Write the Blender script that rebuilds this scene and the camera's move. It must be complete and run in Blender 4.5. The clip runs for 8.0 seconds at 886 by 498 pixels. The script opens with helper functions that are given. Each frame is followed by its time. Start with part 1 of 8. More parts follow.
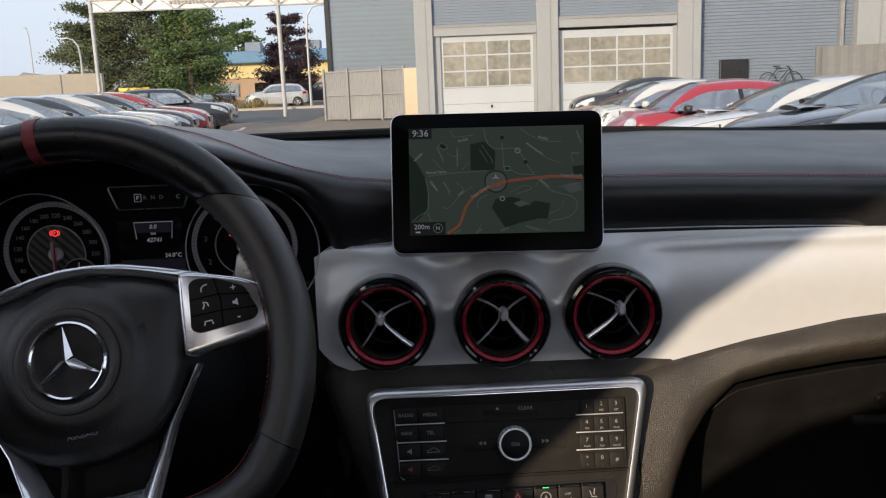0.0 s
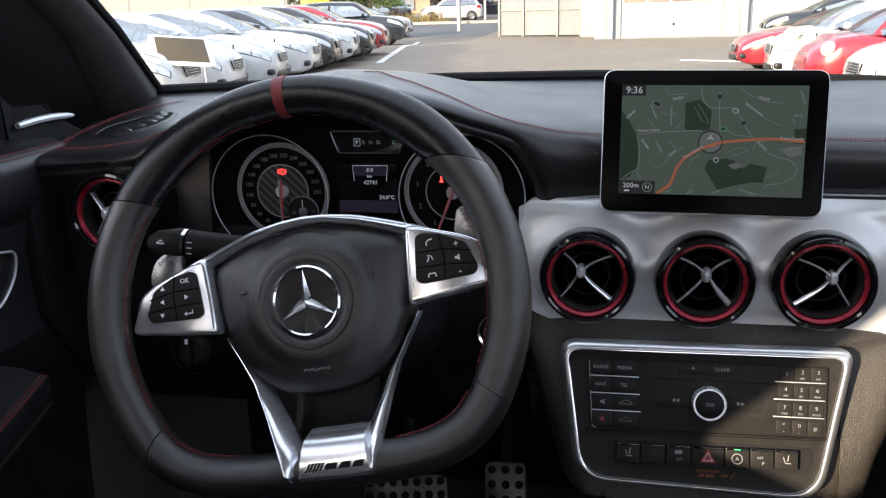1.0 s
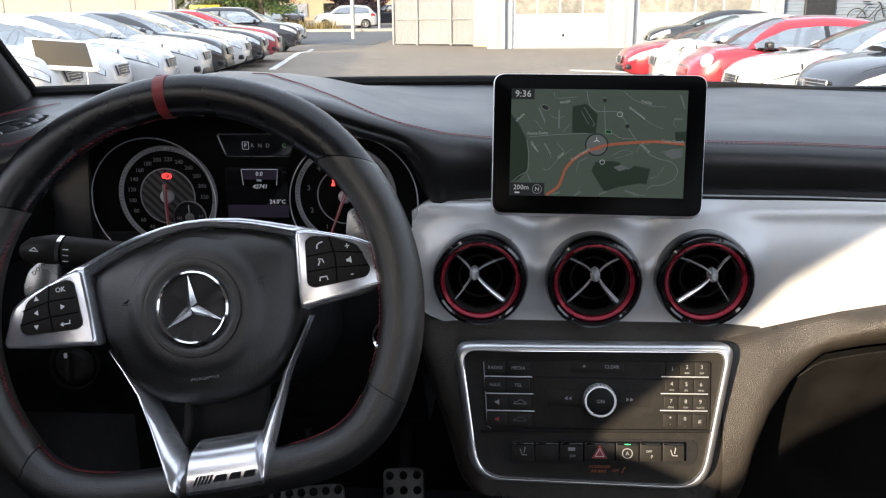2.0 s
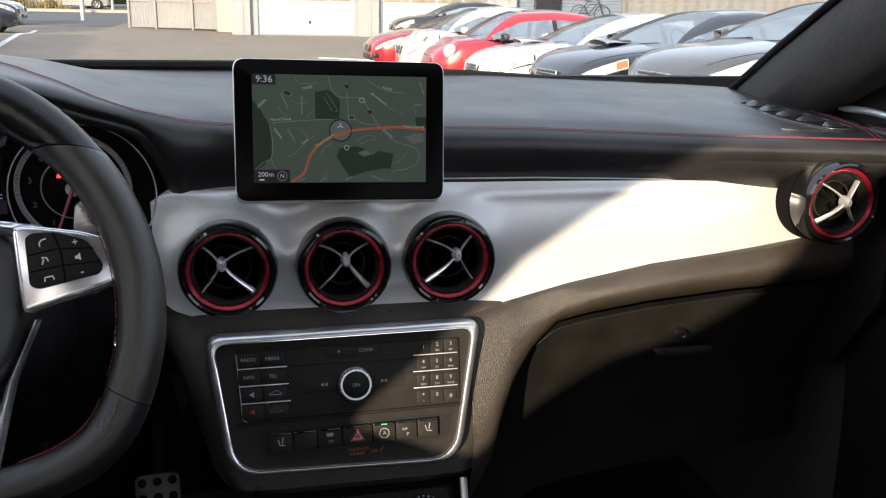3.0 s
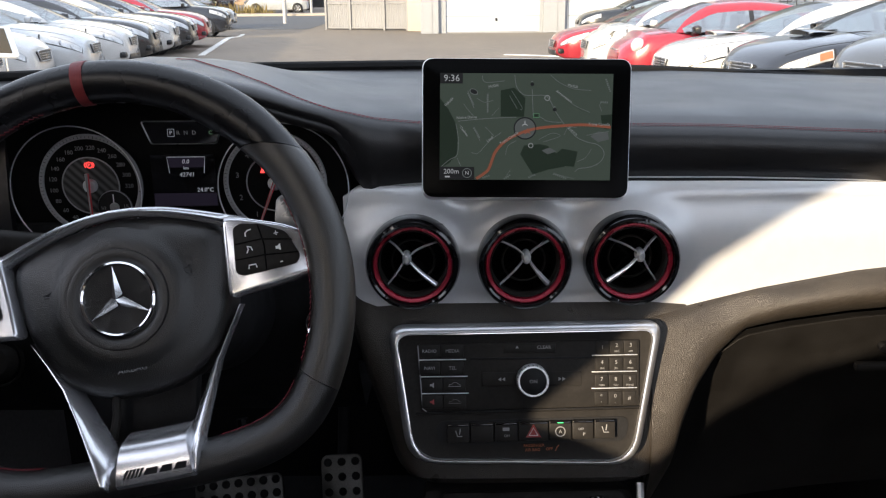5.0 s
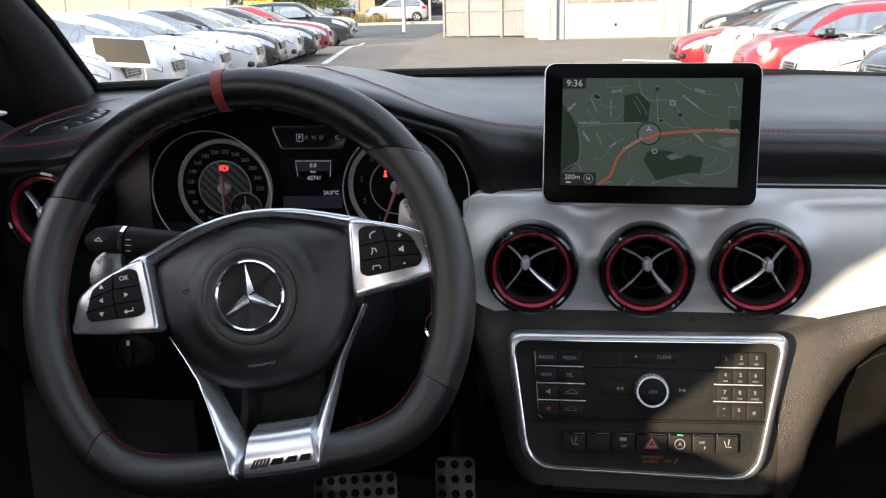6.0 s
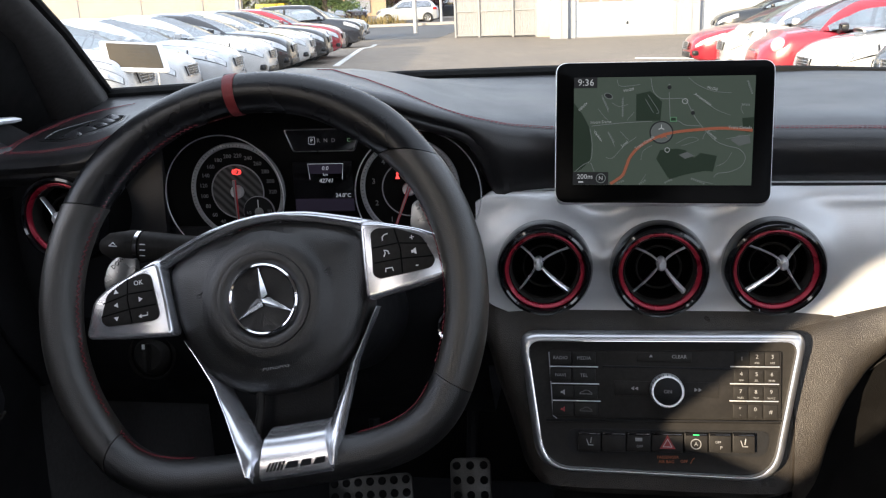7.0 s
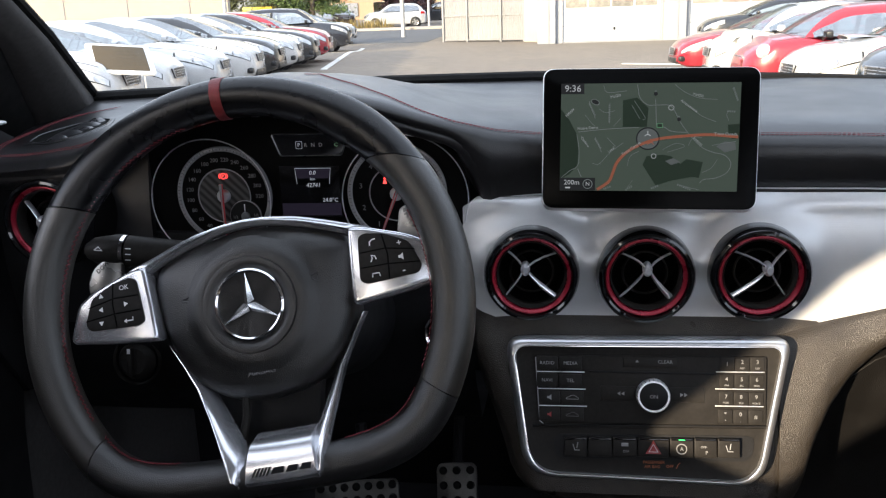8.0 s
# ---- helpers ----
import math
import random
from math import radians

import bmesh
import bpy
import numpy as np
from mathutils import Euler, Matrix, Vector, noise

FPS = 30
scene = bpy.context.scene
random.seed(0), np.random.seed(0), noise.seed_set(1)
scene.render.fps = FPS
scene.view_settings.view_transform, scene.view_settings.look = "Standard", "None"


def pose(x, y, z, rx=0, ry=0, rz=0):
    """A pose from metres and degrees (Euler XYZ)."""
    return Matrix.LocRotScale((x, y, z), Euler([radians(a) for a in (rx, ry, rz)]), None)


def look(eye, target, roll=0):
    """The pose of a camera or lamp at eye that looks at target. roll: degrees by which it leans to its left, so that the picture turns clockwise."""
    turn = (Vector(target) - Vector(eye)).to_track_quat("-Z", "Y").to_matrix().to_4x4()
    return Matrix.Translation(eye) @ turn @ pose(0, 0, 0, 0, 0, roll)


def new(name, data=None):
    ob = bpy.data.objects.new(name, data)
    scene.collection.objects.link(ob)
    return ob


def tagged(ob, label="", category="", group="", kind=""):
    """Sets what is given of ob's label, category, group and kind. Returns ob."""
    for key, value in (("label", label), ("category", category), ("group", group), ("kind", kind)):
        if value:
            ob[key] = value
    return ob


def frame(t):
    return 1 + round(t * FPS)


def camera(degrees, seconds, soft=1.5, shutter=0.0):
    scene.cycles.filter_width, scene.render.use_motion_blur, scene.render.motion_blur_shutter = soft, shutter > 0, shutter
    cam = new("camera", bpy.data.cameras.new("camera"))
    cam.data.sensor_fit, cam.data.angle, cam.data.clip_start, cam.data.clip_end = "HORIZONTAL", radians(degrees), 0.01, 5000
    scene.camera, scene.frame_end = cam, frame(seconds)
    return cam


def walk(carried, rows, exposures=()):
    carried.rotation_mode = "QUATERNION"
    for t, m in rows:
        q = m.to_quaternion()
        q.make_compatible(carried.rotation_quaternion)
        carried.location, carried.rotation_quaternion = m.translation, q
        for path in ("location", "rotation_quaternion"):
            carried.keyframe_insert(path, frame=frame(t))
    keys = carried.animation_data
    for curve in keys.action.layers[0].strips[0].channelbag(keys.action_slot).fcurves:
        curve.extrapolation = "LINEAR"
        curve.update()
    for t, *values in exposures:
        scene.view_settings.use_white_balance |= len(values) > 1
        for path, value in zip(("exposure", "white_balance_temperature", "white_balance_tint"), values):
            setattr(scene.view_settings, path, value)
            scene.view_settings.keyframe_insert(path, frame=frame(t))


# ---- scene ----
import collections

cam = camera(55.0, 8.0, 1.2)
PATH = [
    (0, (-0.06, 0.005, 1.078), (-0.067, 1.971, 0.709), -2.3),
    (0.1, (-0.0676, -0.0033, 1.0851), (-0.149, 1.957, 0.696), -2.31),
    (0.2, (-0.0773, -0.0038, 1.0939), (-0.223, 1.948, 0.68), -2.17),
    (0.3, (-0.0847, -0.0102, 1.0952), (-0.29, 1.933, 0.669), -2.01),
    (0.5, (-0.098, -0.011, 1.106), (-0.383, 1.908, 0.62), -1.8),
    (0.7, (-0.0998, -0.012, 1.1111), (-0.449, 1.887, 0.591), -1.54),
    (1, (-0.099, -0.013, 1.117), (-0.487, 1.873, 0.575), -1.7),
    (1.2, (-0.102, -0.013, 1.113), (-0.472, 1.879, 0.581), -1.7),
    (2.3, (-0.093, -0.008, 1.111), (-0.104, 1.92, 0.581), -0.2),
    (2.5, (-0.092, -0.009, 1.111), (0.008, 1.917, 0.579), 0.1),
    (2.7, (-0.0892, -0.0103, 1.11), (0.133, 1.903, 0.572), 0.82),
    (3, (-0.087, -0.008, 1.109), (0.325, 1.869, 0.557), 1.3),
    (3.2, (-0.0843, -0.0059, 1.1048), (0.433, 1.845, 0.55), 1.42),
    (3.5, (-0.08, -0.004, 1.108), (0.523, 1.818, 0.546), 2),
    (4, (-0.079, -0.005, 1.109), (0.448, 1.84, 0.545), 1.6),
    (4.2, (-0.0796, -0.0072, 1.1066), (0.354, 1.862, 0.543), 1.11),
    (4.5, (-0.082, -0.008, 1.107), (0.19, 1.89, 0.54), 0.4),
    (4.7, (-0.0864, -0.01, 1.1082), (0.077, 1.901, 0.543), 0.13),
    (5, (-0.089, -0.011, 1.111), (-0.094, 1.908, 0.548), -0.6),
    (5.2, (-0.091, -0.011, 1.112), (-0.194, 1.906, 0.551), -0.9),
    (6.3, (-0.095, -0.017, 1.11), (-0.378, 1.888, 0.57), -1.9),
    (6.5, (-0.095, -0.014, 1.112), (-0.386, 1.889, 0.57), -2.1),
    (7, (-0.094, -0.015, 1.111), (-0.395, 1.887, 0.57), -2.5),
    (7.5, (-0.094, -0.016, 1.112), (-0.385, 1.888, 0.572), -2.4),
    (8, (-0.094, -0.015, 1.112), (-0.365, 1.894, 0.579), -2.1),
]
walk(cam, [(t, look(eye, target, roll)) for t, eye, target, roll in PATH],
     exposures=[(0.0, 0.33, 6020, 13), (0.3, 0.41, 6060, 12), (0.7, 1.15, 6060, 11), (1.0, 1.50, 6020, 11), (2.4, 1.42, 6060, 11), (3.0, 1.20, 6110, 11), (3.5, 1.15, 6110, 10), (4.0, 1.15, 6110, 10), (4.6, 1.20, 6110, 11), (5.1, 1.19, 6060, 12), (6.3, 1.48, 6020, 11), (8.0, 1.50, 6020, 11)])

# ---- light ----
SUN_DIR = Vector((1.0, 1.5, -0.40)).normalized()          # low morning sun from behind, over the left shoulder
world = bpy.data.worlds.new("world")
scene.world = world
world.use_nodes = True
wn = world.node_tree.nodes
sky = wn.new("ShaderNodeTexSky")
sky.sky_type, sky.sun_disc = "NISHITA", False
sky.sun_elevation = math.asin(-SUN_DIR.z)
sky.sun_rotation = math.atan2(-SUN_DIR.x, -SUN_DIR.y)
sky.dust_density, sky.air_density, sky.ozone_density = 4.0, 1.0, 1.5
haze = wn.new("ShaderNodeMix")
haze.data_type = "RGBA"
haze.inputs["Factor"].default_value = 0.65
haze.inputs["B"].default_value = (7.95, 8.1, 8.85, 1)      # thin high cloud
world.node_tree.links.new(sky.outputs[0], haze.inputs["A"])
world.node_tree.links.new(haze.outputs["Result"], wn["Background"].inputs[0])
wn["Background"].inputs[1].default_value = 0.157
sun = new("sun", bpy.data.lights.new("sun", "SUN"))
sun.data.energy, sun.data.angle, sun.data.color = 5.0, radians(0.5), (1.0, 0.79, 0.53)
sun.matrix_basis = SUN_DIR.to_track_quat("-Z", "Y").to_matrix().to_4x4()

# ---- materials ----
def material(name, color, rough=0.5, metal=0.0, vary=0.15, scale=20.0, bump=0.0, bump_scale=200.0, coat=0.0, spec=0.5,
             kind="noise", rough_vary=0.1, emit=None, emit_strength=0.0, island=0.0):
    """Principled surface with two scales of colour variation, uneven gloss and fine relief, in object space metres."""
    m = bpy.data.materials.new(name)
    m.use_nodes = True
    nt = m.node_tree
    n, l = nt.nodes, nt.links
    b = n["Principled BSDF"]
    tc = n.new("ShaderNodeTexCoord")
    big, fine = n.new("ShaderNodeTexNoise"), n.new("ShaderNodeTexNoise")
    big.inputs["Scale"].default_value, big.inputs["Detail"].default_value = scale, 4
    fine.inputs["Scale"].default_value, fine.inputs["Detail"].default_value = scale * 9, 3
    for t in (big, fine):
        l.new(tc.outputs["Object"], t.inputs["Vector"])
    add = n.new("ShaderNodeMath")
    add.operation = "ADD"
    l.new(big.outputs["Fac"], add.inputs[0])
    l.new(fine.outputs["Fac"], add.inputs[1])
    if island:
        oi = n.new("ShaderNodeObjectInfo")
        mul = n.new("ShaderNodeMath")
        mul.operation = "MULTIPLY_ADD"
        mul.inputs[1].default_value = island
        l.new(oi.outputs["Random"], mul.inputs[0])
        l.new(add.outputs[0], mul.inputs[2])
        add = mul
    ramp = n.new("ShaderNodeMapRange")
    ramp.inputs["From Min"].default_value, ramp.inputs["From Max"].default_value = 0.6, 1.4
    ramp.inputs["To Min"].default_value, ramp.inputs["To Max"].default_value = 1 - vary, 1 + vary
    l.new(add.outputs[0], ramp.inputs["Value"])
    mix = n.new("ShaderNodeVectorMath")
    mix.operation = "SCALE"
    mix.inputs[0].default_value = color[:3]
    l.new(ramp.outputs["Result"], mix.inputs["Scale"])
    l.new(mix.outputs["Vector"], b.inputs["Base Color"])
    rr = n.new("ShaderNodeMapRange")
    rr.inputs["From Min"].default_value, rr.inputs["From Max"].default_value = 0.3, 0.7
    rr.inputs["To Min"].default_value, rr.inputs["To Max"].default_value = max(0.02, rough - rough_vary), min(1, rough + rough_vary)
    l.new(big.outputs["Fac"], rr.inputs["Value"])
    l.new(rr.outputs["Result"], b.inputs["Roughness"])
    b.inputs["Metallic"].default_value = metal
    b.inputs["Specular IOR Level"].default_value = spec
    b.inputs["Coat Weight"].default_value = coat
    b.inputs["Coat Roughness"].default_value = 0.05
    if bump:
        if kind == "grain":
            tex = n.new("ShaderNodeTexVoronoi")
            tex.inputs["Scale"].default_value = bump_scale
            out = tex.outputs["Distance"]
        elif kind == "brush":
            mp = n.new("ShaderNodeMapping")
            mp.inputs["Scale"].default_value = (0.02, 1, 1)
            l.new(tc.outputs["Object"], mp.inputs["Vector"])
            tex = n.new("ShaderNodeTexNoise")
            tex.inputs["Scale"].default_value = bump_scale
            l.new(mp.outputs["Vector"], tex.inputs["Vector"])
            out = tex.outputs["Fac"]
        else:
            tex = n.new("ShaderNodeTexNoise")
            tex.inputs["Scale"].default_value, tex.inputs["Detail"].default_value = bump_scale, 5
            out = tex.outputs["Fac"]
        if kind != "brush":
            l.new(tc.outputs["Object"], tex.inputs["Vector"])
        bp = n.new("ShaderNodeBump")
        bp.inputs["Strength"].default_value, bp.inputs["Distance"].default_value = bump, 0.001 if bump_scale > 100 else 0.01
        l.new(out, bp.inputs["Height"])
        l.new(bp.outputs["Normal"], b.inputs["Normal"])
    if emit:
        b.inputs["Emission Color"].default_value = (*emit, 1)
        b.inputs["Emission Strength"].default_value = emit_strength
    return m


def glass(name, tint=(0.97, 0.99, 0.98), gloss=0.05):
    m = bpy.data.materials.new(name)
    m.use_nodes = True
    n, l = m.node_tree.nodes, m.node_tree.links
    n.remove(n["Principled BSDF"])
    t, g, mx = n.new("ShaderNodeBsdfTransparent"), n.new("ShaderNodeBsdfGlossy"), n.new("ShaderNodeMixShader")
    t.inputs["Color"].default_value = (*tint, 1)
    g.inputs["Roughness"].default_value = 0.02
    mx.inputs["Fac"].default_value = gloss
    l.new(t.outputs[0], mx.inputs[1])
    l.new(g.outputs[0], mx.inputs[2])
    l.new(mx.outputs[0], n["Material Output"].inputs["Surface"])
    return m


M_PAD = material("stitched_black_leather", (0.015, 0.0148, 0.0160), 0.36, vary=0.25, scale=12, bump=0.15, bump_scale=1100, kind="grain", spec=0.58, rough_vary=0.05)
M_LEATHER = material("wheel_leather", (0.007, 0.007, 0.0080), 0.27, vary=0.3, scale=25, spec=0.38, bump=0.12, bump_scale=1100, kind="grain", rough_vary=0.04)
# the brown tint stands in for a warm sheen on the grips
M_GRIP = material("worn_grip_leather", (0.024, 0.0215, 0.018), 0.34, vary=0.15, scale=30, spec=0.75, bump=0.2, bump_scale=1500, kind="grain", rough_vary=0.03)
M_SOFT = material("pebbled_soft_plastic", (0.036, 0.0305, 0.0245), 0.36, spec=0.5, vary=0.25, scale=15, bump=0.5, bump_scale=1150, kind="grain")
M_DARK = material("matt_black_plastic", (0.0075, 0.0075, 0.0082), 0.6, vary=0.3, scale=20, bump=0.2, bump_scale=700, spec=0.25)
M_SATIN = material("satin_black_plastic", (0.022, 0.0205, 0.019), 0.42, vary=0.25, scale=30, bump=0.12, bump_scale=900, spec=0.07, rough_vary=0.04)
M_VOID = material("duct_black", (0.003, 0.003, 0.003), 0.9, vary=0.2, scale=30, spec=0.1)
M_BEZEL = material("dark_screen_bezel", (0.0015, 0.0015, 0.0015), 0.20, vary=0.2, scale=30, spec=0.035, rough_vary=0.02)
M_GLOSS = material("piano_black_plastic", (0.006, 0.006, 0.007), 0.08, vary=0.2, scale=30, coat=0.5, rough_vary=0.04)
M_TRIM = material("brushed_silver_trim", (0.66, 0.668, 0.68), 0.33, metal=0.35, vary=0.03, scale=9, bump=0.08, bump_scale=1600, kind="brush", rough_vary=0.012)
M_SILVER = material("satin_silver_plastic", (0.74, 0.75, 0.77), 0.33, metal=0.6, vary=0.06, scale=40, rough_vary=0.015)
M_CHROME = material("bright_chrome", (0.85, 0.85, 0.86), 0.10, metal=1.0, vary=0.04, scale=60, rough_vary=0.02)
M_RED = material("anodised_red_metal", (0.27, 0.011, 0.028), 0.28, metal=0.4, vary=0.18, scale=60, rough_vary=0.08)
M_REDLEATHER = material("red_leather", (0.16, 0.012, 0.014), 0.5, vary=0.25, scale=60, bump=0.3, bump_scale=900, kind="grain")
M_THREAD = material("red_thread", (0.22, 0.032, 0.042), 0.7, vary=0.2, scale=300)
M_HEAD = material("grey_headliner_cloth", (0.34, 0.335, 0.33), 0.9, vary=0.12, scale=20, bump=0.4, bump_scale=900)
M_PILLAR = material("dark_pillar_cloth", (0.066, 0.063, 0.061), 0.9, vary=0.2, scale=15, bump=0.5, bump_scale=900, spec=0.1)
M_CARPET = material("black_carpet", (0.010, 0.010, 0.011), 0.95, vary=0.4, scale=60, bump=0.8, bump_scale=600)
M_WHITE = material("white_print", (0.75, 0.75, 0.75), 0.5, vary=0.05, emit=(0.8, 0.8, 0.8), emit_strength=0.0)
M_GREYPRINT = material("grey_print", (0.27, 0.27, 0.27), 0.5, vary=0.05)
M_DIMPRINT = material("dim_print", (0.10, 0.10, 0.10), 0.5, vary=0.05)
M_DIALPRINT = material("dial_print", (0.16, 0.16, 0.165), 0.5, vary=0.05)
M_ORANGE = material("orange_print", (0.35, 0.10, 0.03), 0.5, vary=0.05)
M_BRICKRED = material("red_print", (0.25, 0.03, 0.03), 0.5, vary=0.05)
M_STEEL = material("drilled_steel", (0.55, 0.55, 0.55), 0.35, metal=1.0, vary=0.15, scale=60)
M_PEDAL = material("dull_drilled_steel", (0.085, 0.082, 0.075), 0.42, metal=0.6, vary=0.3, scale=50)
M_RUBBER = material("black_rubber", (0.007, 0.007, 0.007), 0.8, vary=0.3, scale=60, spec=0.2)
M_CARBON = material("carbon_weave", (0.020, 0.020, 0.020), 0.45, vary=0.7, scale=300, spec=0.3)
cw = M_CARBON.node_tree.nodes
wv = cw.new("ShaderNodeTexWave")
wv.wave_type, wv.bands_direction = "BANDS", "DIAGONAL"
wv.inputs["Scale"].default_value, wv.inputs["Distortion"].default_value, wv.inputs["Detail"].default_value = 62.0, 0.6, 1.0
cr = cw.new("ShaderNodeValToRGB")
cr.color_ramp.elements[0].color, cr.color_ramp.elements[1].color = (0.012, 0.012, 0.012, 1), (0.085, 0.085, 0.085, 1)
M_CARBON.node_tree.links.new(cw["Texture Coordinate"].outputs["Object"], wv.inputs["Vector"])
M_CARBON.node_tree.links.new(wv.outputs["Fac"], cr.inputs[0])
M_CARBON.node_tree.links.new(cr.outputs[0], cw["Principled BSDF"].inputs["Base Color"])
M_DIALRING = material("grey_dial_ring", (0.26, 0.26, 0.27), 0.45, vary=0.1, scale=60, spec=0.3)
M_NEEDLE = material("red_needle", (0.45, 0.03, 0.04), 0.4, vary=0.1)
M_VANE = material("satin_grey_vane", (0.028, 0.028, 0.031), 0.30, vary=0.1, scale=40, spec=0.7)
M_PADDLE = material("dull_silver_paddle", (0.27, 0.265, 0.255), 0.28, metal=0.6, vary=0.1, scale=60, rough_vary=0.03)
M_COVER = material("grained_airbag_cover", (0.013, 0.0125, 0.012), 0.32, spec=0.8, vary=0.10, scale=25, bump=0.25, bump_scale=1300, kind="grain", rough_vary=0.02)
M_GLOVE = material("grained_glove_box_plastic", (0.007, 0.0063, 0.0057), 0.55, vary=0.25, scale=20, bump=0.3, bump_scale=900, kind="grain", spec=0.3)
M_STITCH = material("red_stitching", (0.20, 0.022, 0.032), 0.6, vary=0.2, scale=300)
M_SATINMETAL = material("satin_metal", (0.62, 0.63, 0.65), 0.30, metal=0.85, vary=0.05, scale=40, rough_vary=0.02)
M_ARM = material("bright_silver_arm", (0.90, 0.91, 0.94), 0.19, metal=0.68, vary=0.04, scale=60, rough_vary=0.02)
M_WHEELMETAL = material("satin_spoke_metal", (0.76, 0.77, 0.80), 0.24, metal=0.88, vary=0.04, scale=40, rough_vary=0.015)
M_LAMPRED = material("lit_red_symbol", (0.5, 0.02, 0.02), 0.5, emit=(1.0, 0.06, 0.05), emit_strength=0.9)
M_LAMPGREEN = material("lit_green_lamp", (0.05, 0.5, 0.1), 0.5, emit=(0.05, 0.9, 0.2), emit_strength=0.8)
M_LCD = material("lit_white_digits", (0.5, 0.5, 0.5), 0.5, emit=(0.75, 0.78, 0.85), emit_strength=0.10)
M_LCDGREEN = material("lit_green_letter", (0.1, 0.16, 0.1), 0.5, emit=(0.25, 0.5, 0.25), emit_strength=0.10)
M_LCDBAND = material("lit_violet_band", (0.006, 0.005, 0.009), 0.6, spec=0.1, emit=(0.14, 0.11, 0.18), emit_strength=0.030)
M_MAP = material("lit_map_land", (0.014, 0.017, 0.013), 0.5, spec=0.08, vary=0.05, emit=(0.132, 0.168, 0.125), emit_strength=0.115)
M_MAPDARK = material("lit_map_park", (0.006, 0.009, 0.006), 0.5, spec=0.08, vary=0.05, emit=(0.040, 0.060, 0.038), emit_strength=0.12)
M_MAPLINE = material("lit_map_street", (0.02, 0.02, 0.02), 0.5, spec=0.2, vary=0.05, emit=(0.36, 0.40, 0.36), emit_strength=0.10)
M_MAPROAD = material("lit_map_highway", (0.02, 0.02, 0.02), 0.5, spec=0.2, vary=0.05, emit=(0.55, 0.14, 0.05), emit_strength=0.14)
M_MAPTEXT = material("lit_map_text", (0.02, 0.02, 0.02), 0.5, spec=0.2, vary=0.05, emit=(0.8, 0.8, 0.78), emit_strength=0.16)
M_MAPNAME = material("lit_map_names", (0.02, 0.02, 0.02), 0.5, spec=0.2, vary=0.05, emit=(0.62, 0.64, 0.60), emit_strength=0.13)
M_MAPSHIELD = material("lit_map_shield", (0.02, 0.02, 0.02), 0.5, spec=0.2, vary=0.05, emit=(0.18, 0.50, 0.22), emit_strength=0.13)
M_POST = material("grey_window_channel", (0.040, 0.038, 0.036), 0.5, vary=0.15, scale=40, spec=0.2)
M_MAPMARK = material("lit_map_marker", (0.02, 0.02, 0.02), 0.5, spec=0.05, vary=0.05, emit=(0.20, 0.22, 0.20), emit_strength=0.13)
M_MAPBLACK = material("lit_map_box", (0.004, 0.004, 0.004), 0.4, spec=0.05, vary=0.05, emit=(0.02, 0.02, 0.02), emit_strength=0.3)
M_GLASS = glass("windscreen_glass", (0.86, 0.875, 0.865), 0.04)


# ---- mesh tools ----
def obj_root(ob):
    while ob.parent:
        ob = ob.parent
    return ob


def shade(me, angle=35):
    me.polygons.foreach_set("use_smooth", [True] * len(me.polygons))
    me.set_sharp_from_angle(angle=radians(angle))


def part(name, bm, mat, parent=None, label="", world=False, smooth=35):
    """Links a bmesh as one mesh object under a thing or a part. world: its points are in world metres."""
    me = bpy.data.meshes.new(name)
    if world and parent:
        bm.transform(obj_root(parent).matrix_basis.inverted())
    bmesh.ops.recalc_face_normals(bm, faces=bm.faces)
    bm.to_mesh(me)
    bm.free()
    me.materials.append(mat)
    if smooth:
        shade(me, smooth)
    ob = new(name, me)
    ob.parent = parent
    if label:
        ob["label"] = label
    return ob


def thing(name, m, label, category, group="", kind=""):
    ob = new(name)
    ob.matrix_basis = m
    ob.empty_display_size = 0.05
    return tagged(ob, label, category, group, kind)


def solid(name, bm, mat, label, category, group="", kind="", smooth=35):
    return tagged(part(name, bm, mat, None, "", False, smooth), label, category, group, kind)


def box(bm, c, s, bevel=0.0, m=None, seg=2):
    r = bmesh.ops.create_cube(bm, size=1.0)
    vs = r["verts"]
    bmesh.ops.scale(bm, vec=s, verts=vs)
    if bevel:
        es = list({e for v in vs for e in v.link_edges})
        rr = bmesh.ops.bevel(bm, geom=es, offset=bevel, segments=seg, affect="EDGES", profile=0.5)
        vs = list({v for f in rr["faces"] for v in f.verts} | {v for v in vs if v.is_valid})
    bmesh.ops.transform(bm, matrix=(m or Matrix()) @ Matrix.Translation(c), verts=vs)
    return vs


def a_box(c, s, bevel=0.0, m=None):
    bm = bmesh.new()
    box(bm, c, s, bevel, m)
    return bm


def loft(bm, rows, closed=False, caps=False):
    """Skin over rows of points; closed joins each row's end to its start."""
    vv = [[bm.verts.new(p) for p in r] for r in rows]
    k = len(rows[0])
    for a, b in zip(vv, vv[1:]):
        for i in range(k if closed else k - 1):
            j = (i + 1) % k
            bm.faces.new((a[i], a[j], b[j], b[i]))
    if caps:
        bm.faces.new(vv[0])
        bm.faces.new(list(reversed(vv[-1])))
    return vv


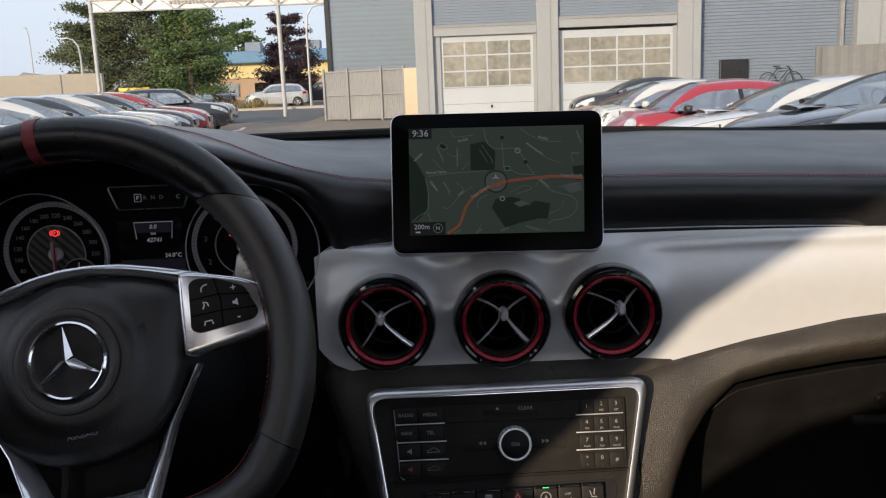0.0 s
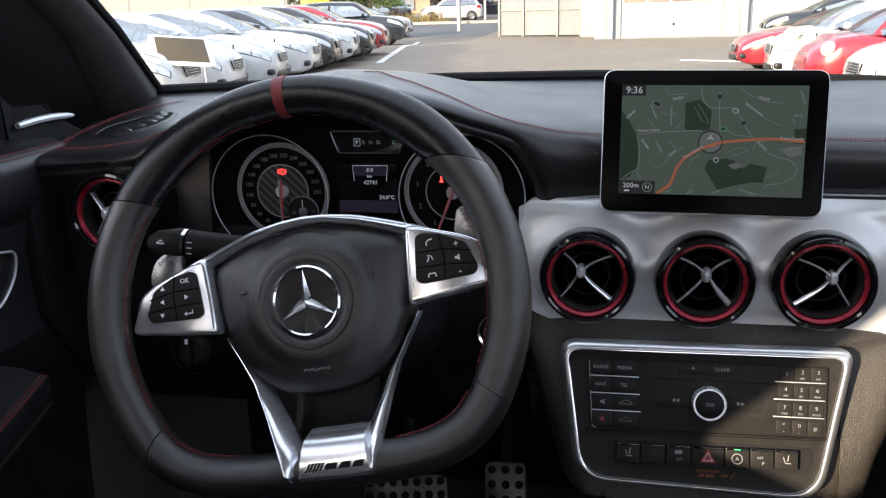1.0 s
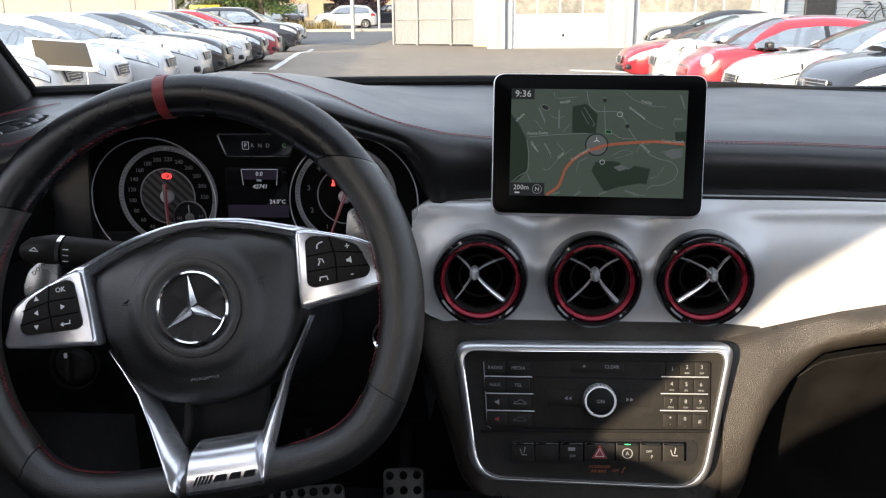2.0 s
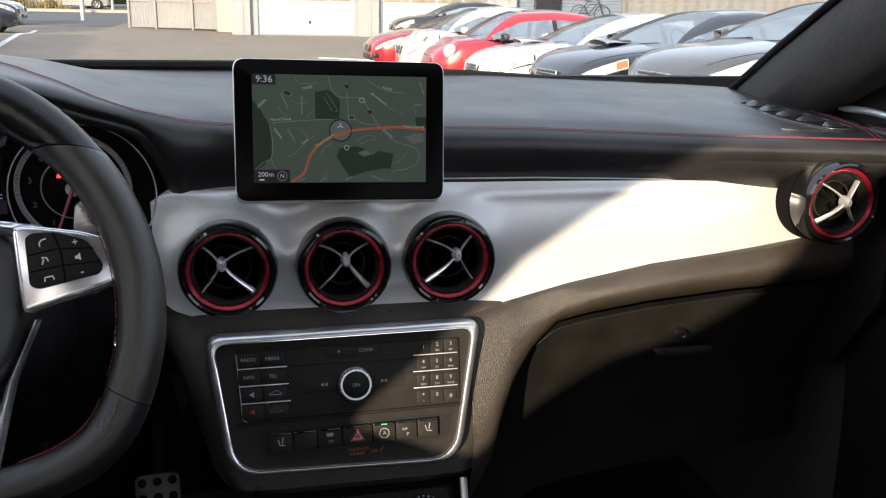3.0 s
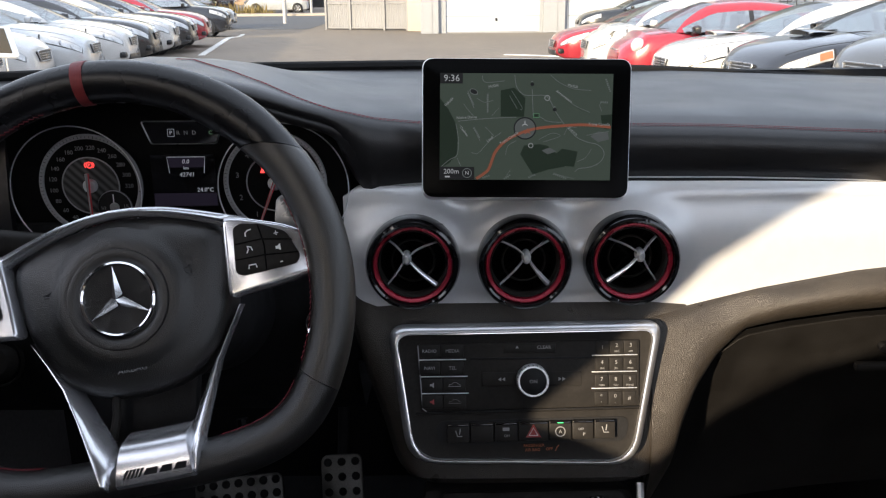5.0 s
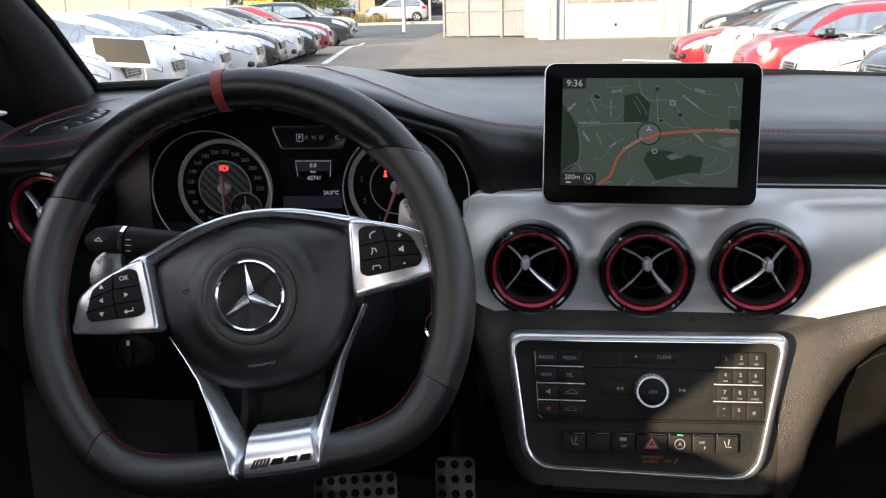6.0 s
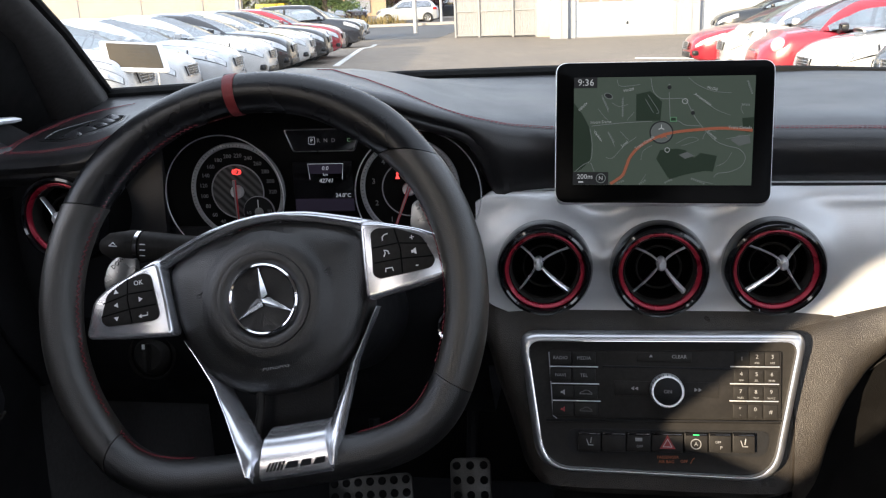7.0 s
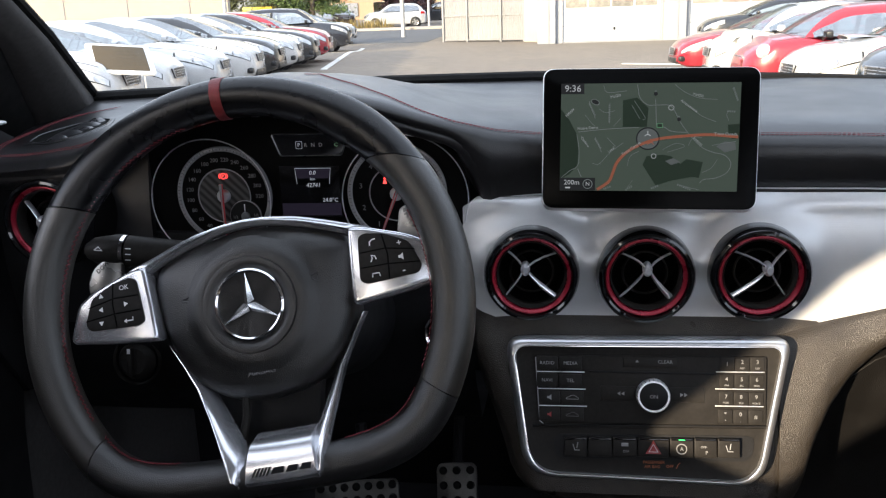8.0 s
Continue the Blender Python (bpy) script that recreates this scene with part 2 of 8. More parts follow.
def sheet(rows, thick, way=(0, 0, -1)):
    """A loft with thickness: the same skin again, moved by thick along way, and a rim."""
    bm = bmesh.new()
    w = Vector(way) * thick
    n, k = len(rows), len(rows[0])
    A = [[bm.verts.new(p) for p in r] for r in rows]
    Bk = [[bm.verts.new(Vector(p) + w) for p in r] for r in rows]
    for S, flip in ((A, False), (Bk, True)):
        for a, b in zip(S, S[1:]):
            for i in range(k - 1):
                f = (a[i], a[i + 1], b[i + 1], b[i])
                bm.faces.new(tuple(reversed(f)) if flip else f)
    ring = [(0, i) for i in range(k)] + [(j, k - 1) for j in range(1, n)] + [(n - 1, i) for i in range(k - 2, -1, -1)] + [(j, 0) for j in range(n - 2, 0, -1)]
    for (a, b), (c, d) in zip(ring, ring[1:] + ring[:1]):
        bm.faces.new((A[a][b], Bk[a][b], Bk[c][d], A[c][d]))
    return bm


def tube(bm, pts, r, seg=10, closed=False, squash=None):
    """A round bar along points; r is one radius or one per point."""
    pts = [Vector(p) for p in pts]
    n = len(pts)
    rad = r if isinstance(r, (list, tuple)) else [r] * n
    rows, side = [], None
    for i, p in enumerate(pts):
        a = pts[(i - 1) % n] if closed or i else p
        b = pts[(i + 1) % n] if closed or i < n - 1 else p
        t = (b - a).normalized()
        if side is None:
            side = t.orthogonal().normalized()
        side = (side - t * side.dot(t)).normalized()
        up = t.cross(side)
        rows.append([p + (side * math.cos(q) + up * math.sin(q)) * rad[i] for q in [2 * math.pi * j / seg for j in range(seg)]])
    if closed:
        rows.append(rows[0])
        vv = loft(bm, rows, True)
        bmesh.ops.remove_doubles(bm, verts=bm.verts, dist=1e-6)
    else:
        loft(bm, rows, True, True)
    return bm


def a_tube(pts, r, seg=10, closed=False):
    return tube(bmesh.new(), pts, r, seg, closed)


def lathe(bm, prof, seg=32, m=None, close=False):
    """Spins a profile of (radius, height) about local z."""
    rows = []
    for j in range(seg + 1):
        q = 2 * math.pi * j / seg
        rows.append([(r * math.cos(q), r * math.sin(q), h) for r, h in prof])
    before = set(bm.verts)
    loft(bm, rows, close)
    vs = [v for v in bm.verts if v not in before]
    bmesh.ops.remove_doubles(bm, verts=vs, dist=1e-6)
    vs = [v for v in bm.verts if v not in before]
    if m:
        bmesh.ops.transform(bm, matrix=m, verts=vs)
    return bm


def a_lathe(prof, seg=32, m=None, close=False):
    return lathe(bmesh.new(), prof, seg, m, close)


def prism(bm, poly, z0, z1, bevel=0.0, m=None, seg=2):
    """A flat plate of the outline poly (x, y) from z0 to z1, with its front edge eased."""
    before = set(bm.verts)
    vs = [bm.verts.new((x, y, z0)) for x, y in poly]
    f = bm.faces.new(vs)
    r = bmesh.ops.extrude_face_region(bm, geom=[f])
    up = [v for v in r["geom"] if isinstance(v, bmesh.types.BMVert)]
    bmesh.ops.translate(bm, vec=(0, 0, z1 - z0), verts=up)
    if bevel:
        top = set(up)
        es = [e for e in bm.edges if e.verts[0] in top and e.verts[1] in top]
        bmesh.ops.bevel(bm, geom=es, offset=bevel, segments=seg, affect="EDGES", profile=0.5)
    nv = [v for v in bm.verts if v not in before]
    if m:
        bmesh.ops.transform(bm, matrix=m, verts=nv)
    return bm


def a_prism(poly, z0, z1, bevel=0.0, m=None, seg=2):
    return prism(bmesh.new(), poly, z0, z1, bevel, m, seg)


def rounded(poly, r, seg=5):
    """The outline with its corners rounded by r (one number or one per corner)."""
    out, n = [], len(poly)
    for i in range(n):
        p, a, b = Vector(poly[i]), Vector(poly[i - 1]), Vector(poly[(i + 1) % n])
        rr = r[i] if isinstance(r, (list, tuple)) else r
        u, w = (a - p), (b - p)
        d = min(rr, u.length * 0.48, w.length * 0.48)
        s, e = p + u.normalized() * d, p + w.normalized() * d
        for k in range(seg + 1):
            t = k / seg
            q = s * (1 - t) ** 2 + p * 2 * t * (1 - t) + e * t * t
            out.append((q.x, q.y))
    return out


def frame_ring(outer, inner, z0, z1, zi=None):
    """A frame between two outlines with equally many points; zi: the height of its inner edge."""
    bm = bmesh.new()
    zi = z1 if zi is None else zi
    mid = [((a[0] + b[0]) / 2, (a[1] + b[1]) / 2) for a, b in zip(outer, inner)]
    rows = [[(x, y, z0) for x, y in outer], [(x, y, z1 * 0.6 + z0 * 0.4) for x, y in outer], [(x * 0.75 + u * 0.25, y * 0.75 + v * 0.25, z1) for (x, y), (u, v) in zip(outer, inner)],
            [(x, y, (z1 + zi) / 2 + 0.0004) for x, y in mid], [(x, y, zi) for x, y in inner], [(x, y, z0) for x, y in inner]]
    loft(bm, rows, True)
    return bm


def lerp(x, table):
    """Straight lines between (x, value) rows, eased at the joints by cosine."""
    if x <= table[0][0]:
        return table[0][1]
    for (a, u), (b, w) in zip(table, table[1:]):
        if x <= b:
            return u + (w - u) * (x - a) / (b - a)
    return table[-1][1]


def text(body, size, mat, parent, m, name="lettering", align="CENTER", depth=0.0002, label="", shear=0.0):
    """Raised print in the built-in font, centred on local z = 0 of the pose m."""
    cu = bpy.data.curves.new(name, "FONT")
    cu.body, cu.size, cu.align_x, cu.align_y, cu.extrude, cu.shear = body, size, align, "CENTER", depth, shear
    cu.resolution_u = 2
    tmp = bpy.data.objects.new(name, cu)
    me = bpy.data.meshes.new_from_object(tmp)
    bpy.data.objects.remove(tmp)
    bpy.data.curves.remove(cu)
    me.transform(m)
    me.materials.append(mat)
    ob = new(name, me)
    ob.parent = parent
    if label:
        ob["label"] = label
    return ob


def facing(x, y, z, tilt=0.0, spin=0.0):
    """A pose whose local x runs to the right, y up and z towards the seats; tilt leans its top forward."""
    return pose(x, y, z, 90 - tilt, 0, 0) @ pose(0, 0, 0, 0, 0, spin)


def arc(cx, cy, r, a0, a1, n):
    return [(cx + r * math.cos(radians(a0 + (a1 - a0) * i / n)), cy + r * math.sin(radians(a0 + (a1 - a0) * i / n))) for i in range(n + 1)]


def stitches(bm, pts, length=0.0034, gap=0.0012, r=0.00045, lift=(0, 0, 0)):
    """A row of short thread stitches along a line."""
    pts = [Vector(p) + Vector(lift) for p in pts]
    seg, acc = [], 0.0
    for a, b in zip(pts, pts[1:]):
        d = (b - a).length
        seg.append((acc, acc + d, a, b))
        acc += d
    def at(s):
        for s0, s1, a, b in seg:
            if s <= s1:
                return a.lerp(b, (s - s0) / max(1e-9, s1 - s0))
        return seg[-1][3]
    s = 0.0
    while s + length < acc:
        tube(bm, [at(s), at(s + length)], r, 4)
        s += length + gap
    return bm


# ---- the cabin: dashboard ----
PAD_Z = [(-0.74, 0.972), (-0.66, 0.977), (-0.60, 0.984), (-0.56, 1.000), (-0.51, 1.026), (-0.46, 1.042), (-0.41, 1.048), (-0.36, 1.047), (-0.31, 1.040),
         (-0.27, 1.030), (-0.235, 1.018), (-0.20, 1.008), (-0.16, 0.999), (-0.12, 0.995), (0.0, 0.993), (0.2, 0.989), (0.40, 0.980), (0.58, 0.973), (0.64, 0.970)]
RIDGE_Z = [(-0.74, 0.985), (-0.66, 0.990), (-0.58, 1.008), (-0.53, 1.035), (-0.47, 1.055), (-0.41, 1.062), (-0.35, 1.057), (-0.29, 1.042), (-0.24, 1.026),
           (-0.18, 1.012), (-0.10, 1.005), (0.2, 1.002), (0.4, 0.995), (0.64, 0.985)]
TRIM_TOP = [(-0.20, 0.922), (0.1, 0.929), (0.21, 0.928), (0.31, 0.925), (0.5, 0.918), (0.62, 0.912)]
TRIM_LOW = [(-0.20, 0.83), (-0.195, 0.815), (-0.18, 0.800), (-0.145, 0.786), (-0.10, 0.781), (0.06, 0.779), (0.12, 0.780), (0.15, 0.786), (0.20, 0.798), (0.25, 0.810), (0.35, 0.828), (0.53, 0.847), (0.62, 0.854)]
COWL_Z = [(-0.8, 1.004), (-0.35, 1.010), (-0.13, 1.010), (0.25, 0.998), (0.67, 0.974)]
COWL_Y = [(-0.8, 1.20), (-0.5, 1.28), (0, 1.31), (0.5, 1.28), (0.7, 1.20)]


def pad_front(x):
    """How far forward the pad's front lip lies."""
    hood = max(0.0, 1 - ((x + 0.385) / 0.20) ** 2)
    back = lerp(x, [(-0.74, 0.81), (-0.32, 0.80), (-0.12, 0.868), (0.35, 0.868), (0.60, 0.80), (0.64, 0.80)])
    return back - 0.012 * hood


def pad_profile(x):
    zs, zr, zc, yc, yf = lerp(x, PAD_Z), lerp(x, RIDGE_Z), lerp(x, COWL_Z), lerp(x, COWL_Y), pad_front(x)
    zs = 1.11 - (1.11 - zs) * (yf + 0.01) / 0.81
    zr = max(zr - 0.008, zs + 0.003)
    def ease(t):
        t = min(1.0, max(0.0, t))
        return t * t * (3 - 2 * t)
    u = ease((-0.165 - x) / 0.05) * ease((x + 0.60) / 0.04)        # 1 under the binnacle's hood, where the pad is a thin visor
    lz = lerp(x, TRIM_TOP) if x > -0.2 else 0.945
    la = 1.11 - (1.11 - lz) * (yf + 0.012) / 0.868 + 0.001
    if x > 0:
        la += 0.0105 * ease((0.872 - yf - 0.012) / 0.012)          # lifted so the lip's underside hides none of the trim from the camera
    g = zs - la
    roll = [(0.868, lz), (yf + 0.012, la), (yf + 0.002, la + 0.33 * g), (yf - 0.003, la + 0.62 * g), (yf - 0.0025, zs - 0.009), (yf + 0.002, zs - 0.0015), (yf + 0.010, zs + 0.0015)]
    visor = [(0.865, zs - 0.012), (yf + 0.030, zs - 0.014), (yf + 0.018, zs - 0.0135), (yf + 0.006, zs - 0.013), (yf, zs - 0.006), (yf + 0.002, zs - 0.002), (yf + 0.010, zs + 0.0015)]
    rows = [(a[0] + (b[0] - a[0]) * u, a[1] + (b[1] - a[1]) * u) for a, b in zip(roll, visor)]
    for k, y in enumerate((yf + 0.03, yf + 0.06, 0.95, 1.02, 1.09, 1.16)):
        t = (y - yf) / (0.95 - yf)
        if y <= 0.95:
            z = zs + 0.0015 + (zr - zs - 0.0015) * (1 - (1 - min(1, t)) ** 2)
        else:
            u = (y - 0.95) / (yc - 0.95)
            z = zr * (1 - u * u * (3 - 2 * u)) + zc * u * u * (3 - 2 * u)
        rows.append((y, z))
    rows.append((yc, zc))
    lift = 0.009 * ease(x / 0.35)                                  # the far edge rides up towards the passenger
    return [(y, z + lift * min(1, max(0, (y - 0.95) / 0.2))) for y, z in rows]


dash = thing("dashboard", pose(0, 1.0, 0.55), "black leather-topped dashboard with red stitching and silver trim", "dashboard")


def splay(x, y):
    """The pad widens towards the windscreen."""
    return x + math.copysign(max(0, abs(x + 0.065) - 0.40) / 0.25, x + 0.065) * (y - 0.80) * 0.30


xs = [-0.722 + 1.326 * i / 150 for i in range(151)]
part("top_pad", sheet([[(splay(x, y), y, z) for y, z in pad_profile(x)] for x in xs], 0.012, (0, 0.4, -0.9)), M_PAD, dash, "black grained leather pad", True, 75)


def pad_point(x, y):
    prof = pad_profile(x)[6:]
    return Vector((splay(x, y), y, lerp(y, prof)))


# twin seams of red thread along the pad's edge and over the binnacle
for k, dy in enumerate((0.010, 0.0132)):
    bm = bmesh.new()
    line = [pad_point(x, pad_front(x) + dy + (0.13 * min(1, max(0, (-0.20 - x) / 0.16)) ** 1.5 if x > -0.6 else 0)) for x in [0.600 - 0.01 * i for i in range(99)]]
    stitches(bm, line, lift=(0, 0, 0.0009))
    part("seam", bm, M_THREAD, dash, "red thread seam", True, 0)


def pad_at(xw, y):
    """The pad's surface under a place in the plan."""
    x = xw
    for _ in range(12):
        x += xw - splay(x, y)
    return pad_point(x, y)


# leaf-shaped ends: twin seams sweeping back to the windscreen
LEAVES = [[(0.594, 0.815), (0.608, 0.850), (0.622, 0.889), (0.637, 0.956), (0.644, 1.030), (0.638, 1.090), (0.630, 1.142)],
          [(-0.718, 0.842), (-0.733, 0.868), (-0.755, 0.915), (-0.769, 0.961), (-0.772, 1.043), (-0.752, 1.097), (-0.709, 1.138)],
          [(-0.716, 0.842), (-0.655, 0.832), (-0.603, 0.828), (-0.560, 0.812)]]
for plan in LEAVES:
    plan = [(2 * plan[0][0] - plan[1][0], 2 * plan[0][1] - plan[1][1])] + plan + [plan[-1]]
    for k in (0.0, 0.006):
        pts = []
        for p0, p1, p2, p3 in zip(plan, plan[1:], plan[2:], plan[3:]):
            for u in (0, 0.2, 0.4, 0.6, 0.8):
                x, y = (0.5 * (2 * b + (c - a) * u + (2 * a - 5 * b + 4 * c - d) * u * u + (3 * b - a - 3 * c + d) * u ** 3) for a, b, c, d in zip(p0, p1, p2, p3))
                pts.append(pad_at(x - math.copysign(k, x) * (0.4 if len(plan) == 6 else 1), y + k * (1 if len(plan) == 6 else 0.3)))
        bm = bmesh.new()
        stitches(bm, pts, lift=(0, 0, 0.0010))
        part("seam", bm, M_THREAD, dash, "red thread seam", True, 0)

# silver trim with collars swelling round the three round vents
VENTS = [(-0.123, 0.846), (-0.006, 0.845), (0.106, 0.848)]


def trim_y(x, z):
    y = 0.858 + 0.05 * ((z - 0.855) / 0.1) ** 2 * (0.5 if z > 0.855 else -0.2)
    for vx, vz in VENTS:
        d = math.hypot(x - vx, z - vz)
        y += 0.06 if d < 0.044 else -0.010 * math.exp(-((max(0, d - 0.049)) / 0.016) ** 2) * min(1, max(0, (z - vz + 0.040) / 0.05))
    for xm in (-0.064, 0.050):
        y += 0.004 * math.exp(-((x - xm) / 0.022) ** 2 - ((z - 0.897) / 0.014) ** 2)
    y -= 0.003 * math.exp(-((z - 0.915) / 0.008) ** 2)
    if x > 0.40:
        y += 0.02 * ((x - 0.40) / 0.2) ** 2
    return y


rows = []
for i in range(161):
    x = -0.196 + 0.765 * i / 160
    lo, hi = lerp(x, TRIM_LOW), lerp(x, TRIM_TOP) - max(0, -0.180 - x) * 0.6
    rows.append([(x, trim_y(x, lo + (hi - lo) * t), lo + (hi - lo) * t) for t in [j / 26 for j in range(27)]])
part("trim_panel", sheet(rows, 0.010, (0, 1, 0)), M_TRIM, dash, "brushed silver trim panel", True, 60)

# pebbled lower dash: under the trim, sweeping down beside the centre panel
GLOVE_TOP = [(0.128, 0.55), (0.153, 0.608), (0.164, 0.655), (0.180, 0.697), (0.204, 0.729), (0.238, 0.757), (0.285, 0.767), (0.356, 0.777), (0.47, 0.787), (0.63, 0.792)]
rows = []
for i in range(81):
    x = 0.128 + 0.492 * i / 80
    top, low = lerp(x, TRIM_LOW) - 0.001, lerp(x, GLOVE_TOP)
    r = []
    for j in range(15):
        t = j / 14
        z = top + (low - top) * t
        y = 0.862 - 0.028 * math.sin(math.pi * min(1, t * 0.75 + 0.12)) + 0.02 * t * t
        if x < 0.27:          # towards the console the band turns down and joins the cheek
            k = min(1.0, (0.27 - x) / 0.10)
            k = k * k * (3 - 2 * k)
            y += k * (lerp(z, [(0.55, 0.800), (0.612, 0.797), (0.635, 0.794), (0.66, 0.800), (0.69, 0.808), (0.72, 0.818), (0.745, 0.828), (0.775, 0.842), (0.80, 0.860)]) - 0.004 + 0.030 * t ** 5 - y)
        r.append((x, y + max(0, x - 0.5) * 0.15, z))
    rows.append(r)
part("lower_pad", sheet(rows, 0.012, (0, 1, 0.1)), M_SOFT, dash, "pebbled black soft plastic", True, 60)

# the console cheek round the centre panel, narrowing to the tunnel
CHEEK = [(0.798, 0.190, 0.858), (0.780, 0.188, 0.845), (0.765, 0.184, 0.836), (0.745, 0.176, 0.828), (0.72, 0.168, 0.818), (0.69, 0.156, 0.808), (0.66, 0.146, 0.800), (0.635, 0.139, 0.794), (0.622, 0.132, 0.790), (0.612, 0.12, 0.797)]
rows = []
for z, hw, y in CHEEK:
    rows.append([(-hw - 0.012, y + 0.17, z), (-hw - 0.008, y + 0.03, z), (-hw + 0.004, y + 0.006, z), (-hw + 0.02, y, z)] + [(-hw + 0.02 + (2 * hw - 0.04) * k / 8, y - 0.002, z) for k in range(1, 8)]
                + [(hw - 0.02, y, z), (hw - 0.004, y + 0.006, z), (hw + 0.008, y + 0.03, z), (hw + 0.012, y + 0.17, z)])
part("console_cheek", sheet(rows, 0.010, (0, 1, 0)), M_SOFT, dash, "pebbled black soft plastic", True, 50)

# glove box door with its lock and pull
glove = []
for i in range(41):
    x = 0.150 + 0.468 * i / 40
    top = lerp(max(x, 0.205), GLOVE_TOP) - 0.004
    glove.append([(x, 0.862 + max(0, x - 0.5) * 0.15 + 0.05 * t + 0.012 * math.sin(t * math.pi), top - 0.24 * t) for t in [j / 12 for j in range(13)]])
gl = part("glove_box", sheet(glove, 0.012, (0, 1, 0)), M_GLOVE, dash, "black plastic glove box lid", True, 50)
part("lid_edge", a_tube([Vector(r[0]) + Vector((0, -0.003, -0.0005)) for r in glove[4:-2]], 0.0011, 6), M_GLOVE, gl, "", True)
gm = facing(0.402, 0.868, 0.733, -10)
part("lock", a_lathe([(0.0, 0.0005), (0.004, 0.0005), (0.0048, 0.0018), (0.0060, 0.0018), (0.0064, 0.0), (0.0064, -0.006)], 20, gm @ Matrix.Diagonal((1.3, 0.9, 1, 1))), M_GLOSS, gl, "small black lock", True)
part("pull", a_box((0, 0, 0), (0.075, 0.010, 0.010), 0.003, facing(0.409, 0.873, 0.709, -10)), M_SATIN, gl, "", True)

# knee panels and the dark underside
bm = bmesh.new()
loft(bm, [[(x, 0.90 - 0.02 * math.cos(x * 6), 0.90), (x, 0.865, 0.885), (x, 0.868, 0.80), (x, 0.895, 0.70), (x, 0.96, 0.62), (x, 1.15, 0.60)] for x in [-0.735 + 0.545 * i / 12 for i in range(13)]])
part("knee_panel", bm, M_DARK, dash, "matt black plastic knee panel", True, 60)
part("knee_line", a_box((-0.43, 0.866, 0.79), (0.10, 0.002, 0.0016), 0.0004), M_SATIN, dash, "", True)
part("knee_line", a_box((-0.43, 0.876, 0.755), (0.12, 0.002, 0.0016), 0.0004), M_SATIN, dash, "", True)
bm = bmesh.new()
loft(bm, [[(x, 0.935 + max(0, x - 0.5) * 0.15, 0.53), (x, 1.10, 0.45), (x, 1.32, 0.44)] for x in (0.15, 0.4, 0.62)])
part("under_tray", bm, M_DARK, dash, "", True)
part("end_cap", a_prism([(0.80, 0.985), (0.80, 0.80), (0.86, 0.70), (1.2, 0.60), (1.2, 0.99)], 0.0, 0.012, 0.004, Matrix(((0, 0, 1, 0.612), (1, 0, 0, 0), (0, 1, 0, -0.012), (0, 0, 0, 1)))), M_DARK, dash, "", True)
part("end_cap", a_prism([(0.80, 0.985), (0.80, 0.80), (0.86, 0.70), (1.2, 0.60), (1.2, 0.99)], 0.0, 0.012, 0.004, Matrix(((0, 0, 1, -0.742), (1, 0, 0, 0), (0, 1, 0, -0.012), (0, 0, 0, 1)))), M_DARK, dash, "", True)
# panel left of the wheel that carries the outer vent
rows = []
for i in range(16):
    x = -0.735 + 0.19 * i / 15
    rows.append([(x, 0.868 - 0.012 * math.sin(math.pi * t), 0.975 - 0.20 * t) for t in [j / 8 for j in range(9)]])
part("side_panel", sheet(rows, 0.01, (0, 1, 0)), M_PAD, dash, "", True, 60)

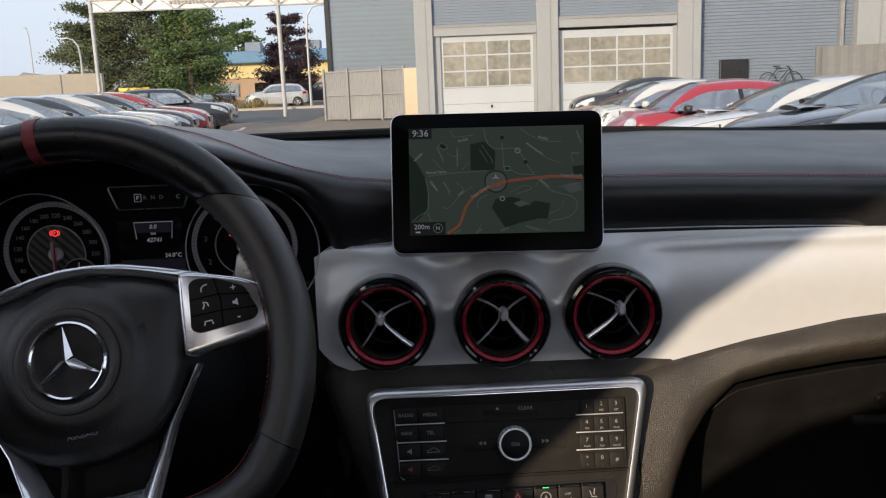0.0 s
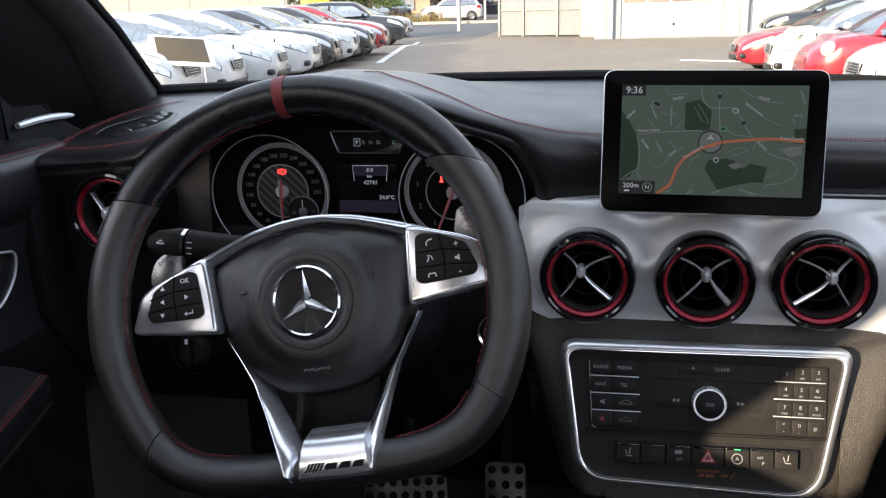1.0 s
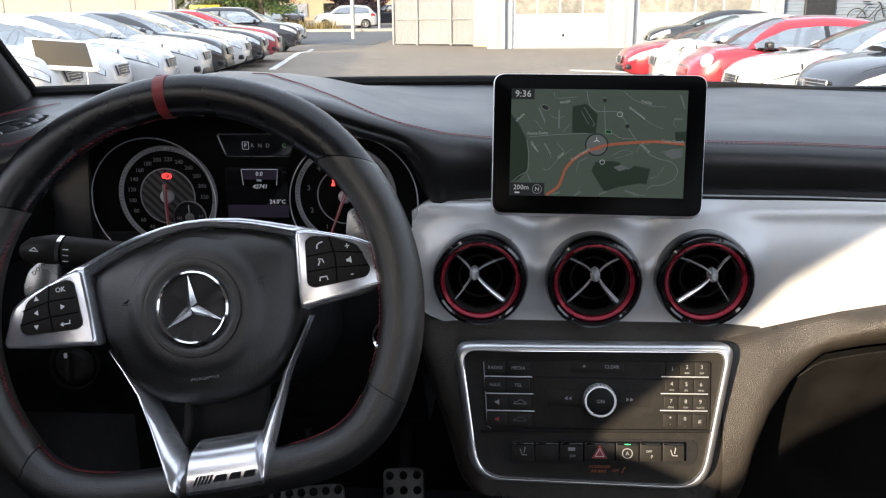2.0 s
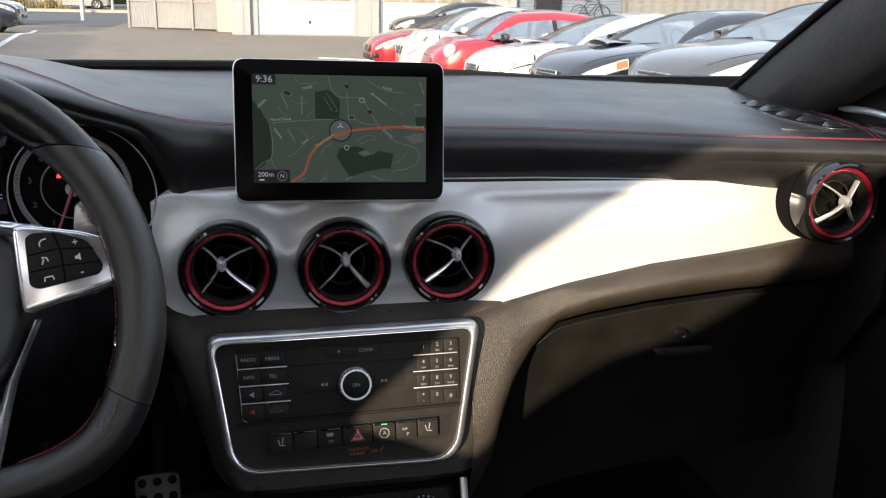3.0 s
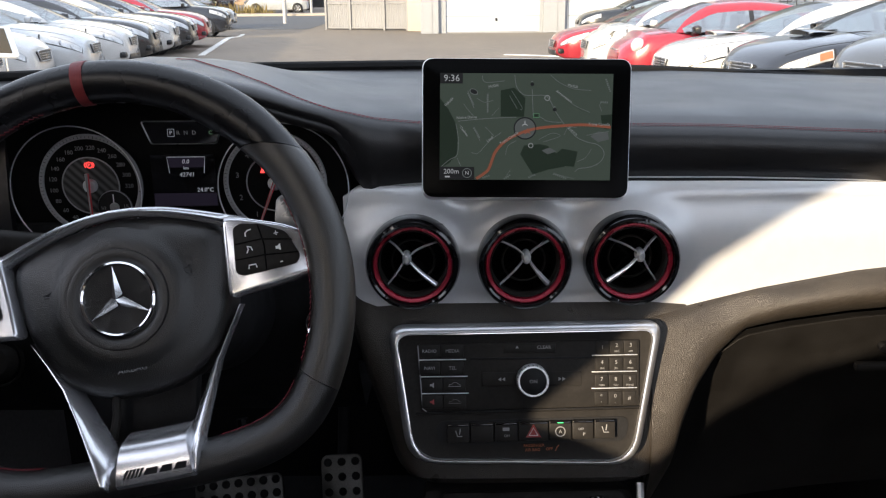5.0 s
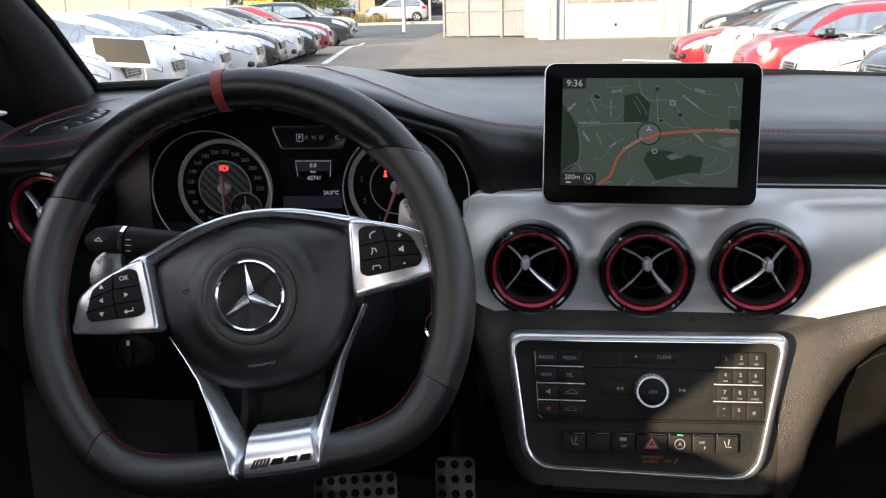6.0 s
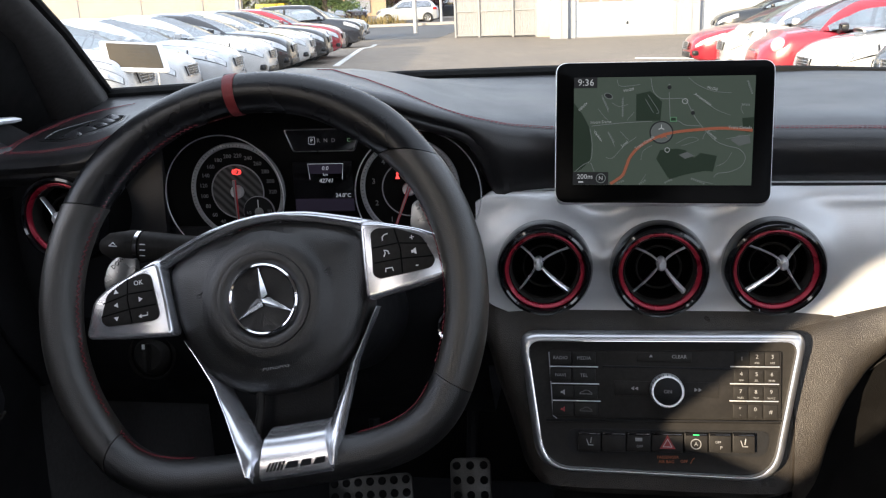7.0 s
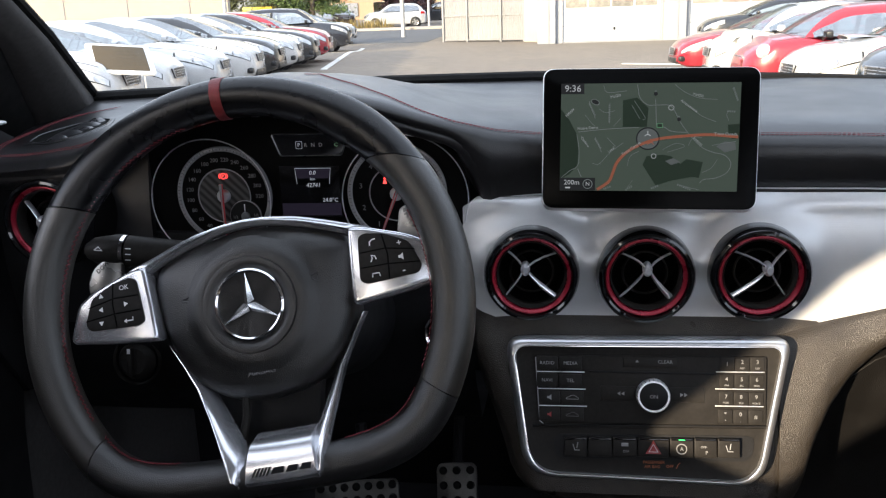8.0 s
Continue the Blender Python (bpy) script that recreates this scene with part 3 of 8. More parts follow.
# leaf-shaped defroster slots in the pad's two ends
for plan, spine in (([(0.556, 1.060), (0.590, 1.058), (0.606, 0.990), (0.609, 0.920), (0.600, 0.868), (0.566, 0.866), (0.545, 0.910), (0.545, 0.980)], ((0.575, 1.035), (0.585, 0.885))),
                    ([(-0.724, 0.923), (-0.744, 0.985), (-0.724, 1.045), (-0.682, 1.050), (-0.655, 0.985), (-0.648, 0.930), (-0.672, 0.908)], ((-0.700, 1.030), (-0.690, 0.925)))):
    slot = rounded(plan, 0.018, 5)
    gx, gy = sum(p[0] for p in slot) / len(slot), sum(p[1] for p in slot) / len(slot)
    grow = lambda p, k: (gx + (p[0] - gx) * k, gy + (p[1] - gy) * k)
    on = lambda p, up: pad_at(*p) + Vector((0, 0, up))
    vent = thing("defroster_vent", Matrix.Translation(pad_at(gx, gy)), "leaf-shaped black defroster slot with curved vanes in the dashboard", "air vent", "defroster vents")
    bm = bmesh.new()
    loft(bm, [[on(grow(p, 1.16), -0.001), on(grow(p, 1.14), 0.0006), on(grow(p, 1.06), 0.0012), on(grow(p, 1.0), 0.0006)] for p in slot + slot[:1]])
    part("surround", bm, M_PAD, vent, "", True, 50)
    part("edge", tube(bmesh.new(), [on(p, 0.0012) for p in slot], 0.0009, 6, True), M_VANE, vent, "thin satin edge", True, 60)
    # black sheet laid on the pad stands in for shade inside the slot
    bm = bmesh.new()
    loft(bm, [[on(grow(p, k), 0.0009) for k in (0.99, 0.66, 0.33, 0.02)] for p in slot + slot[:1]])
    part("well", bm, M_VOID, vent, "", True, 50)
    (xa, ya), (xb, yb) = spine
    for k in range(5):
        cx, cy = xa + (xb - xa) * k / 4, ya + (yb - ya) * k / 4
        wide = (0.017, 0.022, 0.024, 0.021, 0.013)[k]
        rows = []
        for i in range(7):
            u = -1 + i / 3
            base = on((cx + wide * u, cy - 0.004 * u * u), 0.0008)
            rows.append([base, base + Vector((0, 0.006, 0.0045 * (1 - u * u) + 0.0004)), base + Vector((0, 0.013, 0.0060 * (1 - u * u) + 0.0006))])
        part("vane", sheet(rows, 0.0012, (0, 0.2, -1)), M_VANE, vent, "curved grey vane", True, 60)
    if xa > 0:
        part("tab", sheet([[on((0.505 + 0.055 * i / 6, 0.874 - 0.012 * i / 6 + dy * (1 - (i / 3 - 1) ** 4)), 0.0009) for dy in (-0.006, 0.0, 0.006)] for i in range(7)], 0.0008, (0, 0, -1)), M_VANE, vent, "small satin tab", True, 60)

# ---- round vents ----
def round_vent(m, spin, aim=(0.0, 0.0), group="round air vents", deep=0.0):
    v = thing("air_vent", m, "round gloss black air vent with a red ring and silver cross", "air vent", group)
    part("housing", a_lathe([(0.0495, -0.030 - deep), (0.0495, -0.004), (0.0485, 0.006), (0.0465, 0.010), (0.0440, 0.011), (0.0420, 0.0095), (0.0411, 0.006), (0.0406, 0.003), (0.036, -0.003), (0.0345, -0.006)], 56), M_GLOSS, v, "gloss black housing")
    part("duct", a_lathe([(0.0366, -0.004), (0.034, -0.045), (0.0, -0.047)], 40), M_VOID, v, "black duct")
    part("red_ring", a_lathe([(0.0409, 0.0050), (0.0404, 0.0074), (0.0396, 0.0076), (0.0372, 0.0058), (0.0364, 0.0044), (0.0360, 0.000), (0.0400, -0.001), (0.0409, 0.0050)], 56), M_RED, v, "anodised red ring")
    part("inner_ring", a_lathe([(0.0360, 0.003), (0.0352, 0.0042), (0.0345, 0.003), (0.0340, -0.012), (0.0360, -0.012), (0.0360, 0.003)], 56), M_SATIN, v)
    part("duct_ring", a_lathe([(0.021, -0.012), (0.0222, -0.010), (0.0235, -0.012), (0.0222, -0.014), (0.021, -0.012)], 40), M_SATIN, v)
    for k in range(2):
        part("blade", a_box((0, 0, -0.016), (0.066, 0.0016, 0.016), 0.0004, pose(0, 0, -0.006, 0, 0, 45 + 90 * k + spin)), M_VOID, v)
    hub = Vector((*aim, 0.004))
    for a, wide in ((43, 0), (137, 0), (223, 0), (317, 1)) if aim[0] < 0.006 else ((43, 0), (137, 0), (223, 1), (317, 0)):
        q = radians(a + spin)
        end = Vector((math.cos(q), math.sin(q), 0)) * 0.0345 + Vector((0, 0, 0.000))
        sx, sy = math.copysign(1, math.cos(q)), math.copysign(1, math.sin(q))
        p0, p1 = hub + Vector((sx * 0.0024, sy * 0.0005, 0)), hub + Vector((sx * 0.0045, sy * 0.0090, 0))
        path = [p0 * (1 - t) ** 2 + p1 * 2 * t * (1 - t) + end * t * t for t in [i / 9 for i in range(10)]]
        rows = []
        for i, p in enumerate(path):
            tg = (path[min(9, i + 1)] - path[max(0, i - 1)]).normalized()
            sd = Vector((-tg.y, tg.x, 0)).normalized()
            w = 0.0014 + (0.0018 * wide) * (i / 9)
            rows.append([tuple(p + sd * w * u + Vector((0, 0, -0.0030 * u * u))) for u in (-1, -0.5, 0, 0.5, 1)] + [tuple(p + Vector((0, 0, -0.009)))])
        bm = bmesh.new()
        loft(bm, rows, True, True)
        part("arm", bm, M_ARM, v, "silver arm", False, 50)
    part("hub", a_lathe([(0.0, 0.0042), (0.0030, 0.0040), (0.0048, 0.0015), (0.0056, -0.002), (0.0056, -0.010)], 24, pose(aim[0], aim[1], 0.004) @ Matrix.Diagonal((0.85, 1.25, 1, 1))), M_SILVER, v, "silver hub")
    return v


for (vx, vz), spin, aim in zip(VENTS, (-2, 0, 2), ((-0.006, 0.006), (0.0015, 0.007), (0.008, 0.005))):
    round_vent(facing(vx, 0.839, vz, 0) @ Matrix.Scale(1.015, 4), spin, aim)
v4 = round_vent(facing(0.546, 0.812, 0.905, 0, 0) @ Matrix.Scale(0.985, 4), 0, (0.010, 0.0), deep=0.012)
part("cone", a_lathe([(0.0530, -0.040), (0.0528, -0.030), (0.0520, -0.022), (0.0506, -0.019), (0.0499, -0.021), (0.0497, -0.040)], 48), M_VOID, v4, "matt black collar")
v5 = round_vent(facing(-0.640, 0.815, 0.910, 0, 0), 2, (-0.008, 0.0), deep=0.03)
part("cone", a_lathe([(0.0560, -0.052), (0.0545, -0.030), (0.052, -0.012), (0.0497, -0.004), (0.0497, -0.052)], 48), M_VOID, v5, "black collar")

# ---- the tablet display ----
scr = thing("display", facing(-0.006, 0.832, 0.988, 21, -0.9) @ Matrix.Scale(0.962, 4), "free-standing display with black bezel showing a dark street map", "screen")
W2, HT, HB = 0.1085, 0.0735, -0.0735
out = rounded([(-W2, HB + 0.000), (W2 - 0.006, HB), (W2, HT), (-W2 - 0.001, HT)], 0.012, 6)
part("rim", a_prism(out, -0.012, 0.0, 0.0022), M_SILVER, scr, "satin silver rim")
inn = [(x * 0.990, y * 0.985) for x, y in out]
part("bezel", a_prism(inn, -0.002, 0.0016, 0.0012), M_BEZEL, scr, "smooth black bezel")
part("back_shell", a_prism([(x * 0.93, y * 0.9) for x, y in out], -0.026, -0.011, 0.004, pose(0, 0, 0)), M_DARK, scr)
part("foot", a_box((0, -0.047, -0.034), (0.10, 0.04, 0.034), 0.006), M_VOID, scr)
AX0, AX1, AY0, AY1 = -0.0905, 0.0885, -0.0545, 0.0565
panel = part("map_panel", a_prism([(AX0, AY0), (AX1 - 0.005, AY0), (AX1, AY1), (AX0, AY1)], 0.0005, 0.0020), M_MAP, scr, "dark green lit map")


def flat(poly, mat, name, z=0.0022, parent=None):
    bm = bmesh.new()
    prism(bm, poly, z - 0.0004, z)
    return part(name, bm, mat, parent or panel, "", False, 0)


def ribbon(pts, w):
    L, R = [], []
    for i, p in enumerate(pts):
        a, b = Vector(pts[max(0, i - 1)]), Vector(pts[min(len(pts) - 1, i + 1)])
        n = (b - a).normalized()
        L.append((p[0] - n.y * w / 2, p[1] + n.x * w / 2))
        R.append((p[0] + n.y * w / 2, p[1] - n.x * w / 2))
    return L + R[::-1]


def smooth_line(pts, k=6):
    """Catmull-Rom through the points."""
    P = [Vector(pts[0])] + [Vector(p) for p in pts] + [Vector(pts[-1])]
    out = []
    for i in range(1, len(P) - 2):
        for j in range(k):
            t = j / k
            out.append(tuple(0.5 * ((2 * P[i]) + (P[i + 1] - P[i - 1]) * t + (2 * P[i - 1] - 5 * P[i] + 4 * P[i + 1] - P[i + 2]) * t * t + (3 * P[i] - P[i - 1] - 3 * P[i + 1] + P[i + 2]) * t ** 3)))
    return out + [tuple(P[-1])]


def mm(*pts):
    return [(x * 0.001, y * 0.001) for x, y in pts]


flat(mm((-28, 38.5), (-14, 41.5), (-2.5, 30.5), (-4, 11), (-28, 11)), M_MAPDARK, "map_park")
flat(mm((-8, -28), (-4, -19), (12, -17.5), (20, -19), (29, -27), (35, -22), (51, -25), (47, -41), (40, -40), (20, -44), (5, -49)), M_MAPDARK, "map_park")
flat(mm((-90.5, 30), (-82, 19), (-74, 3.5), (-72, -13), (-73, -29), (-81, -38), (-90.5, -43)), M_MAPDARK, "map_lake")
flat(mm((75, 13), (86.5, 14), (85.5, -1), (79, -1.5), (76, 3)), M_MAPDARK, "map_park")
flat(mm((64, -9), (72, -4), (82, -5), (83, -12), (72, -15)), M_MAPMARK, "map_park", 0.0023)
flat(mm((14, -24), (22, -21), (29, -25), (20, -28)), M_MAPMARK, "map_park", 0.0024)
flat(ribbon(smooth_line(mm((-53, -53.5), (-46, -49), (-40.5, -44), (-37, -35), (-33.5, -26), (-25, -16), (-12, -8), (7, -1.5), (35, 1.7), (59, 2.8), (85, 0.5))), 0.0028), M_MAPROAD, "map_highway", 0.0026)
ROADS = [mm((-72, 6), (-42, 9), (-12, 10.5)), mm((4.5, 40), (5, 26), (5.5, 12.5)), mm((-13.5, 55), (-11, 41.5), (-3.5, 34), (7, 33.5), (20, 32), (29.5, 15), (39, 1.5), (50, -10), (61, -15), (72, -18), (78, -26), (74, -35.5), (63, -41), (52, -42.5), (48, -46)),
         mm((7, 12.5), (13.5, 10.5), (21, 6.3), (35, 5.4)), mm((-74, 3.5), (-71.5, -12.5), (-72.6, -28.7), (-81, -34.5), (-90, -42.5)), mm((-72.6, -32), (-69, -40.5))]
LANES = [mm((-47, 54), (-43.5, 47), (-24, 48.5)), mm((-41, 36), (-41.5, 15)), mm((-62, 38), (-55.5, 20)), mm((-57.5, -26.5), (-51, -27), (-40, -15), (-27.5, -5.5)), mm((-43.5, 0), (-35, -9)), mm((-55.5, 0), (-49, -15)),
         mm((-69.5, 2), (-62, -10)), mm((-23, -29), (-20.5, -19.5), (-12, -14)), mm((37, -8), (41.5, 0), (50, 0)), mm((-16.5, 38), (-6, 21), (-8, 18.5)), mm((-19, 33.5), (-11, 19.5)), mm((23.5, 55), (33, 47), (48, 40.5), (65, 39))]
TRACKS = [mm((76, 17.5), (74, 24), (78, 27.5)), mm((11.5, -12.5), (24.5, -6), (33, -9), (16, -15)), mm((50, -35.5), (59, -31), (65, -22)), mm((64, 16), (50, 22), (40, 30)), mm((-30, 20), (-37, 12)), mm((-52, 30), (-45, 26), (-36, 28)), mm((28, -48), (38, -51), (47, -53)), mm((-18, -44), (-24, -53)), mm((60, -8), (70, -6), (83, -4)), mm((-66, 24), (-60, 16), (-56, 12))]
for lines, w in ((ROADS, 0.00060), (LANES, 0.00045), (TRACKS, 0.00036)):
    for s in lines:
        flat(ribbon(smooth_line(s, 5), w), M_MAPLINE, "map_street", 0.0025)
flat([(-0.0557 + 0.0044 * math.cos(q), 0.037 + 0.0031 * math.sin(q) - 0.0012 * math.cos(q)) for q in [math.tau * i / 16 for i in range(16)]], M_MAPLINE, "map_pond", 0.0024)
flat([(-0.0557 + 0.0036 * math.cos(q), 0.037 + 0.0024 * math.sin(q) - 0.001 * math.cos(q)) for q in [math.tau * i / 16 for i in range(16)]], M_MAPBLACK, "map_pond", 0.0026)
part("marker_ring", a_lathe([(0.0104, 0.0024), (0.0112, 0.0028), (0.0118, 0.0024), (0.0104, 0.0024)], 32, pose(-0.003, -0.001, 0)), M_MAPBLACK, panel)
flat(arc(-0.003, -0.001, 0.0104, 0, 350, 24), M_MAPMARK, "marker_disc", 0.00235)
flat([(-0.0005, -0.001), (0.0030, -0.0075), (0.0004, -0.0055), (-0.0040, -0.0075)], M_MAPROAD, "marker_arrow", 0.0028)
for a in (90, 210, 330):
    flat(ribbon([(-0.003, 0.0035), (-0.003 + 0.0032 * math.cos(radians(a)), 0.0035 + 0.0032 * math.sin(radians(a)))], 0.0008), M_MAPTEXT, "marker_ray", 0.0027)
flat([(AX0, AY1), (AX0, 0.0455), (-0.067, 0.0455), (-0.067, AY1)], M_MAPBLACK, "clock_box", 0.0026)
flat([(AX0, AY0), (-0.055, AY0), (-0.055, -0.0415), (AX0, -0.0415)], M_MAPBLACK, "scale_box", 0.0028)
flat([(-0.085, -0.0525), (-0.080, -0.0525), (-0.080, -0.0510), (-0.085, -0.0510)], M_MAPTEXT, "scale_bar", 0.0031)
text("9:36", 0.0098, M_MAPTEXT, panel, pose(-0.0785, 0.0508, 0.0029), "clock_digits")
text("200m", 0.0070, M_MAPTEXT, panel, pose(-0.0785, -0.0465, 0.0031), "scale_digits")
text("N", 0.0055, M_MAPTEXT, panel, pose(-0.0625, -0.048, 0.0031), "compass")
part("compass_ring", a_lathe([(0.0042, 0.0029), (0.0046, 0.0032), (0.0050, 0.0029), (0.0042, 0.0029)], 20, pose(-0.0625, -0.048, 0)), M_MAPLINE, panel)
for word, x, y, a, sz in (("Trans Canada", 73.0, 3.3, -1, 4.0), ("Trans Canada", -19.5, -11.5, 34, 4.0), ("Notre Dame", -63, 9.8, 3, 4.0), ("McGill", -35.5, 42.8, 12, 4.0), ("McGill", 46.4, 43.2, -14, 4.0),
                          ("Laval", -39.2, -12.6, 38, 3.8), ("Summit", 46, -4, -45, 3.8), ("Hillside", -81.2, 26, 47, 3.8), ("Arrowstone", 37.3, 32.3, -37, 4.0), ("Caribou", -65.7, -4.5, -52, 3.6)):
    text(word, sz * 0.001, M_MAPNAME, panel, pose(x * 0.001, y * 0.001, 0.0030, 0, 0, a), "street_name")
# names too small to read
for x, y, a, l in ((-58.6, 28.9, -65, 15), (-41.4, 25.4, 90, 19), (-52.1, -6.8, -60, 14), (79.3, 26.6, -5, 9), (83, 43.8, -72, 15), (33, -50.6, -22, 15), (5, -50, 25, 10), (-42.4, -51.3, 20, 9), (-20.9, -51.3, 35, 9)):
    u = Vector((math.cos(radians(a)), math.sin(radians(a))))
    for k in range(int(l / 2.1)):
        c = Vector((x, y)) + u * (2.1 * k - l / 2)
        flat(ribbon([tuple(0.001 * c), tuple(0.001 * (c + u * 1.3))], 0.0017), M_MAPLINE, "name_bar", 0.0026)
for x, y in ((4.6, 45.0), (27.6, 18.5)):
    flat(arc(x * 0.001, y * 0.001, 0.0021, 0, 330, 10), M_MAPBLACK, "map_symbol", 0.0028)
    flat([(0.001 * (x + u), 0.001 * (y + v)) for u, v in ((-0.8, 3.4), (-0.8, 2.4), (0.8, 2.4), (0.8, 3.4))], M_MAPLINE, "map_symbol", 0.0028)
part("map_symbol", a_lathe([(0.0022, 0.0024), (0.0026, 0.0028), (0.0030, 0.0024), (0.0022, 0.0024)], 16, pose(0.0200, 0.0307, 0)), M_MAPNAME, panel)
part("map_symbol", a_lathe([(0.0019, 0.0024), (0.0023, 0.0028), (0.0027, 0.0024), (0.0019, 0.0024)], 16, pose(0.0028, -0.0190, 0)), M_MAPNAME, panel)
flat(mm((5.6, 10.0), (11.8, 10.0), (11.8, 14.6), (5.6, 14.6)), M_MAPSHIELD, "route_shield", 0.0026)
flat(mm((6.3, 10.7), (11.1, 10.7), (11.1, 13.9), (6.3, 13.9)), M_MAPDARK, "route_shield", 0.0028)

# ---- centre control panel ----
RP = facing(0.0, 0.806, 0.733, 16)
radio = thing("control_panel", RP, "black audio control panel with keypad, knob and silver surround", "control panel")
outer = rounded([(-0.130, -0.0915), (0.110, -0.0955), (0.1385, 0.0560), (-0.151, 0.0530)], [0.030, 0.030, 0.018, 0.020], 8)
inner = rounded([(-0.1218, -0.0862), (0.1022, -0.0900), (0.1280, 0.0464), (-0.1405, 0.0434)], [0.028, 0.028, 0.014, 0.016], 8)
bm = bmesh.new()
rows = []
for (ox, oy), (ix, iy) in zip(outer + outer[:1], inner + inner[:1]):
    mix = lambda k: (ox + (ix - ox) * k, oy + (iy - oy) * k)
    rows.append([(ox, oy, -0.012), (*mix(0.03), -0.001), (*mix(0.22), 0.0036), (*mix(0.5), 0.0060), (*mix(0.82), 0.0068), (*mix(0.97), 0.0062), (ix, iy, -0.004)])
loft(bm, rows)
sr = part("surround", bm, M_SATINMETAL, radio, "satin silver surround", False, 60)
part("bright_edge", tube(bmesh.new(), [(x * 1.004, y * 1.004, 0.0062) for x, y in inner], 0.0005, 6, True), M_CHROME, sr, "thin bright edge")
part("fascia", a_prism([(x * 1.01, y * 1.01) for x, y in inner], -0.010, -0.001), M_SATIN, radio, "satin black fascia")
UNIT = rounded([(-0.1135, -0.0365), (0.1115, -0.0325), (0.1125, 0.0365), (-0.1185, 0.0335)], 0.003, 3)
part("audio_unit", a_prism(UNIT, -0.002, 0.0022, 0.0008), M_SATIN, radio)
part("left_edge", a_tube([(-0.1185, 0.032, 0.0022), (-0.1140, -0.034, 0.0024), (-0.110, -0.0370, 0.0024)], 0.0006, 6), M_DIALRING, radio)
part("divider", a_box((0.0, -0.0362, 0.0), (0.244, 0.0016, 0.003), 0.0004, pose(0, 0, 0, 0, 0, 1.2)), M_DARK, radio)
part("divider_edge", a_box((0.0, -0.0385, 0.0), (0.244, 0.0007, 0.0022), 0.0002, pose(0, 0, 0, 0, 0, 1.2)), M_SATIN, radio)
part("disc_slot", a_box((0.0, 0.0180, 0.0016), (0.128, 0.0022, 0.0022), 0.0005), M_DARK, radio)
part("slot_flap", a_box((-0.002, 0.0285, 0.0022), (0.054, 0.0100, 0.0014), 0.0006), M_SATIN, radio)


def key(x, y, w, h, label, size, mat=None, sub="", z=0.0020):
    k = part("key", a_box((x, y, z), (w, h, 0.0026), 0.0007), M_SATIN, radio)
    if label:
        text(label, size, mat or M_GREYPRINT, k, pose(x, y + (0.0022 if sub else 0), z + 0.0014))
    if sub:
        text(sub, 0.0026, M_DIMPRINT if sub.isdigit() else M_GREYPRINT, k, pose(x, y - 0.0040, z + 0.0014))
    return k


for r, row in enumerate(((("1", ""), ("2", "ABC"), ("3", "DEF")), (("4", "GHI"), ("5", "JKL"), ("6", "MNO")), (("7", "PQRS"), ("8", "TUV"), ("9", "WXYZ")), (("*", "+"), ("0", "_"), ("#", "")))):
    for c, (a, b) in enumerate(row):
        key(0.0740 + 0.0147 * c - 0.0006 * r, 0.0285 - 0.0176 * r, 0.0138, 0.0142, a, 0.0056, None, b)
for k in range(3):
    part("silver_bar", a_box((0.0868 - 0.0006 * k, 0.0197 - 0.0172 * k, 0.0030), (0.0475, 0.0011, 0.0016), 0.0004, pose(0, 0, 0, 0, 0, 0.6)), M_SILVER, radio, "thin silver bar")
    part("silver_bar", a_box((-0.0925 + 0.0012 * k, 0.0177 - 0.0176 * k, 0.0028), (0.0490, 0.0011, 0.0016), 0.0004, pose(0, 0, 0, 0, 0, 0.3)), M_SILVER, radio, "thin silver bar")
for a, b, y in (("RADIO", "MEDIA", 0.0262), ("NAVI", "TEL", 0.0084)):
    key(-0.1065, y, 0.0215, 0.0135, a, 0.0049)
    key(-0.0825, y, 0.0235, 0.0135, b, 0.0049)
for y, mat in ((-0.0092, M_GREYPRINT), (-0.0268, M_BRICKRED)):
    k = key(-0.1040, y, 0.0215, 0.0135, "", 0.005)
    part("symbol", a_prism([(-0.1062, y - 0.001), (-0.1045, y - 0.001), (-0.1020, y - 0.003), (-0.1020, y + 0.003), (-0.1045, y + 0.001), (-0.1062, y + 0.001)], 0.0030, 0.0036), mat, k, "", False, 0)
    k = key(-0.0805, y, 0.0235, 0.0135, "", 0.005)
    bm = bmesh.new()
    tube(bm, [(-0.0868, y - 0.0014, 0.0035), (-0.0860, y + 0.0004, 0.0035), (-0.0835, y + 0.0008, 0.0035), (-0.0815, y + 0.0026, 0.0035), (-0.0785, y + 0.0026, 0.0035), (-0.0758, y + 0.0006, 0.0035), (-0.0742, y - 0.0002, 0.0035), (-0.0742, y - 0.0014, 0.0035), (-0.0868, y - 0.0014, 0.0035)], 0.00028, 4)
    part("symbol", bm, M_GREYPRINT if y > -0.02 else M_DIMPRINT, k, "", False, 0)
text("CLEAR", 0.0050, M_GREYPRINT, radio, pose(0.0130, 0.0292, 0.0031))
part("symbol", a_prism([(-0.0168, 0.0284), (-0.0132, 0.0284), (-0.0150, 0.0312)], 0.0028, 0.0032), M_GREYPRINT, radio, "", False, 0)
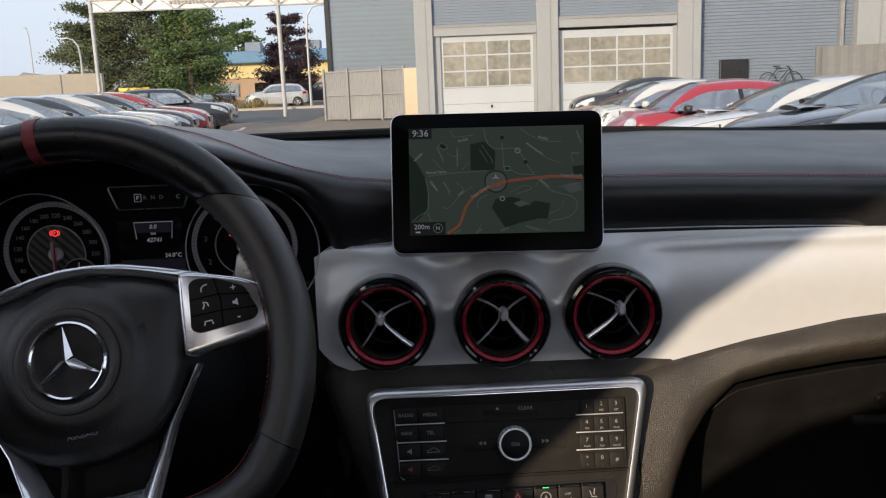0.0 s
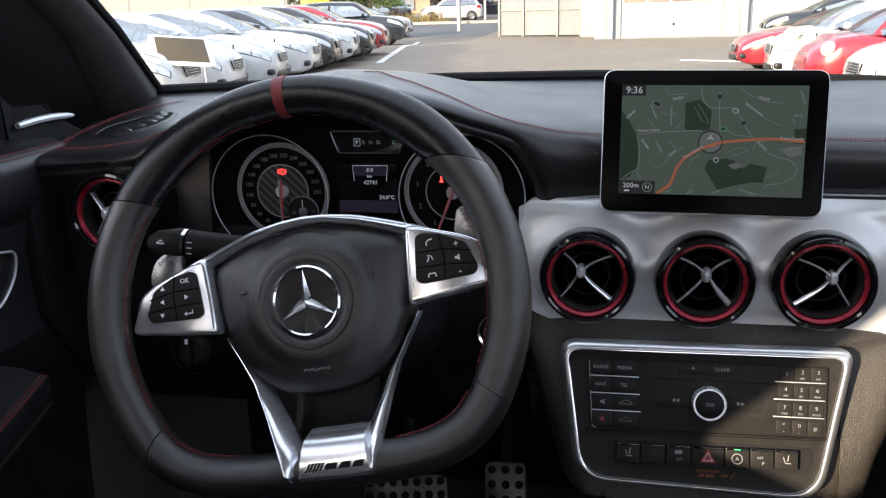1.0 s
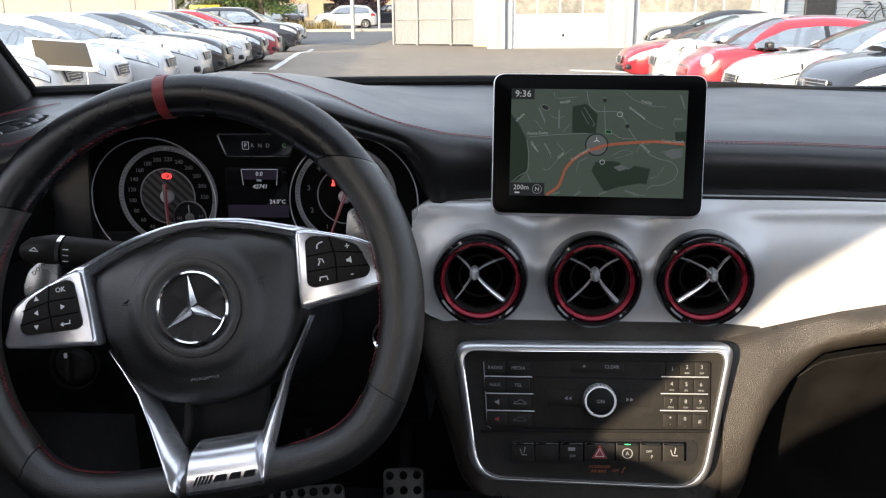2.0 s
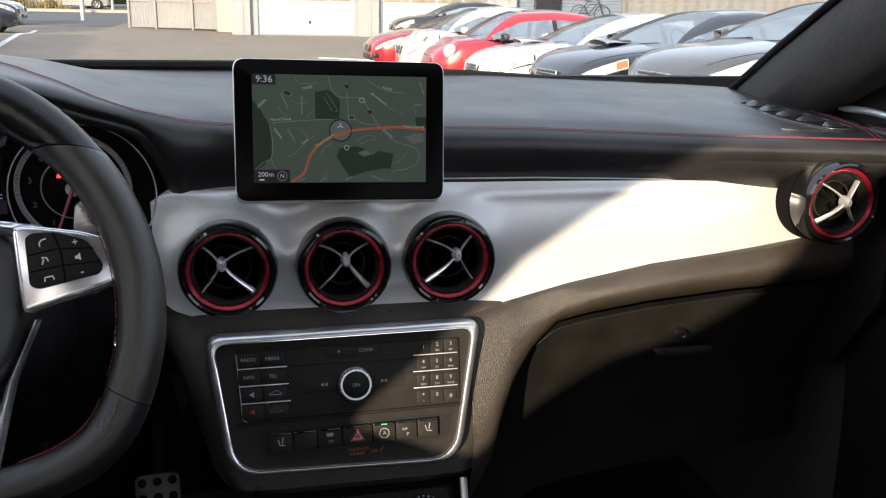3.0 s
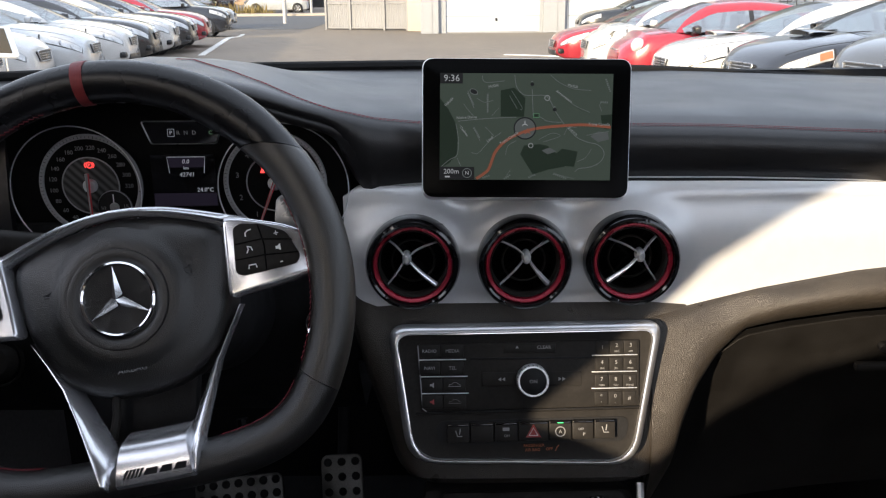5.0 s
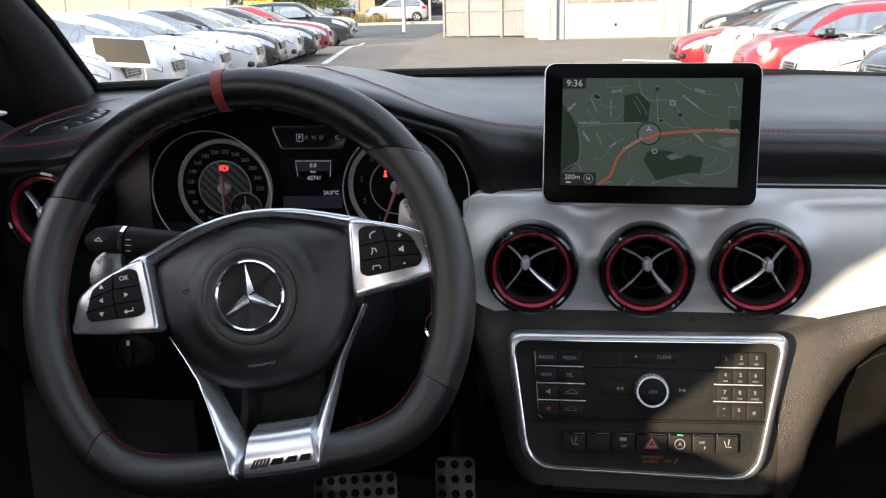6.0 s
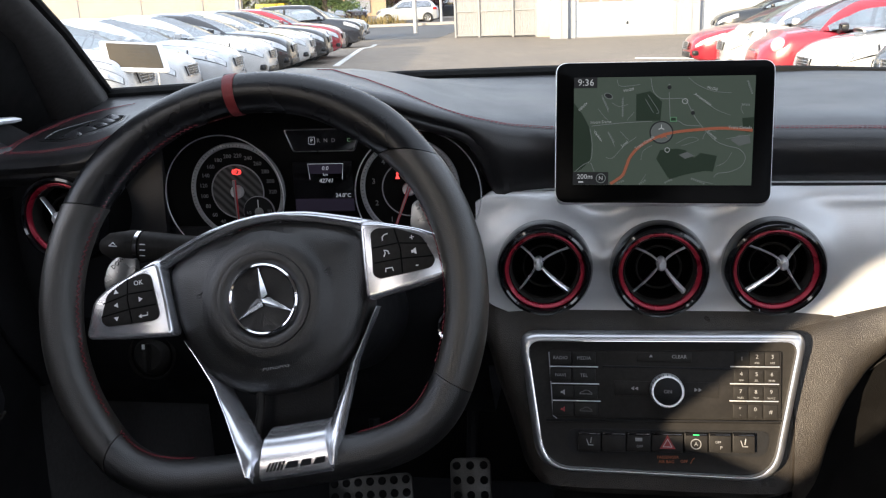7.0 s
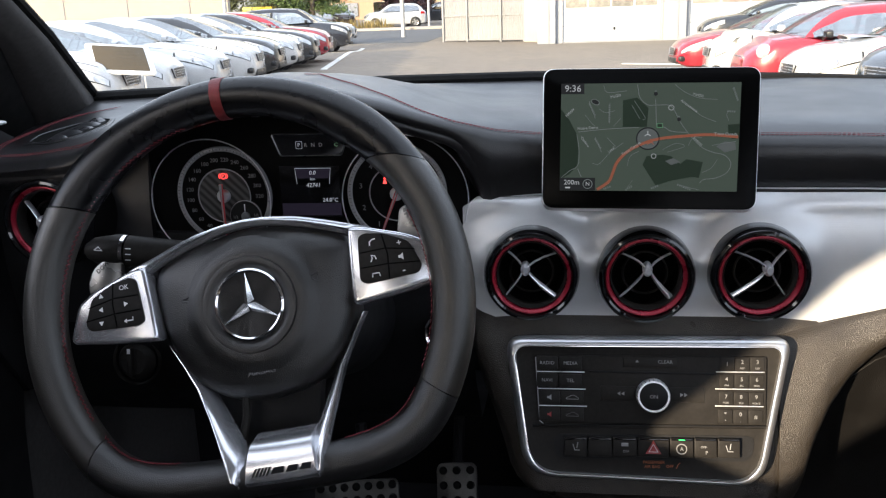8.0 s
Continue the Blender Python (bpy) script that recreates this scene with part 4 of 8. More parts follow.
for sgn, cx in ((-1, -0.0310), (1, 0.0315)):
    for dx in (-0.0022, 0.0018):
        part("symbol", a_prism([(cx + dx - 0.0014, -0.0058), (cx + dx - 0.0014, -0.0018), (cx + dx + 0.0018, -0.0038)] if sgn > 0 else [(cx + dx + 0.0014, -0.0058), (cx + dx - 0.0018, -0.0038), (cx + dx + 0.0014, -0.0018)], 0.0024, 0.0034), M_GREYPRINT, radio, "", False, 0)
    part("rocker", a_box((0.030 * sgn, -0.0038, 0.0018), (0.044, 0.0150, 0.0022), 0.0008), M_SATIN, radio)
kn = part("knob", a_lathe([(0.0, 0.0155), (0.0124, 0.0150), (0.0136, 0.0143), (0.0140, 0.012), (0.0142, 0.0115)], 40, pose(0.0005, -0.0045, 0)), M_DARK, radio)
prof = [(0.0138, 0.0120), (0.0140, 0.0150), (0.0156, 0.0150), (0.0165, 0.0138), (0.0169, 0.0050), (0.0168, 0.000)]
part("knob_ring", a_lathe(prof, 60, pose(0.0005, -0.0045, 0)), M_SILVER, kn, "knurled silver ring")
for k in range(24):
    q = 2 * math.pi * k / 24
    part("knurl", a_box((0.0160, 0, 0.0104), (0.0016, 0.0007, 0.0085), 0.0002, pose(0.0005, -0.0045, 0) @ Matrix.Rotation(q, 4, "Z")), M_SATIN, kn)
text("ON", 0.0052, M_GREYPRINT, kn, pose(0.0005, -0.0045, 0.0158))
tray = rounded([(-0.098, -0.0735), (0.098, -0.0700), (0.102, -0.0440), (-0.100, -0.0475)], 0.010, 5)
part("switch_tray", a_prism(tray, -0.003, -0.0002), M_DARK, radio)
edges = [-0.0890, -0.0650, -0.0400, -0.0150, 0.0170, 0.0410, 0.0640, 0.0865]
for i, (a, b) in enumerate(zip(edges, edges[1:])):
    sl = 0.0016 * (i - 3) / 3.0
    cx, cy, w = (a + b) / 2, -0.0577 + sl, b - a - 0.0010
    k = part("switch", a_box((cx, cy, 0.0030), (w, 0.0195, 0.0060), 0.0012), M_SATIN, radio)
    part("switch_top", a_box((cx, cy + 0.0084, 0.0058), (w * 0.92, 0.0020, 0.0016), 0.0005), M_GLOSS, k)
    if i in (0, 6):
        part("symbol", a_tube([(cx - 0.003, cy + 0.003, 0.0063), (cx - 0.001, cy - 0.003, 0.0063), (cx + 0.004, cy - 0.003, 0.0063)], 0.0006, 5), M_GREYPRINT, k, "", False, 0)
        part("symbol", a_tube([(cx + 0.002, cy + 0.005, 0.0063), (cx + 0.001, cy - 0.001, 0.0063)], 0.0006, 5), M_GREYPRINT, k, "", False, 0)
    if i == 2:
        part("symbol", a_box((cx, cy + 0.003, 0.0062), (0.007, 0.0035, 0.0006), 0.0002), M_GREYPRINT, k)
        text("OFF", 0.0036, M_GREYPRINT, k, pose(cx + 0.001, cy - 0.004, 0.0063))
    if i == 3:
        for s, r in ((0.0086, 0.0007), (0.0052, 0.0005)):
            tri = [(cx + s * math.cos(radians(90 + 120 * j)), cy - 0.0015 + s * math.sin(radians(90 + 120 * j)), 0.0064) for j in range(3)]
            part("warning_triangle", tube(bmesh.new(), tri, r, 5, True), M_BRICKRED if r > 0.0006 else M_WHITE, k, "red warning triangle", False, 0)
        part("triangle_field", a_prism([(cx + 0.0080 * math.cos(radians(90 + 120 * j)), cy - 0.0015 + 0.0080 * math.sin(radians(90 + 120 * j))) for j in range(3)], 0.0058, 0.0062), M_BRICKRED, k, "", False, 0)
    if i == 4:
        part("symbol_ring", a_lathe([(0.0044, 0.0060), (0.0050, 0.0065), (0.0055, 0.0060)], 24, pose(cx, cy - 0.001, 0)), M_GREYPRINT, k)
        text("A", 0.0055, M_GREYPRINT, k, pose(cx, cy - 0.001, 0.0064))
        part("lamp", a_box((cx, cy + 0.0084, 0.0066), (0.006, 0.0008, 0.0008), 0.0002), M_LAMPGREEN, k, "lit green lamp")
    if i == 5:
        text("OFF", 0.0034, M_GREYPRINT, k, pose(cx - 0.002, cy + 0.001, 0.0063))
        text("P", 0.0048, M_GREYPRINT, k, pose(cx + 0.001, cy - 0.0045, 0.0063))
text("PASSENGER", 0.0042, M_ORANGE, radio, pose(0.0020, -0.0738, 0.0002, 0, 0, 1.2))
text("AIR BAG", 0.0042, M_ORANGE, radio, pose(0.0005, -0.0784, 0.0002, 0, 0, 1.2))
text("OFF", 0.0042, M_ORANGE, radio, pose(0.0180, -0.0775, 0.0002, 0, 0, 1.2))
part("symbol", a_tube([(0.0245, -0.0795, 0.0002), (0.0262, -0.0755, 0.0002), (0.0282, -0.0735, 0.0002)], 0.0005, 4), M_ORANGE, radio, "", False, 0)

# ---- steering wheel ----
RIM_Z = 0.020       # the rim stands proud of the hub
WM = facing(-0.345, 0.603, 0.892, 20, 10.5) @ pose(0, 0, -RIM_Z)
wheel = thing("steering_wheel", WM, "flat-bottomed black leather steering wheel turned slightly, red top mark", "steering wheel")


def rim_point(a):
    """The rim's middle line at an angle in degrees, with a flattened bottom."""
    R = 0.1705
    x, y = R * math.cos(radians(a)), R * math.sin(radians(a))
    low = -0.1335
    if y < -0.085:
        t = (-y - 0.085) / (R - 0.085)
        y = -0.085 - (0.1335 - 0.085) * (1 - (1 - t) ** 1.9)
        x *= 1 + 0.15 * t * t * (1 - t)
    return Vector((x, y, RIM_Z))


def rim_piece(a0, a1, grow=0.0, n=None, skew=(0.0, 0.0)):
    """A length of rim; skew slants its two ends, in degrees from the middle line to the outside."""
    n = n or max(3, int(abs(a1 - a0) / 3))
    rows = []
    for i in range(n + 1):
        row = []
        for k in range(18):
            u = 2 * math.pi * k / 18
            t01 = i / n
            a = a0 + (a1 - a0) * t01 + math.cos(u) * (skew[0] * max(0, 1 - t01 * 3) + skew[1] * max(0, t01 * 3 - 2))
            p, q = rim_point(a), rim_point(a + 0.5)
            t = (q - p).normalized()
            nrm = Vector((t.y, -t.x, 0))
            thumb = 0.0022 * (math.exp(-((a - 48) / 13) ** 2) + math.exp(-((a - 132) / 13) ** 2))
            rr, rz = 0.0165 + thumb + grow, 0.0178 + grow
            row.append(p + nrm * rr * math.cos(u) + Vector((0, 0, rz * math.sin(u))))
        rows.append(row)
    bm = bmesh.new()
    loft(bm, rows, True, True)
    return bm


part("top_grip", rim_piece(33.6, 142.0, 0.0, None, (-6.0, 2.5)), M_LEATHER, wheel, "smooth black leather", False, 60)
part("side_grip", rim_piece(142.4, 216.6, 0.0004, None, (2.5, 3.0)), M_GRIP, wheel, "worn perforated leather", False, 60)
part("side_grip", rim_piece(-31.0, 33.2, 0.0004, None, (-1.0, -6.0)), M_GRIP, wheel, "worn perforated leather", False, 60)
part("bottom_grip", rim_piece(217.0, 328.8, 0.0003, None, (3.0, -1.0)), M_COVER, wheel, "smooth black leather", False, 60)
part("red_mark", rim_piece(85.7, 88.7, 0.0007), M_REDLEATHER, wheel, "red leather centre mark", False, 60)
for a0, a1 in ((100, 208), (-28, 20), (213, 247), (293, 327)):
    bm = bmesh.new()
    zig = []
    for i in range(int(abs(a1 - a0) * 1.3)):
        a = a0 + (a1 - a0) * i / int(abs(a1 - a0) * 1.3)
        p = rim_point(a)
        t = (rim_point(a + 0.5) - p).normalized()
        nrm = Vector((-t.y, t.x, 0))
        zig.append(p + nrm * 0.0166 + Vector((0, 0, 0.004 + (0.0028 if i % 2 else -0.0012))) + nrm * 0.0006)
    tube(bm, zig, 0.00045, 4)
    part("rim_stitching", bm, M_STITCH, wheel, "red cross-stitching", False, 0)

# airbag cushion: domed pad with a raised centre disc
PADO = rounded([(-0.086, 0.0425), (-0.050, 0.0565), (0.0, 0.0655), (0.050, 0.0565), (0.086, 0.0425), (0.0845, 0.010), (0.080, -0.018), (0.064, -0.052), (0.036, -0.073), (0.0, -0.079), (-0.036, -0.073), (-0.064, -0.052), (-0.080, -0.018), (-0.0845, 0.010)], 0.014, 4)
bm = bmesh.new()
rows = []
for s, round_, z in ((1.0, 0, -0.030), (1.0, 0, -0.002), (0.988, 0, 0.0025), (0.96, 0.03, 0.0062), (0.91, 0.12, 0.0095), (0.84, 0.35, 0.0122), (0.77, 0.65, 0.0142), (0.72, 0.95, 0.0154), (0.69, 1, 0.0164), (0.66, 1, 0.0177), (0.63, 1, 0.0190), (0.595, 1, 0.0202), (0.55, 1, 0.0211), (0.50, 1, 0.0213), (0.45, 1, 0.0205)):
    ring = []
    for x, y in PADO:
        a, r = math.atan2(y + 0.002, x), 0.079 * s
        ring.append((x * s * (1 - round_) + r * math.cos(a) * round_, ((y + 0.004) * s - 0.004) * (1 - round_) + r * math.sin(a) * round_, z))
    rows.append(ring)
loft(bm, rows, True, True)
part("airbag_cover", bm, M_COVER, wheel, "grained black airbag cover", False, 30)
part("emblem_dish", a_lathe([(0.0395, 0.0200), (0.0385, 0.0232), (0.0350, 0.0238), (0.0310, 0.0222), (0.029, 0.0205), (0.0, 0.0205)], 48), M_COVER, wheel)
em = part("emblem_ring", a_lathe([(0.0255, 0.0205), (0.0262, 0.0238), (0.0275, 0.0246), (0.0290, 0.0236), (0.0294, 0.0205)], 48), M_CHROME, wheel, "chrome emblem ring")
for k in range(3):
    q = radians(90 + 120 * k)
    d, s = Vector((math.cos(q), math.sin(q), 0)), Vector((-math.sin(q), math.cos(q), 0))
    bm = bmesh.new()
    tip, c = d * 0.0262 + Vector((0, 0, 0.0232)), Vector((0, 0, 0.0262))
    e1, e2 = d * 0.0035 + s * 0.0040 + Vector((0, 0, 0.0215)), d * 0.0035 - s * 0.0040 + Vector((0, 0, 0.0215))
    v = [bm.verts.new(p) for p in (c, e1, tip, e2, Vector((0, 0, 0.0205)))]
    for f in ((0, 1, 2), (0, 2, 3), (1, 4, 2), (2, 4, 3), (0, 4, 1), (0, 3, 4)):
        bm.faces.new([v[i] for i in f])
    part("emblem_arm", bm, M_CHROME, em, "", False, 0)
text("AIRBAG", 0.0066, M_VANE, wheel, pose(0, -0.0545, 0.0164, -14), "moulded_word")
for sgn in (-1, 1):
    hx = 0.0530 * sgn
    part("horn_symbol", tube(bmesh.new(), [(hx - 0.0045, 0.0120, 0.0166), (hx - 0.0015, 0.0120, 0.0166), (hx + 0.0040, 0.0095, 0.0164), (hx + 0.0040, 0.0165, 0.0164), (hx - 0.0015, 0.0140, 0.0166), (hx - 0.0045, 0.0140, 0.0166)], 0.0006, 5, True), M_VANE, wheel, "", False, 0)

# silver arch over the cover, from spoke to spoke
rows = []
for i in range(25):
    x = -0.102 + 0.204 * i / 24
    zo = lerp(abs(x), [(0, 0.0712), (0.02, 0.0700), (0.045, 0.0655), (0.066, 0.0590), (0.102, 0.0465)])
    zi = lerp(abs(x), [(0, 0.0650), (0.02, 0.0635), (0.05, 0.0560), (0.07, 0.0490), (0.086, 0.0425), (0.102, 0.0350)])
    rows.append([(x, zo, -0.010), (x, zo, 0.008), (x, zo - 0.0012, 0.0120), (x, (zo + zi) / 2, 0.0135), (x, zi + 0.0002, 0.0108), (x, zi - 0.001, 0.002)])
bm = bmesh.new()
loft(bm, rows, False, True)
part("arch", bm, M_WHEELMETAL, wheel, "satin silver arch", False, 50)

# spokes: satin silver with a black button pod
for sgn in (-1, 1):
    sp = [(0.0865, 0.0480), (0.102, 0.0450), (0.1326, 0.0345), (0.149, 0.0250), (0.154, 0.010), (0.1586, -0.002), (0.1565, -0.0065), (0.125, -0.0115), (0.082, -0.0160), (0.0835, 0.012)]
    sp = rounded([(sgn * x, y) for x, y in sp], 0.006, 3)
    if sgn < 0:
        sp = sp[::-1]
    part("spoke", a_prism(sp, 0.000, 0.0165, 0.0035, None, 3), M_WHEELMETAL, wheel, "satin silver spoke")
    pod = [(0.0910, 0.0030), (0.0945, 0.0375), (0.1000, 0.0400), (0.1160, 0.0370), (0.1345, 0.0275), (0.1425, 0.0070), (0.1385, 0.0012), (0.0960, -0.0006)]
    pod = rounded([(sgn * x, y) for x, y in pod], 0.004, 4)
    if sgn > 0:
        pod = pod[::-1]
    pd = part("button_pod", a_prism(pod, 0.008, 0.0190, 0.0012), M_SATIN, wheel, "black button pod")
    z = 0.0192
    for pts in (((0.0935, 0.0245), (0.115, 0.0250), (0.1380, 0.0205)), ((0.0925, 0.0125), (0.115, 0.0125), (0.1412, 0.0100)), ((0.1140, 0.0372), (0.1165, 0.0200), (0.1150, 0.0002))):
        part("button_groove", a_tube([(sgn * x, y, z - 0.0004) for x, y in pts], 0.0007, 5), M_VOID, pd)
    if sgn < 0:
        text("OK", 0.0056, M_WHITE, pd, pose(-0.1050, 0.0325, z))
        for bx, by, a in ((-0.1255, 0.0285, 90), (-0.1050, 0.0190, 0), (-0.1268, 0.0175, 180), (-0.1280, 0.0065, 270)):
            part("arrow", a_prism([(0.0020, 0), (-0.0014, 0.0020), (-0.0014, -0.0020)], z - 0.0004, z + 0.0002, 0, pose(bx, by, 0, 0, 0, a)), M_WHITE, pd, "", False, 0)
        part("arrow", a_tube([(-0.1005, 0.0075, z), (-0.1005, 0.0050, z), (-0.1070, 0.0050, z)], 0.0005, 4), M_WHITE, pd, "", False, 0)
        part("arrow", a_prism([(-0.1085, 0.0050), (-0.1060, 0.0068), (-0.1060, 0.0032)], z - 0.0004, z + 0.0002), M_WHITE, pd, "", False, 0)
    else:
        text("+", 0.0075, M_WHITE, pd, pose(0.1270, 0.0270, z))
        text("-", 0.0085, M_WHITE, pd, pose(0.1275, 0.0055, z))
        for bx, by, bend in ((0.1060, 0.0312, 1), (0.1050, 0.0185, 0), (0.1050, 0.0055, 2)):
            pts = [(-0.0026, -0.0022), (-0.0024, 0.0006), (-0.0004, 0.0022), (0.0024, 0.0026)] if bend == 1 else [(-0.0026, -0.0024), (-0.0010, 0.0004), (-0.0018, 0.0026), (0.0012, 0.0018), (0.0020, -0.0010)] if bend == 0 else [(-0.0032, -0.0016), (-0.0026, 0.0012), (0.0026, 0.0012), (0.0032, -0.0016)]
            part("symbol", a_tube([(bx + u, by + v, z) for u, v in pts], 0.00055, 5), M_WHITE, pd, "", False, 0)
        part("symbol", a_prism([(0.1248, 0.0152), (0.1264, 0.0152), (0.1286, 0.0136), (0.1286, 0.0190), (0.1264, 0.0174), (0.1248, 0.0174)], z - 0.0004, z), M_WHITE, pd, "", False, 0)
    # paddle behind the spoke
    pdl = [(0.118, 0.040), (0.1235, 0.061), (0.1290, 0.0640), (0.144, 0.055), (0.146, 0.044), (0.141, 0.0335), (0.128, 0.032)] if sgn > 0 else [(-0.1615, 0.034), (-0.163, 0.046), (-0.156, 0.060), (-0.132, 0.073), (-0.1285, 0.066), (-0.130, 0.045), (-0.134, 0.030)][::-1]
    pdl = rounded(pdl, 0.006, 4)
    p = part("shift_paddle", a_prism(pdl, -0.034, -0.028, 0.002), M_PADDLE, wheel, "silver shift paddle")
    text("UP" if sgn > 0 else "DOWN", 0.0054, M_DARK, p, pose(*((0.1345, 0.0555) if sgn > 0 else (-0.1445, 0.0605)), -0.0278, 0, 0, -28 if sgn > 0 else 32), "paddle_word")

HUB = ("airbag_cover", "arch", "emblem_dish", "emblem_ring", "moulded_word", "horn_symbol", "spoke", "button_pod", "shift_paddle")
for ob in [o for o in wheel.children if o.name.split(".")[0] in HUB]:
    ob.matrix_basis = Matrix.Translation((0.006, 0, 0)) @ ob.matrix_basis       # hub parts shifted sideways to line up in the camera's view

# forked lower spoke and its badge plate
for sgn in (-1, 1):
    rows = []
    for u, v, w, z, mid in ((0.0850, -0.020, 0.0022, -0.006, 0.006), (0.0730, -0.040, 0.0026, 0.000, 0.007), (0.0615, -0.060, 0.0036, 0.010, 0.009), (0.0520, -0.085, 0.0056, 0.022, 0.011), (0.0440, -0.108, 0.0080, 0.034, 0.0125), (0.0395, -0.122, 0.0090, 0.0405, 0.0130), (0.0365, -0.134, 0.0070, 0.0415, 0.0130), (0.0330, -0.1400, 0.0035, 0.036, 0.0130)):
        ux = lambda k: mid + sgn * (u + w * k)
        rows.append([(ux(0.10), v, z - 0.014), (ux(0.05), v, z - 0.002), (ux(-0.12), v, z + 0.0004), (ux(-0.45), v, z + 0.0006), (ux(-0.9), v, z - 0.002), (ux(-1.5), v, z - 0.007), (ux(-1.9), v, z - 0.020)])
    bm = bmesh.new()
    loft(bm, rows, True, True)
    part("fork", bm, M_WHEELMETAL, wheel, "satin silver fork", False, 45)
part("fork_back", a_prism(rounded([(-0.050, -0.050), (0.050, -0.050), (0.030, -0.138), (-0.030, -0.138)], 0.01, 3), -0.024, -0.013, 0.003), M_DARK, wheel)
part("fork_rib", a_tube([(-0.014, -0.068, 0.004), (-0.018, -0.088, 0.0), (-0.022, -0.106, 0.006)], 0.0035, 8), M_SATIN, wheel)
rows = []
for y, z in ((-0.1050, 0.026), (-0.1068, 0.0340), (-0.1090, 0.0372), (-0.1130, 0.0402), (-0.1210, 0.0428), (-0.1300, 0.0436), (-0.1360, 0.0425), (-0.1392, 0.0375)):
    hw = 0.0240 + 0.0065 * (-0.101 - y) / 0.04
    rows.append([(0.0190 + x * hw + 0.06 * (y + 0.12), y - 0.0005 * (1 - x * x), z - (0.004 if abs(x) > 0.99 else 0)) for x in (-1, -0.97, -0.9, -0.5, 0, 0.5, 0.9, 0.97, 1)])
plate = part("badge_plate", sheet(rows, 0.012, (0, 0.3, -1)), M_WHEELMETAL, wheel, "satin silver badge plate", False, 40)
for k in range(5):
    part("badge_bar", a_prism([(-0.0225 + 0.0028 * k, -0.1325), (-0.0207 + 0.0028 * k, -0.1325), (-0.0170 + 0.0028 * k, -0.1262), (-0.0188 + 0.0028 * k, -0.1262)], 0.0405, 0.0441, 0, pose(0.0180, 0.0005, 0)), M_DARK, plate, "", False, 0)
for x0, x1 in ((-0.0070, 0.0030), (0.0048, 0.0138), (0.0156, 0.0245)):
    part("badge_bar", a_prism([(x0, -0.1318), (x1, -0.1318), (x1 + 0.0012, -0.1272), (x0 + 0.0030, -0.1272)], 0.0405, 0.0441, 0, pose(0.0180, 0.0005, 0)), M_DARK, plate, "", False, 0)

# steering column, stalk and knee-height details
col = thing("steering_column", facing(-0.345, 0.66, 0.865, 20), "matt black steering column shroud", "steering column")
part("shroud", a_lathe([(0.0, 0.012), (0.052, 0.010), (0.062, 0.0), (0.066, -0.08), (0.07, -0.22)], 32), M_DARK, col)
stalk = thing("column_stalk", facing(-0.47, 0.672, 0.918, 8, -3), "black wiper and indicator stalk behind the wheel", "control stalk")
part("stem", a_tube([(0.09, -0.004, -0.01), (0.04, -0.002, -0.004), (-0.004, 0.0, 0.0)], [0.013, 0.0135, 0.0140], 16), M_SATIN, stalk)
part("ring", a_tube([(-0.004, 0, 0), (-0.0075, 0, 0)], 0.0148, 20), M_CHROME, stalk, "thin chrome ring")
part("tip", a_tube([(-0.008, 0, 0), (-0.014, 0.0, 0), (-0.034, -0.001, 0.001), (-0.042, -0.002, 0.001)], [0.0142, 0.0145, 0.0118, 0.007], 18), M_SATIN, stalk)
part("symbol", a_tube([(-0.030, 0.001, 0.0128), (-0.026, 0.004, 0.0132), (-0.022, 0.001, 0.0138), (-0.030, 0.001, 0.0128)], 0.0006, 4), M_WHITE, stalk, "", False, 0)
for k in range(3):
    part("tick", a_box((0.002, 0.004 - 0.005 * k, 0.0140), (0.005, 0.0008, 0.0008), 0.0002), M_WHITE, stalk)
ign = thing("start_button", facing(-0.222, 0.862, 0.772, 8), "round start button with chrome ring in the dash", "button")
part("ring", a_lathe([(0.016, -0.004), (0.0175, 0.003), (0.020, 0.004), (0.0215, 0.001), (0.0215, -0.006)], 36), M_CHROME, ign, "chrome ring")
part("cap", a_lathe([(0.0, 0.002), (0.014, 0.002), (0.016, -0.002)], 32), M_SATIN, ign)
sw = thing("light_switch", facing(-0.600, 0.880, 0.722, 12), "round black headlamp switch with silver edge", "switch")
part("dial", a_lathe([(0.0, 0.006), (0.016, 0.006), (0.020, 0.003), (0.024, -0.004)], 32), M_SATIN, sw)
part("ring", a_lathe([(0.0275, -0.004), (0.0290, 0.001), (0.0305, -0.005)], 32), M_SATIN, sw)
part("grip", a_box((0, 0, 0.011), (0.007, 0.034, 0.012), 0.003), M_SATIN, sw)
part("pointer", a_box((0.0, 0.014, 0.0172), (0.004, 0.006, 0.0006), 0.0002), M_WHITE, sw)

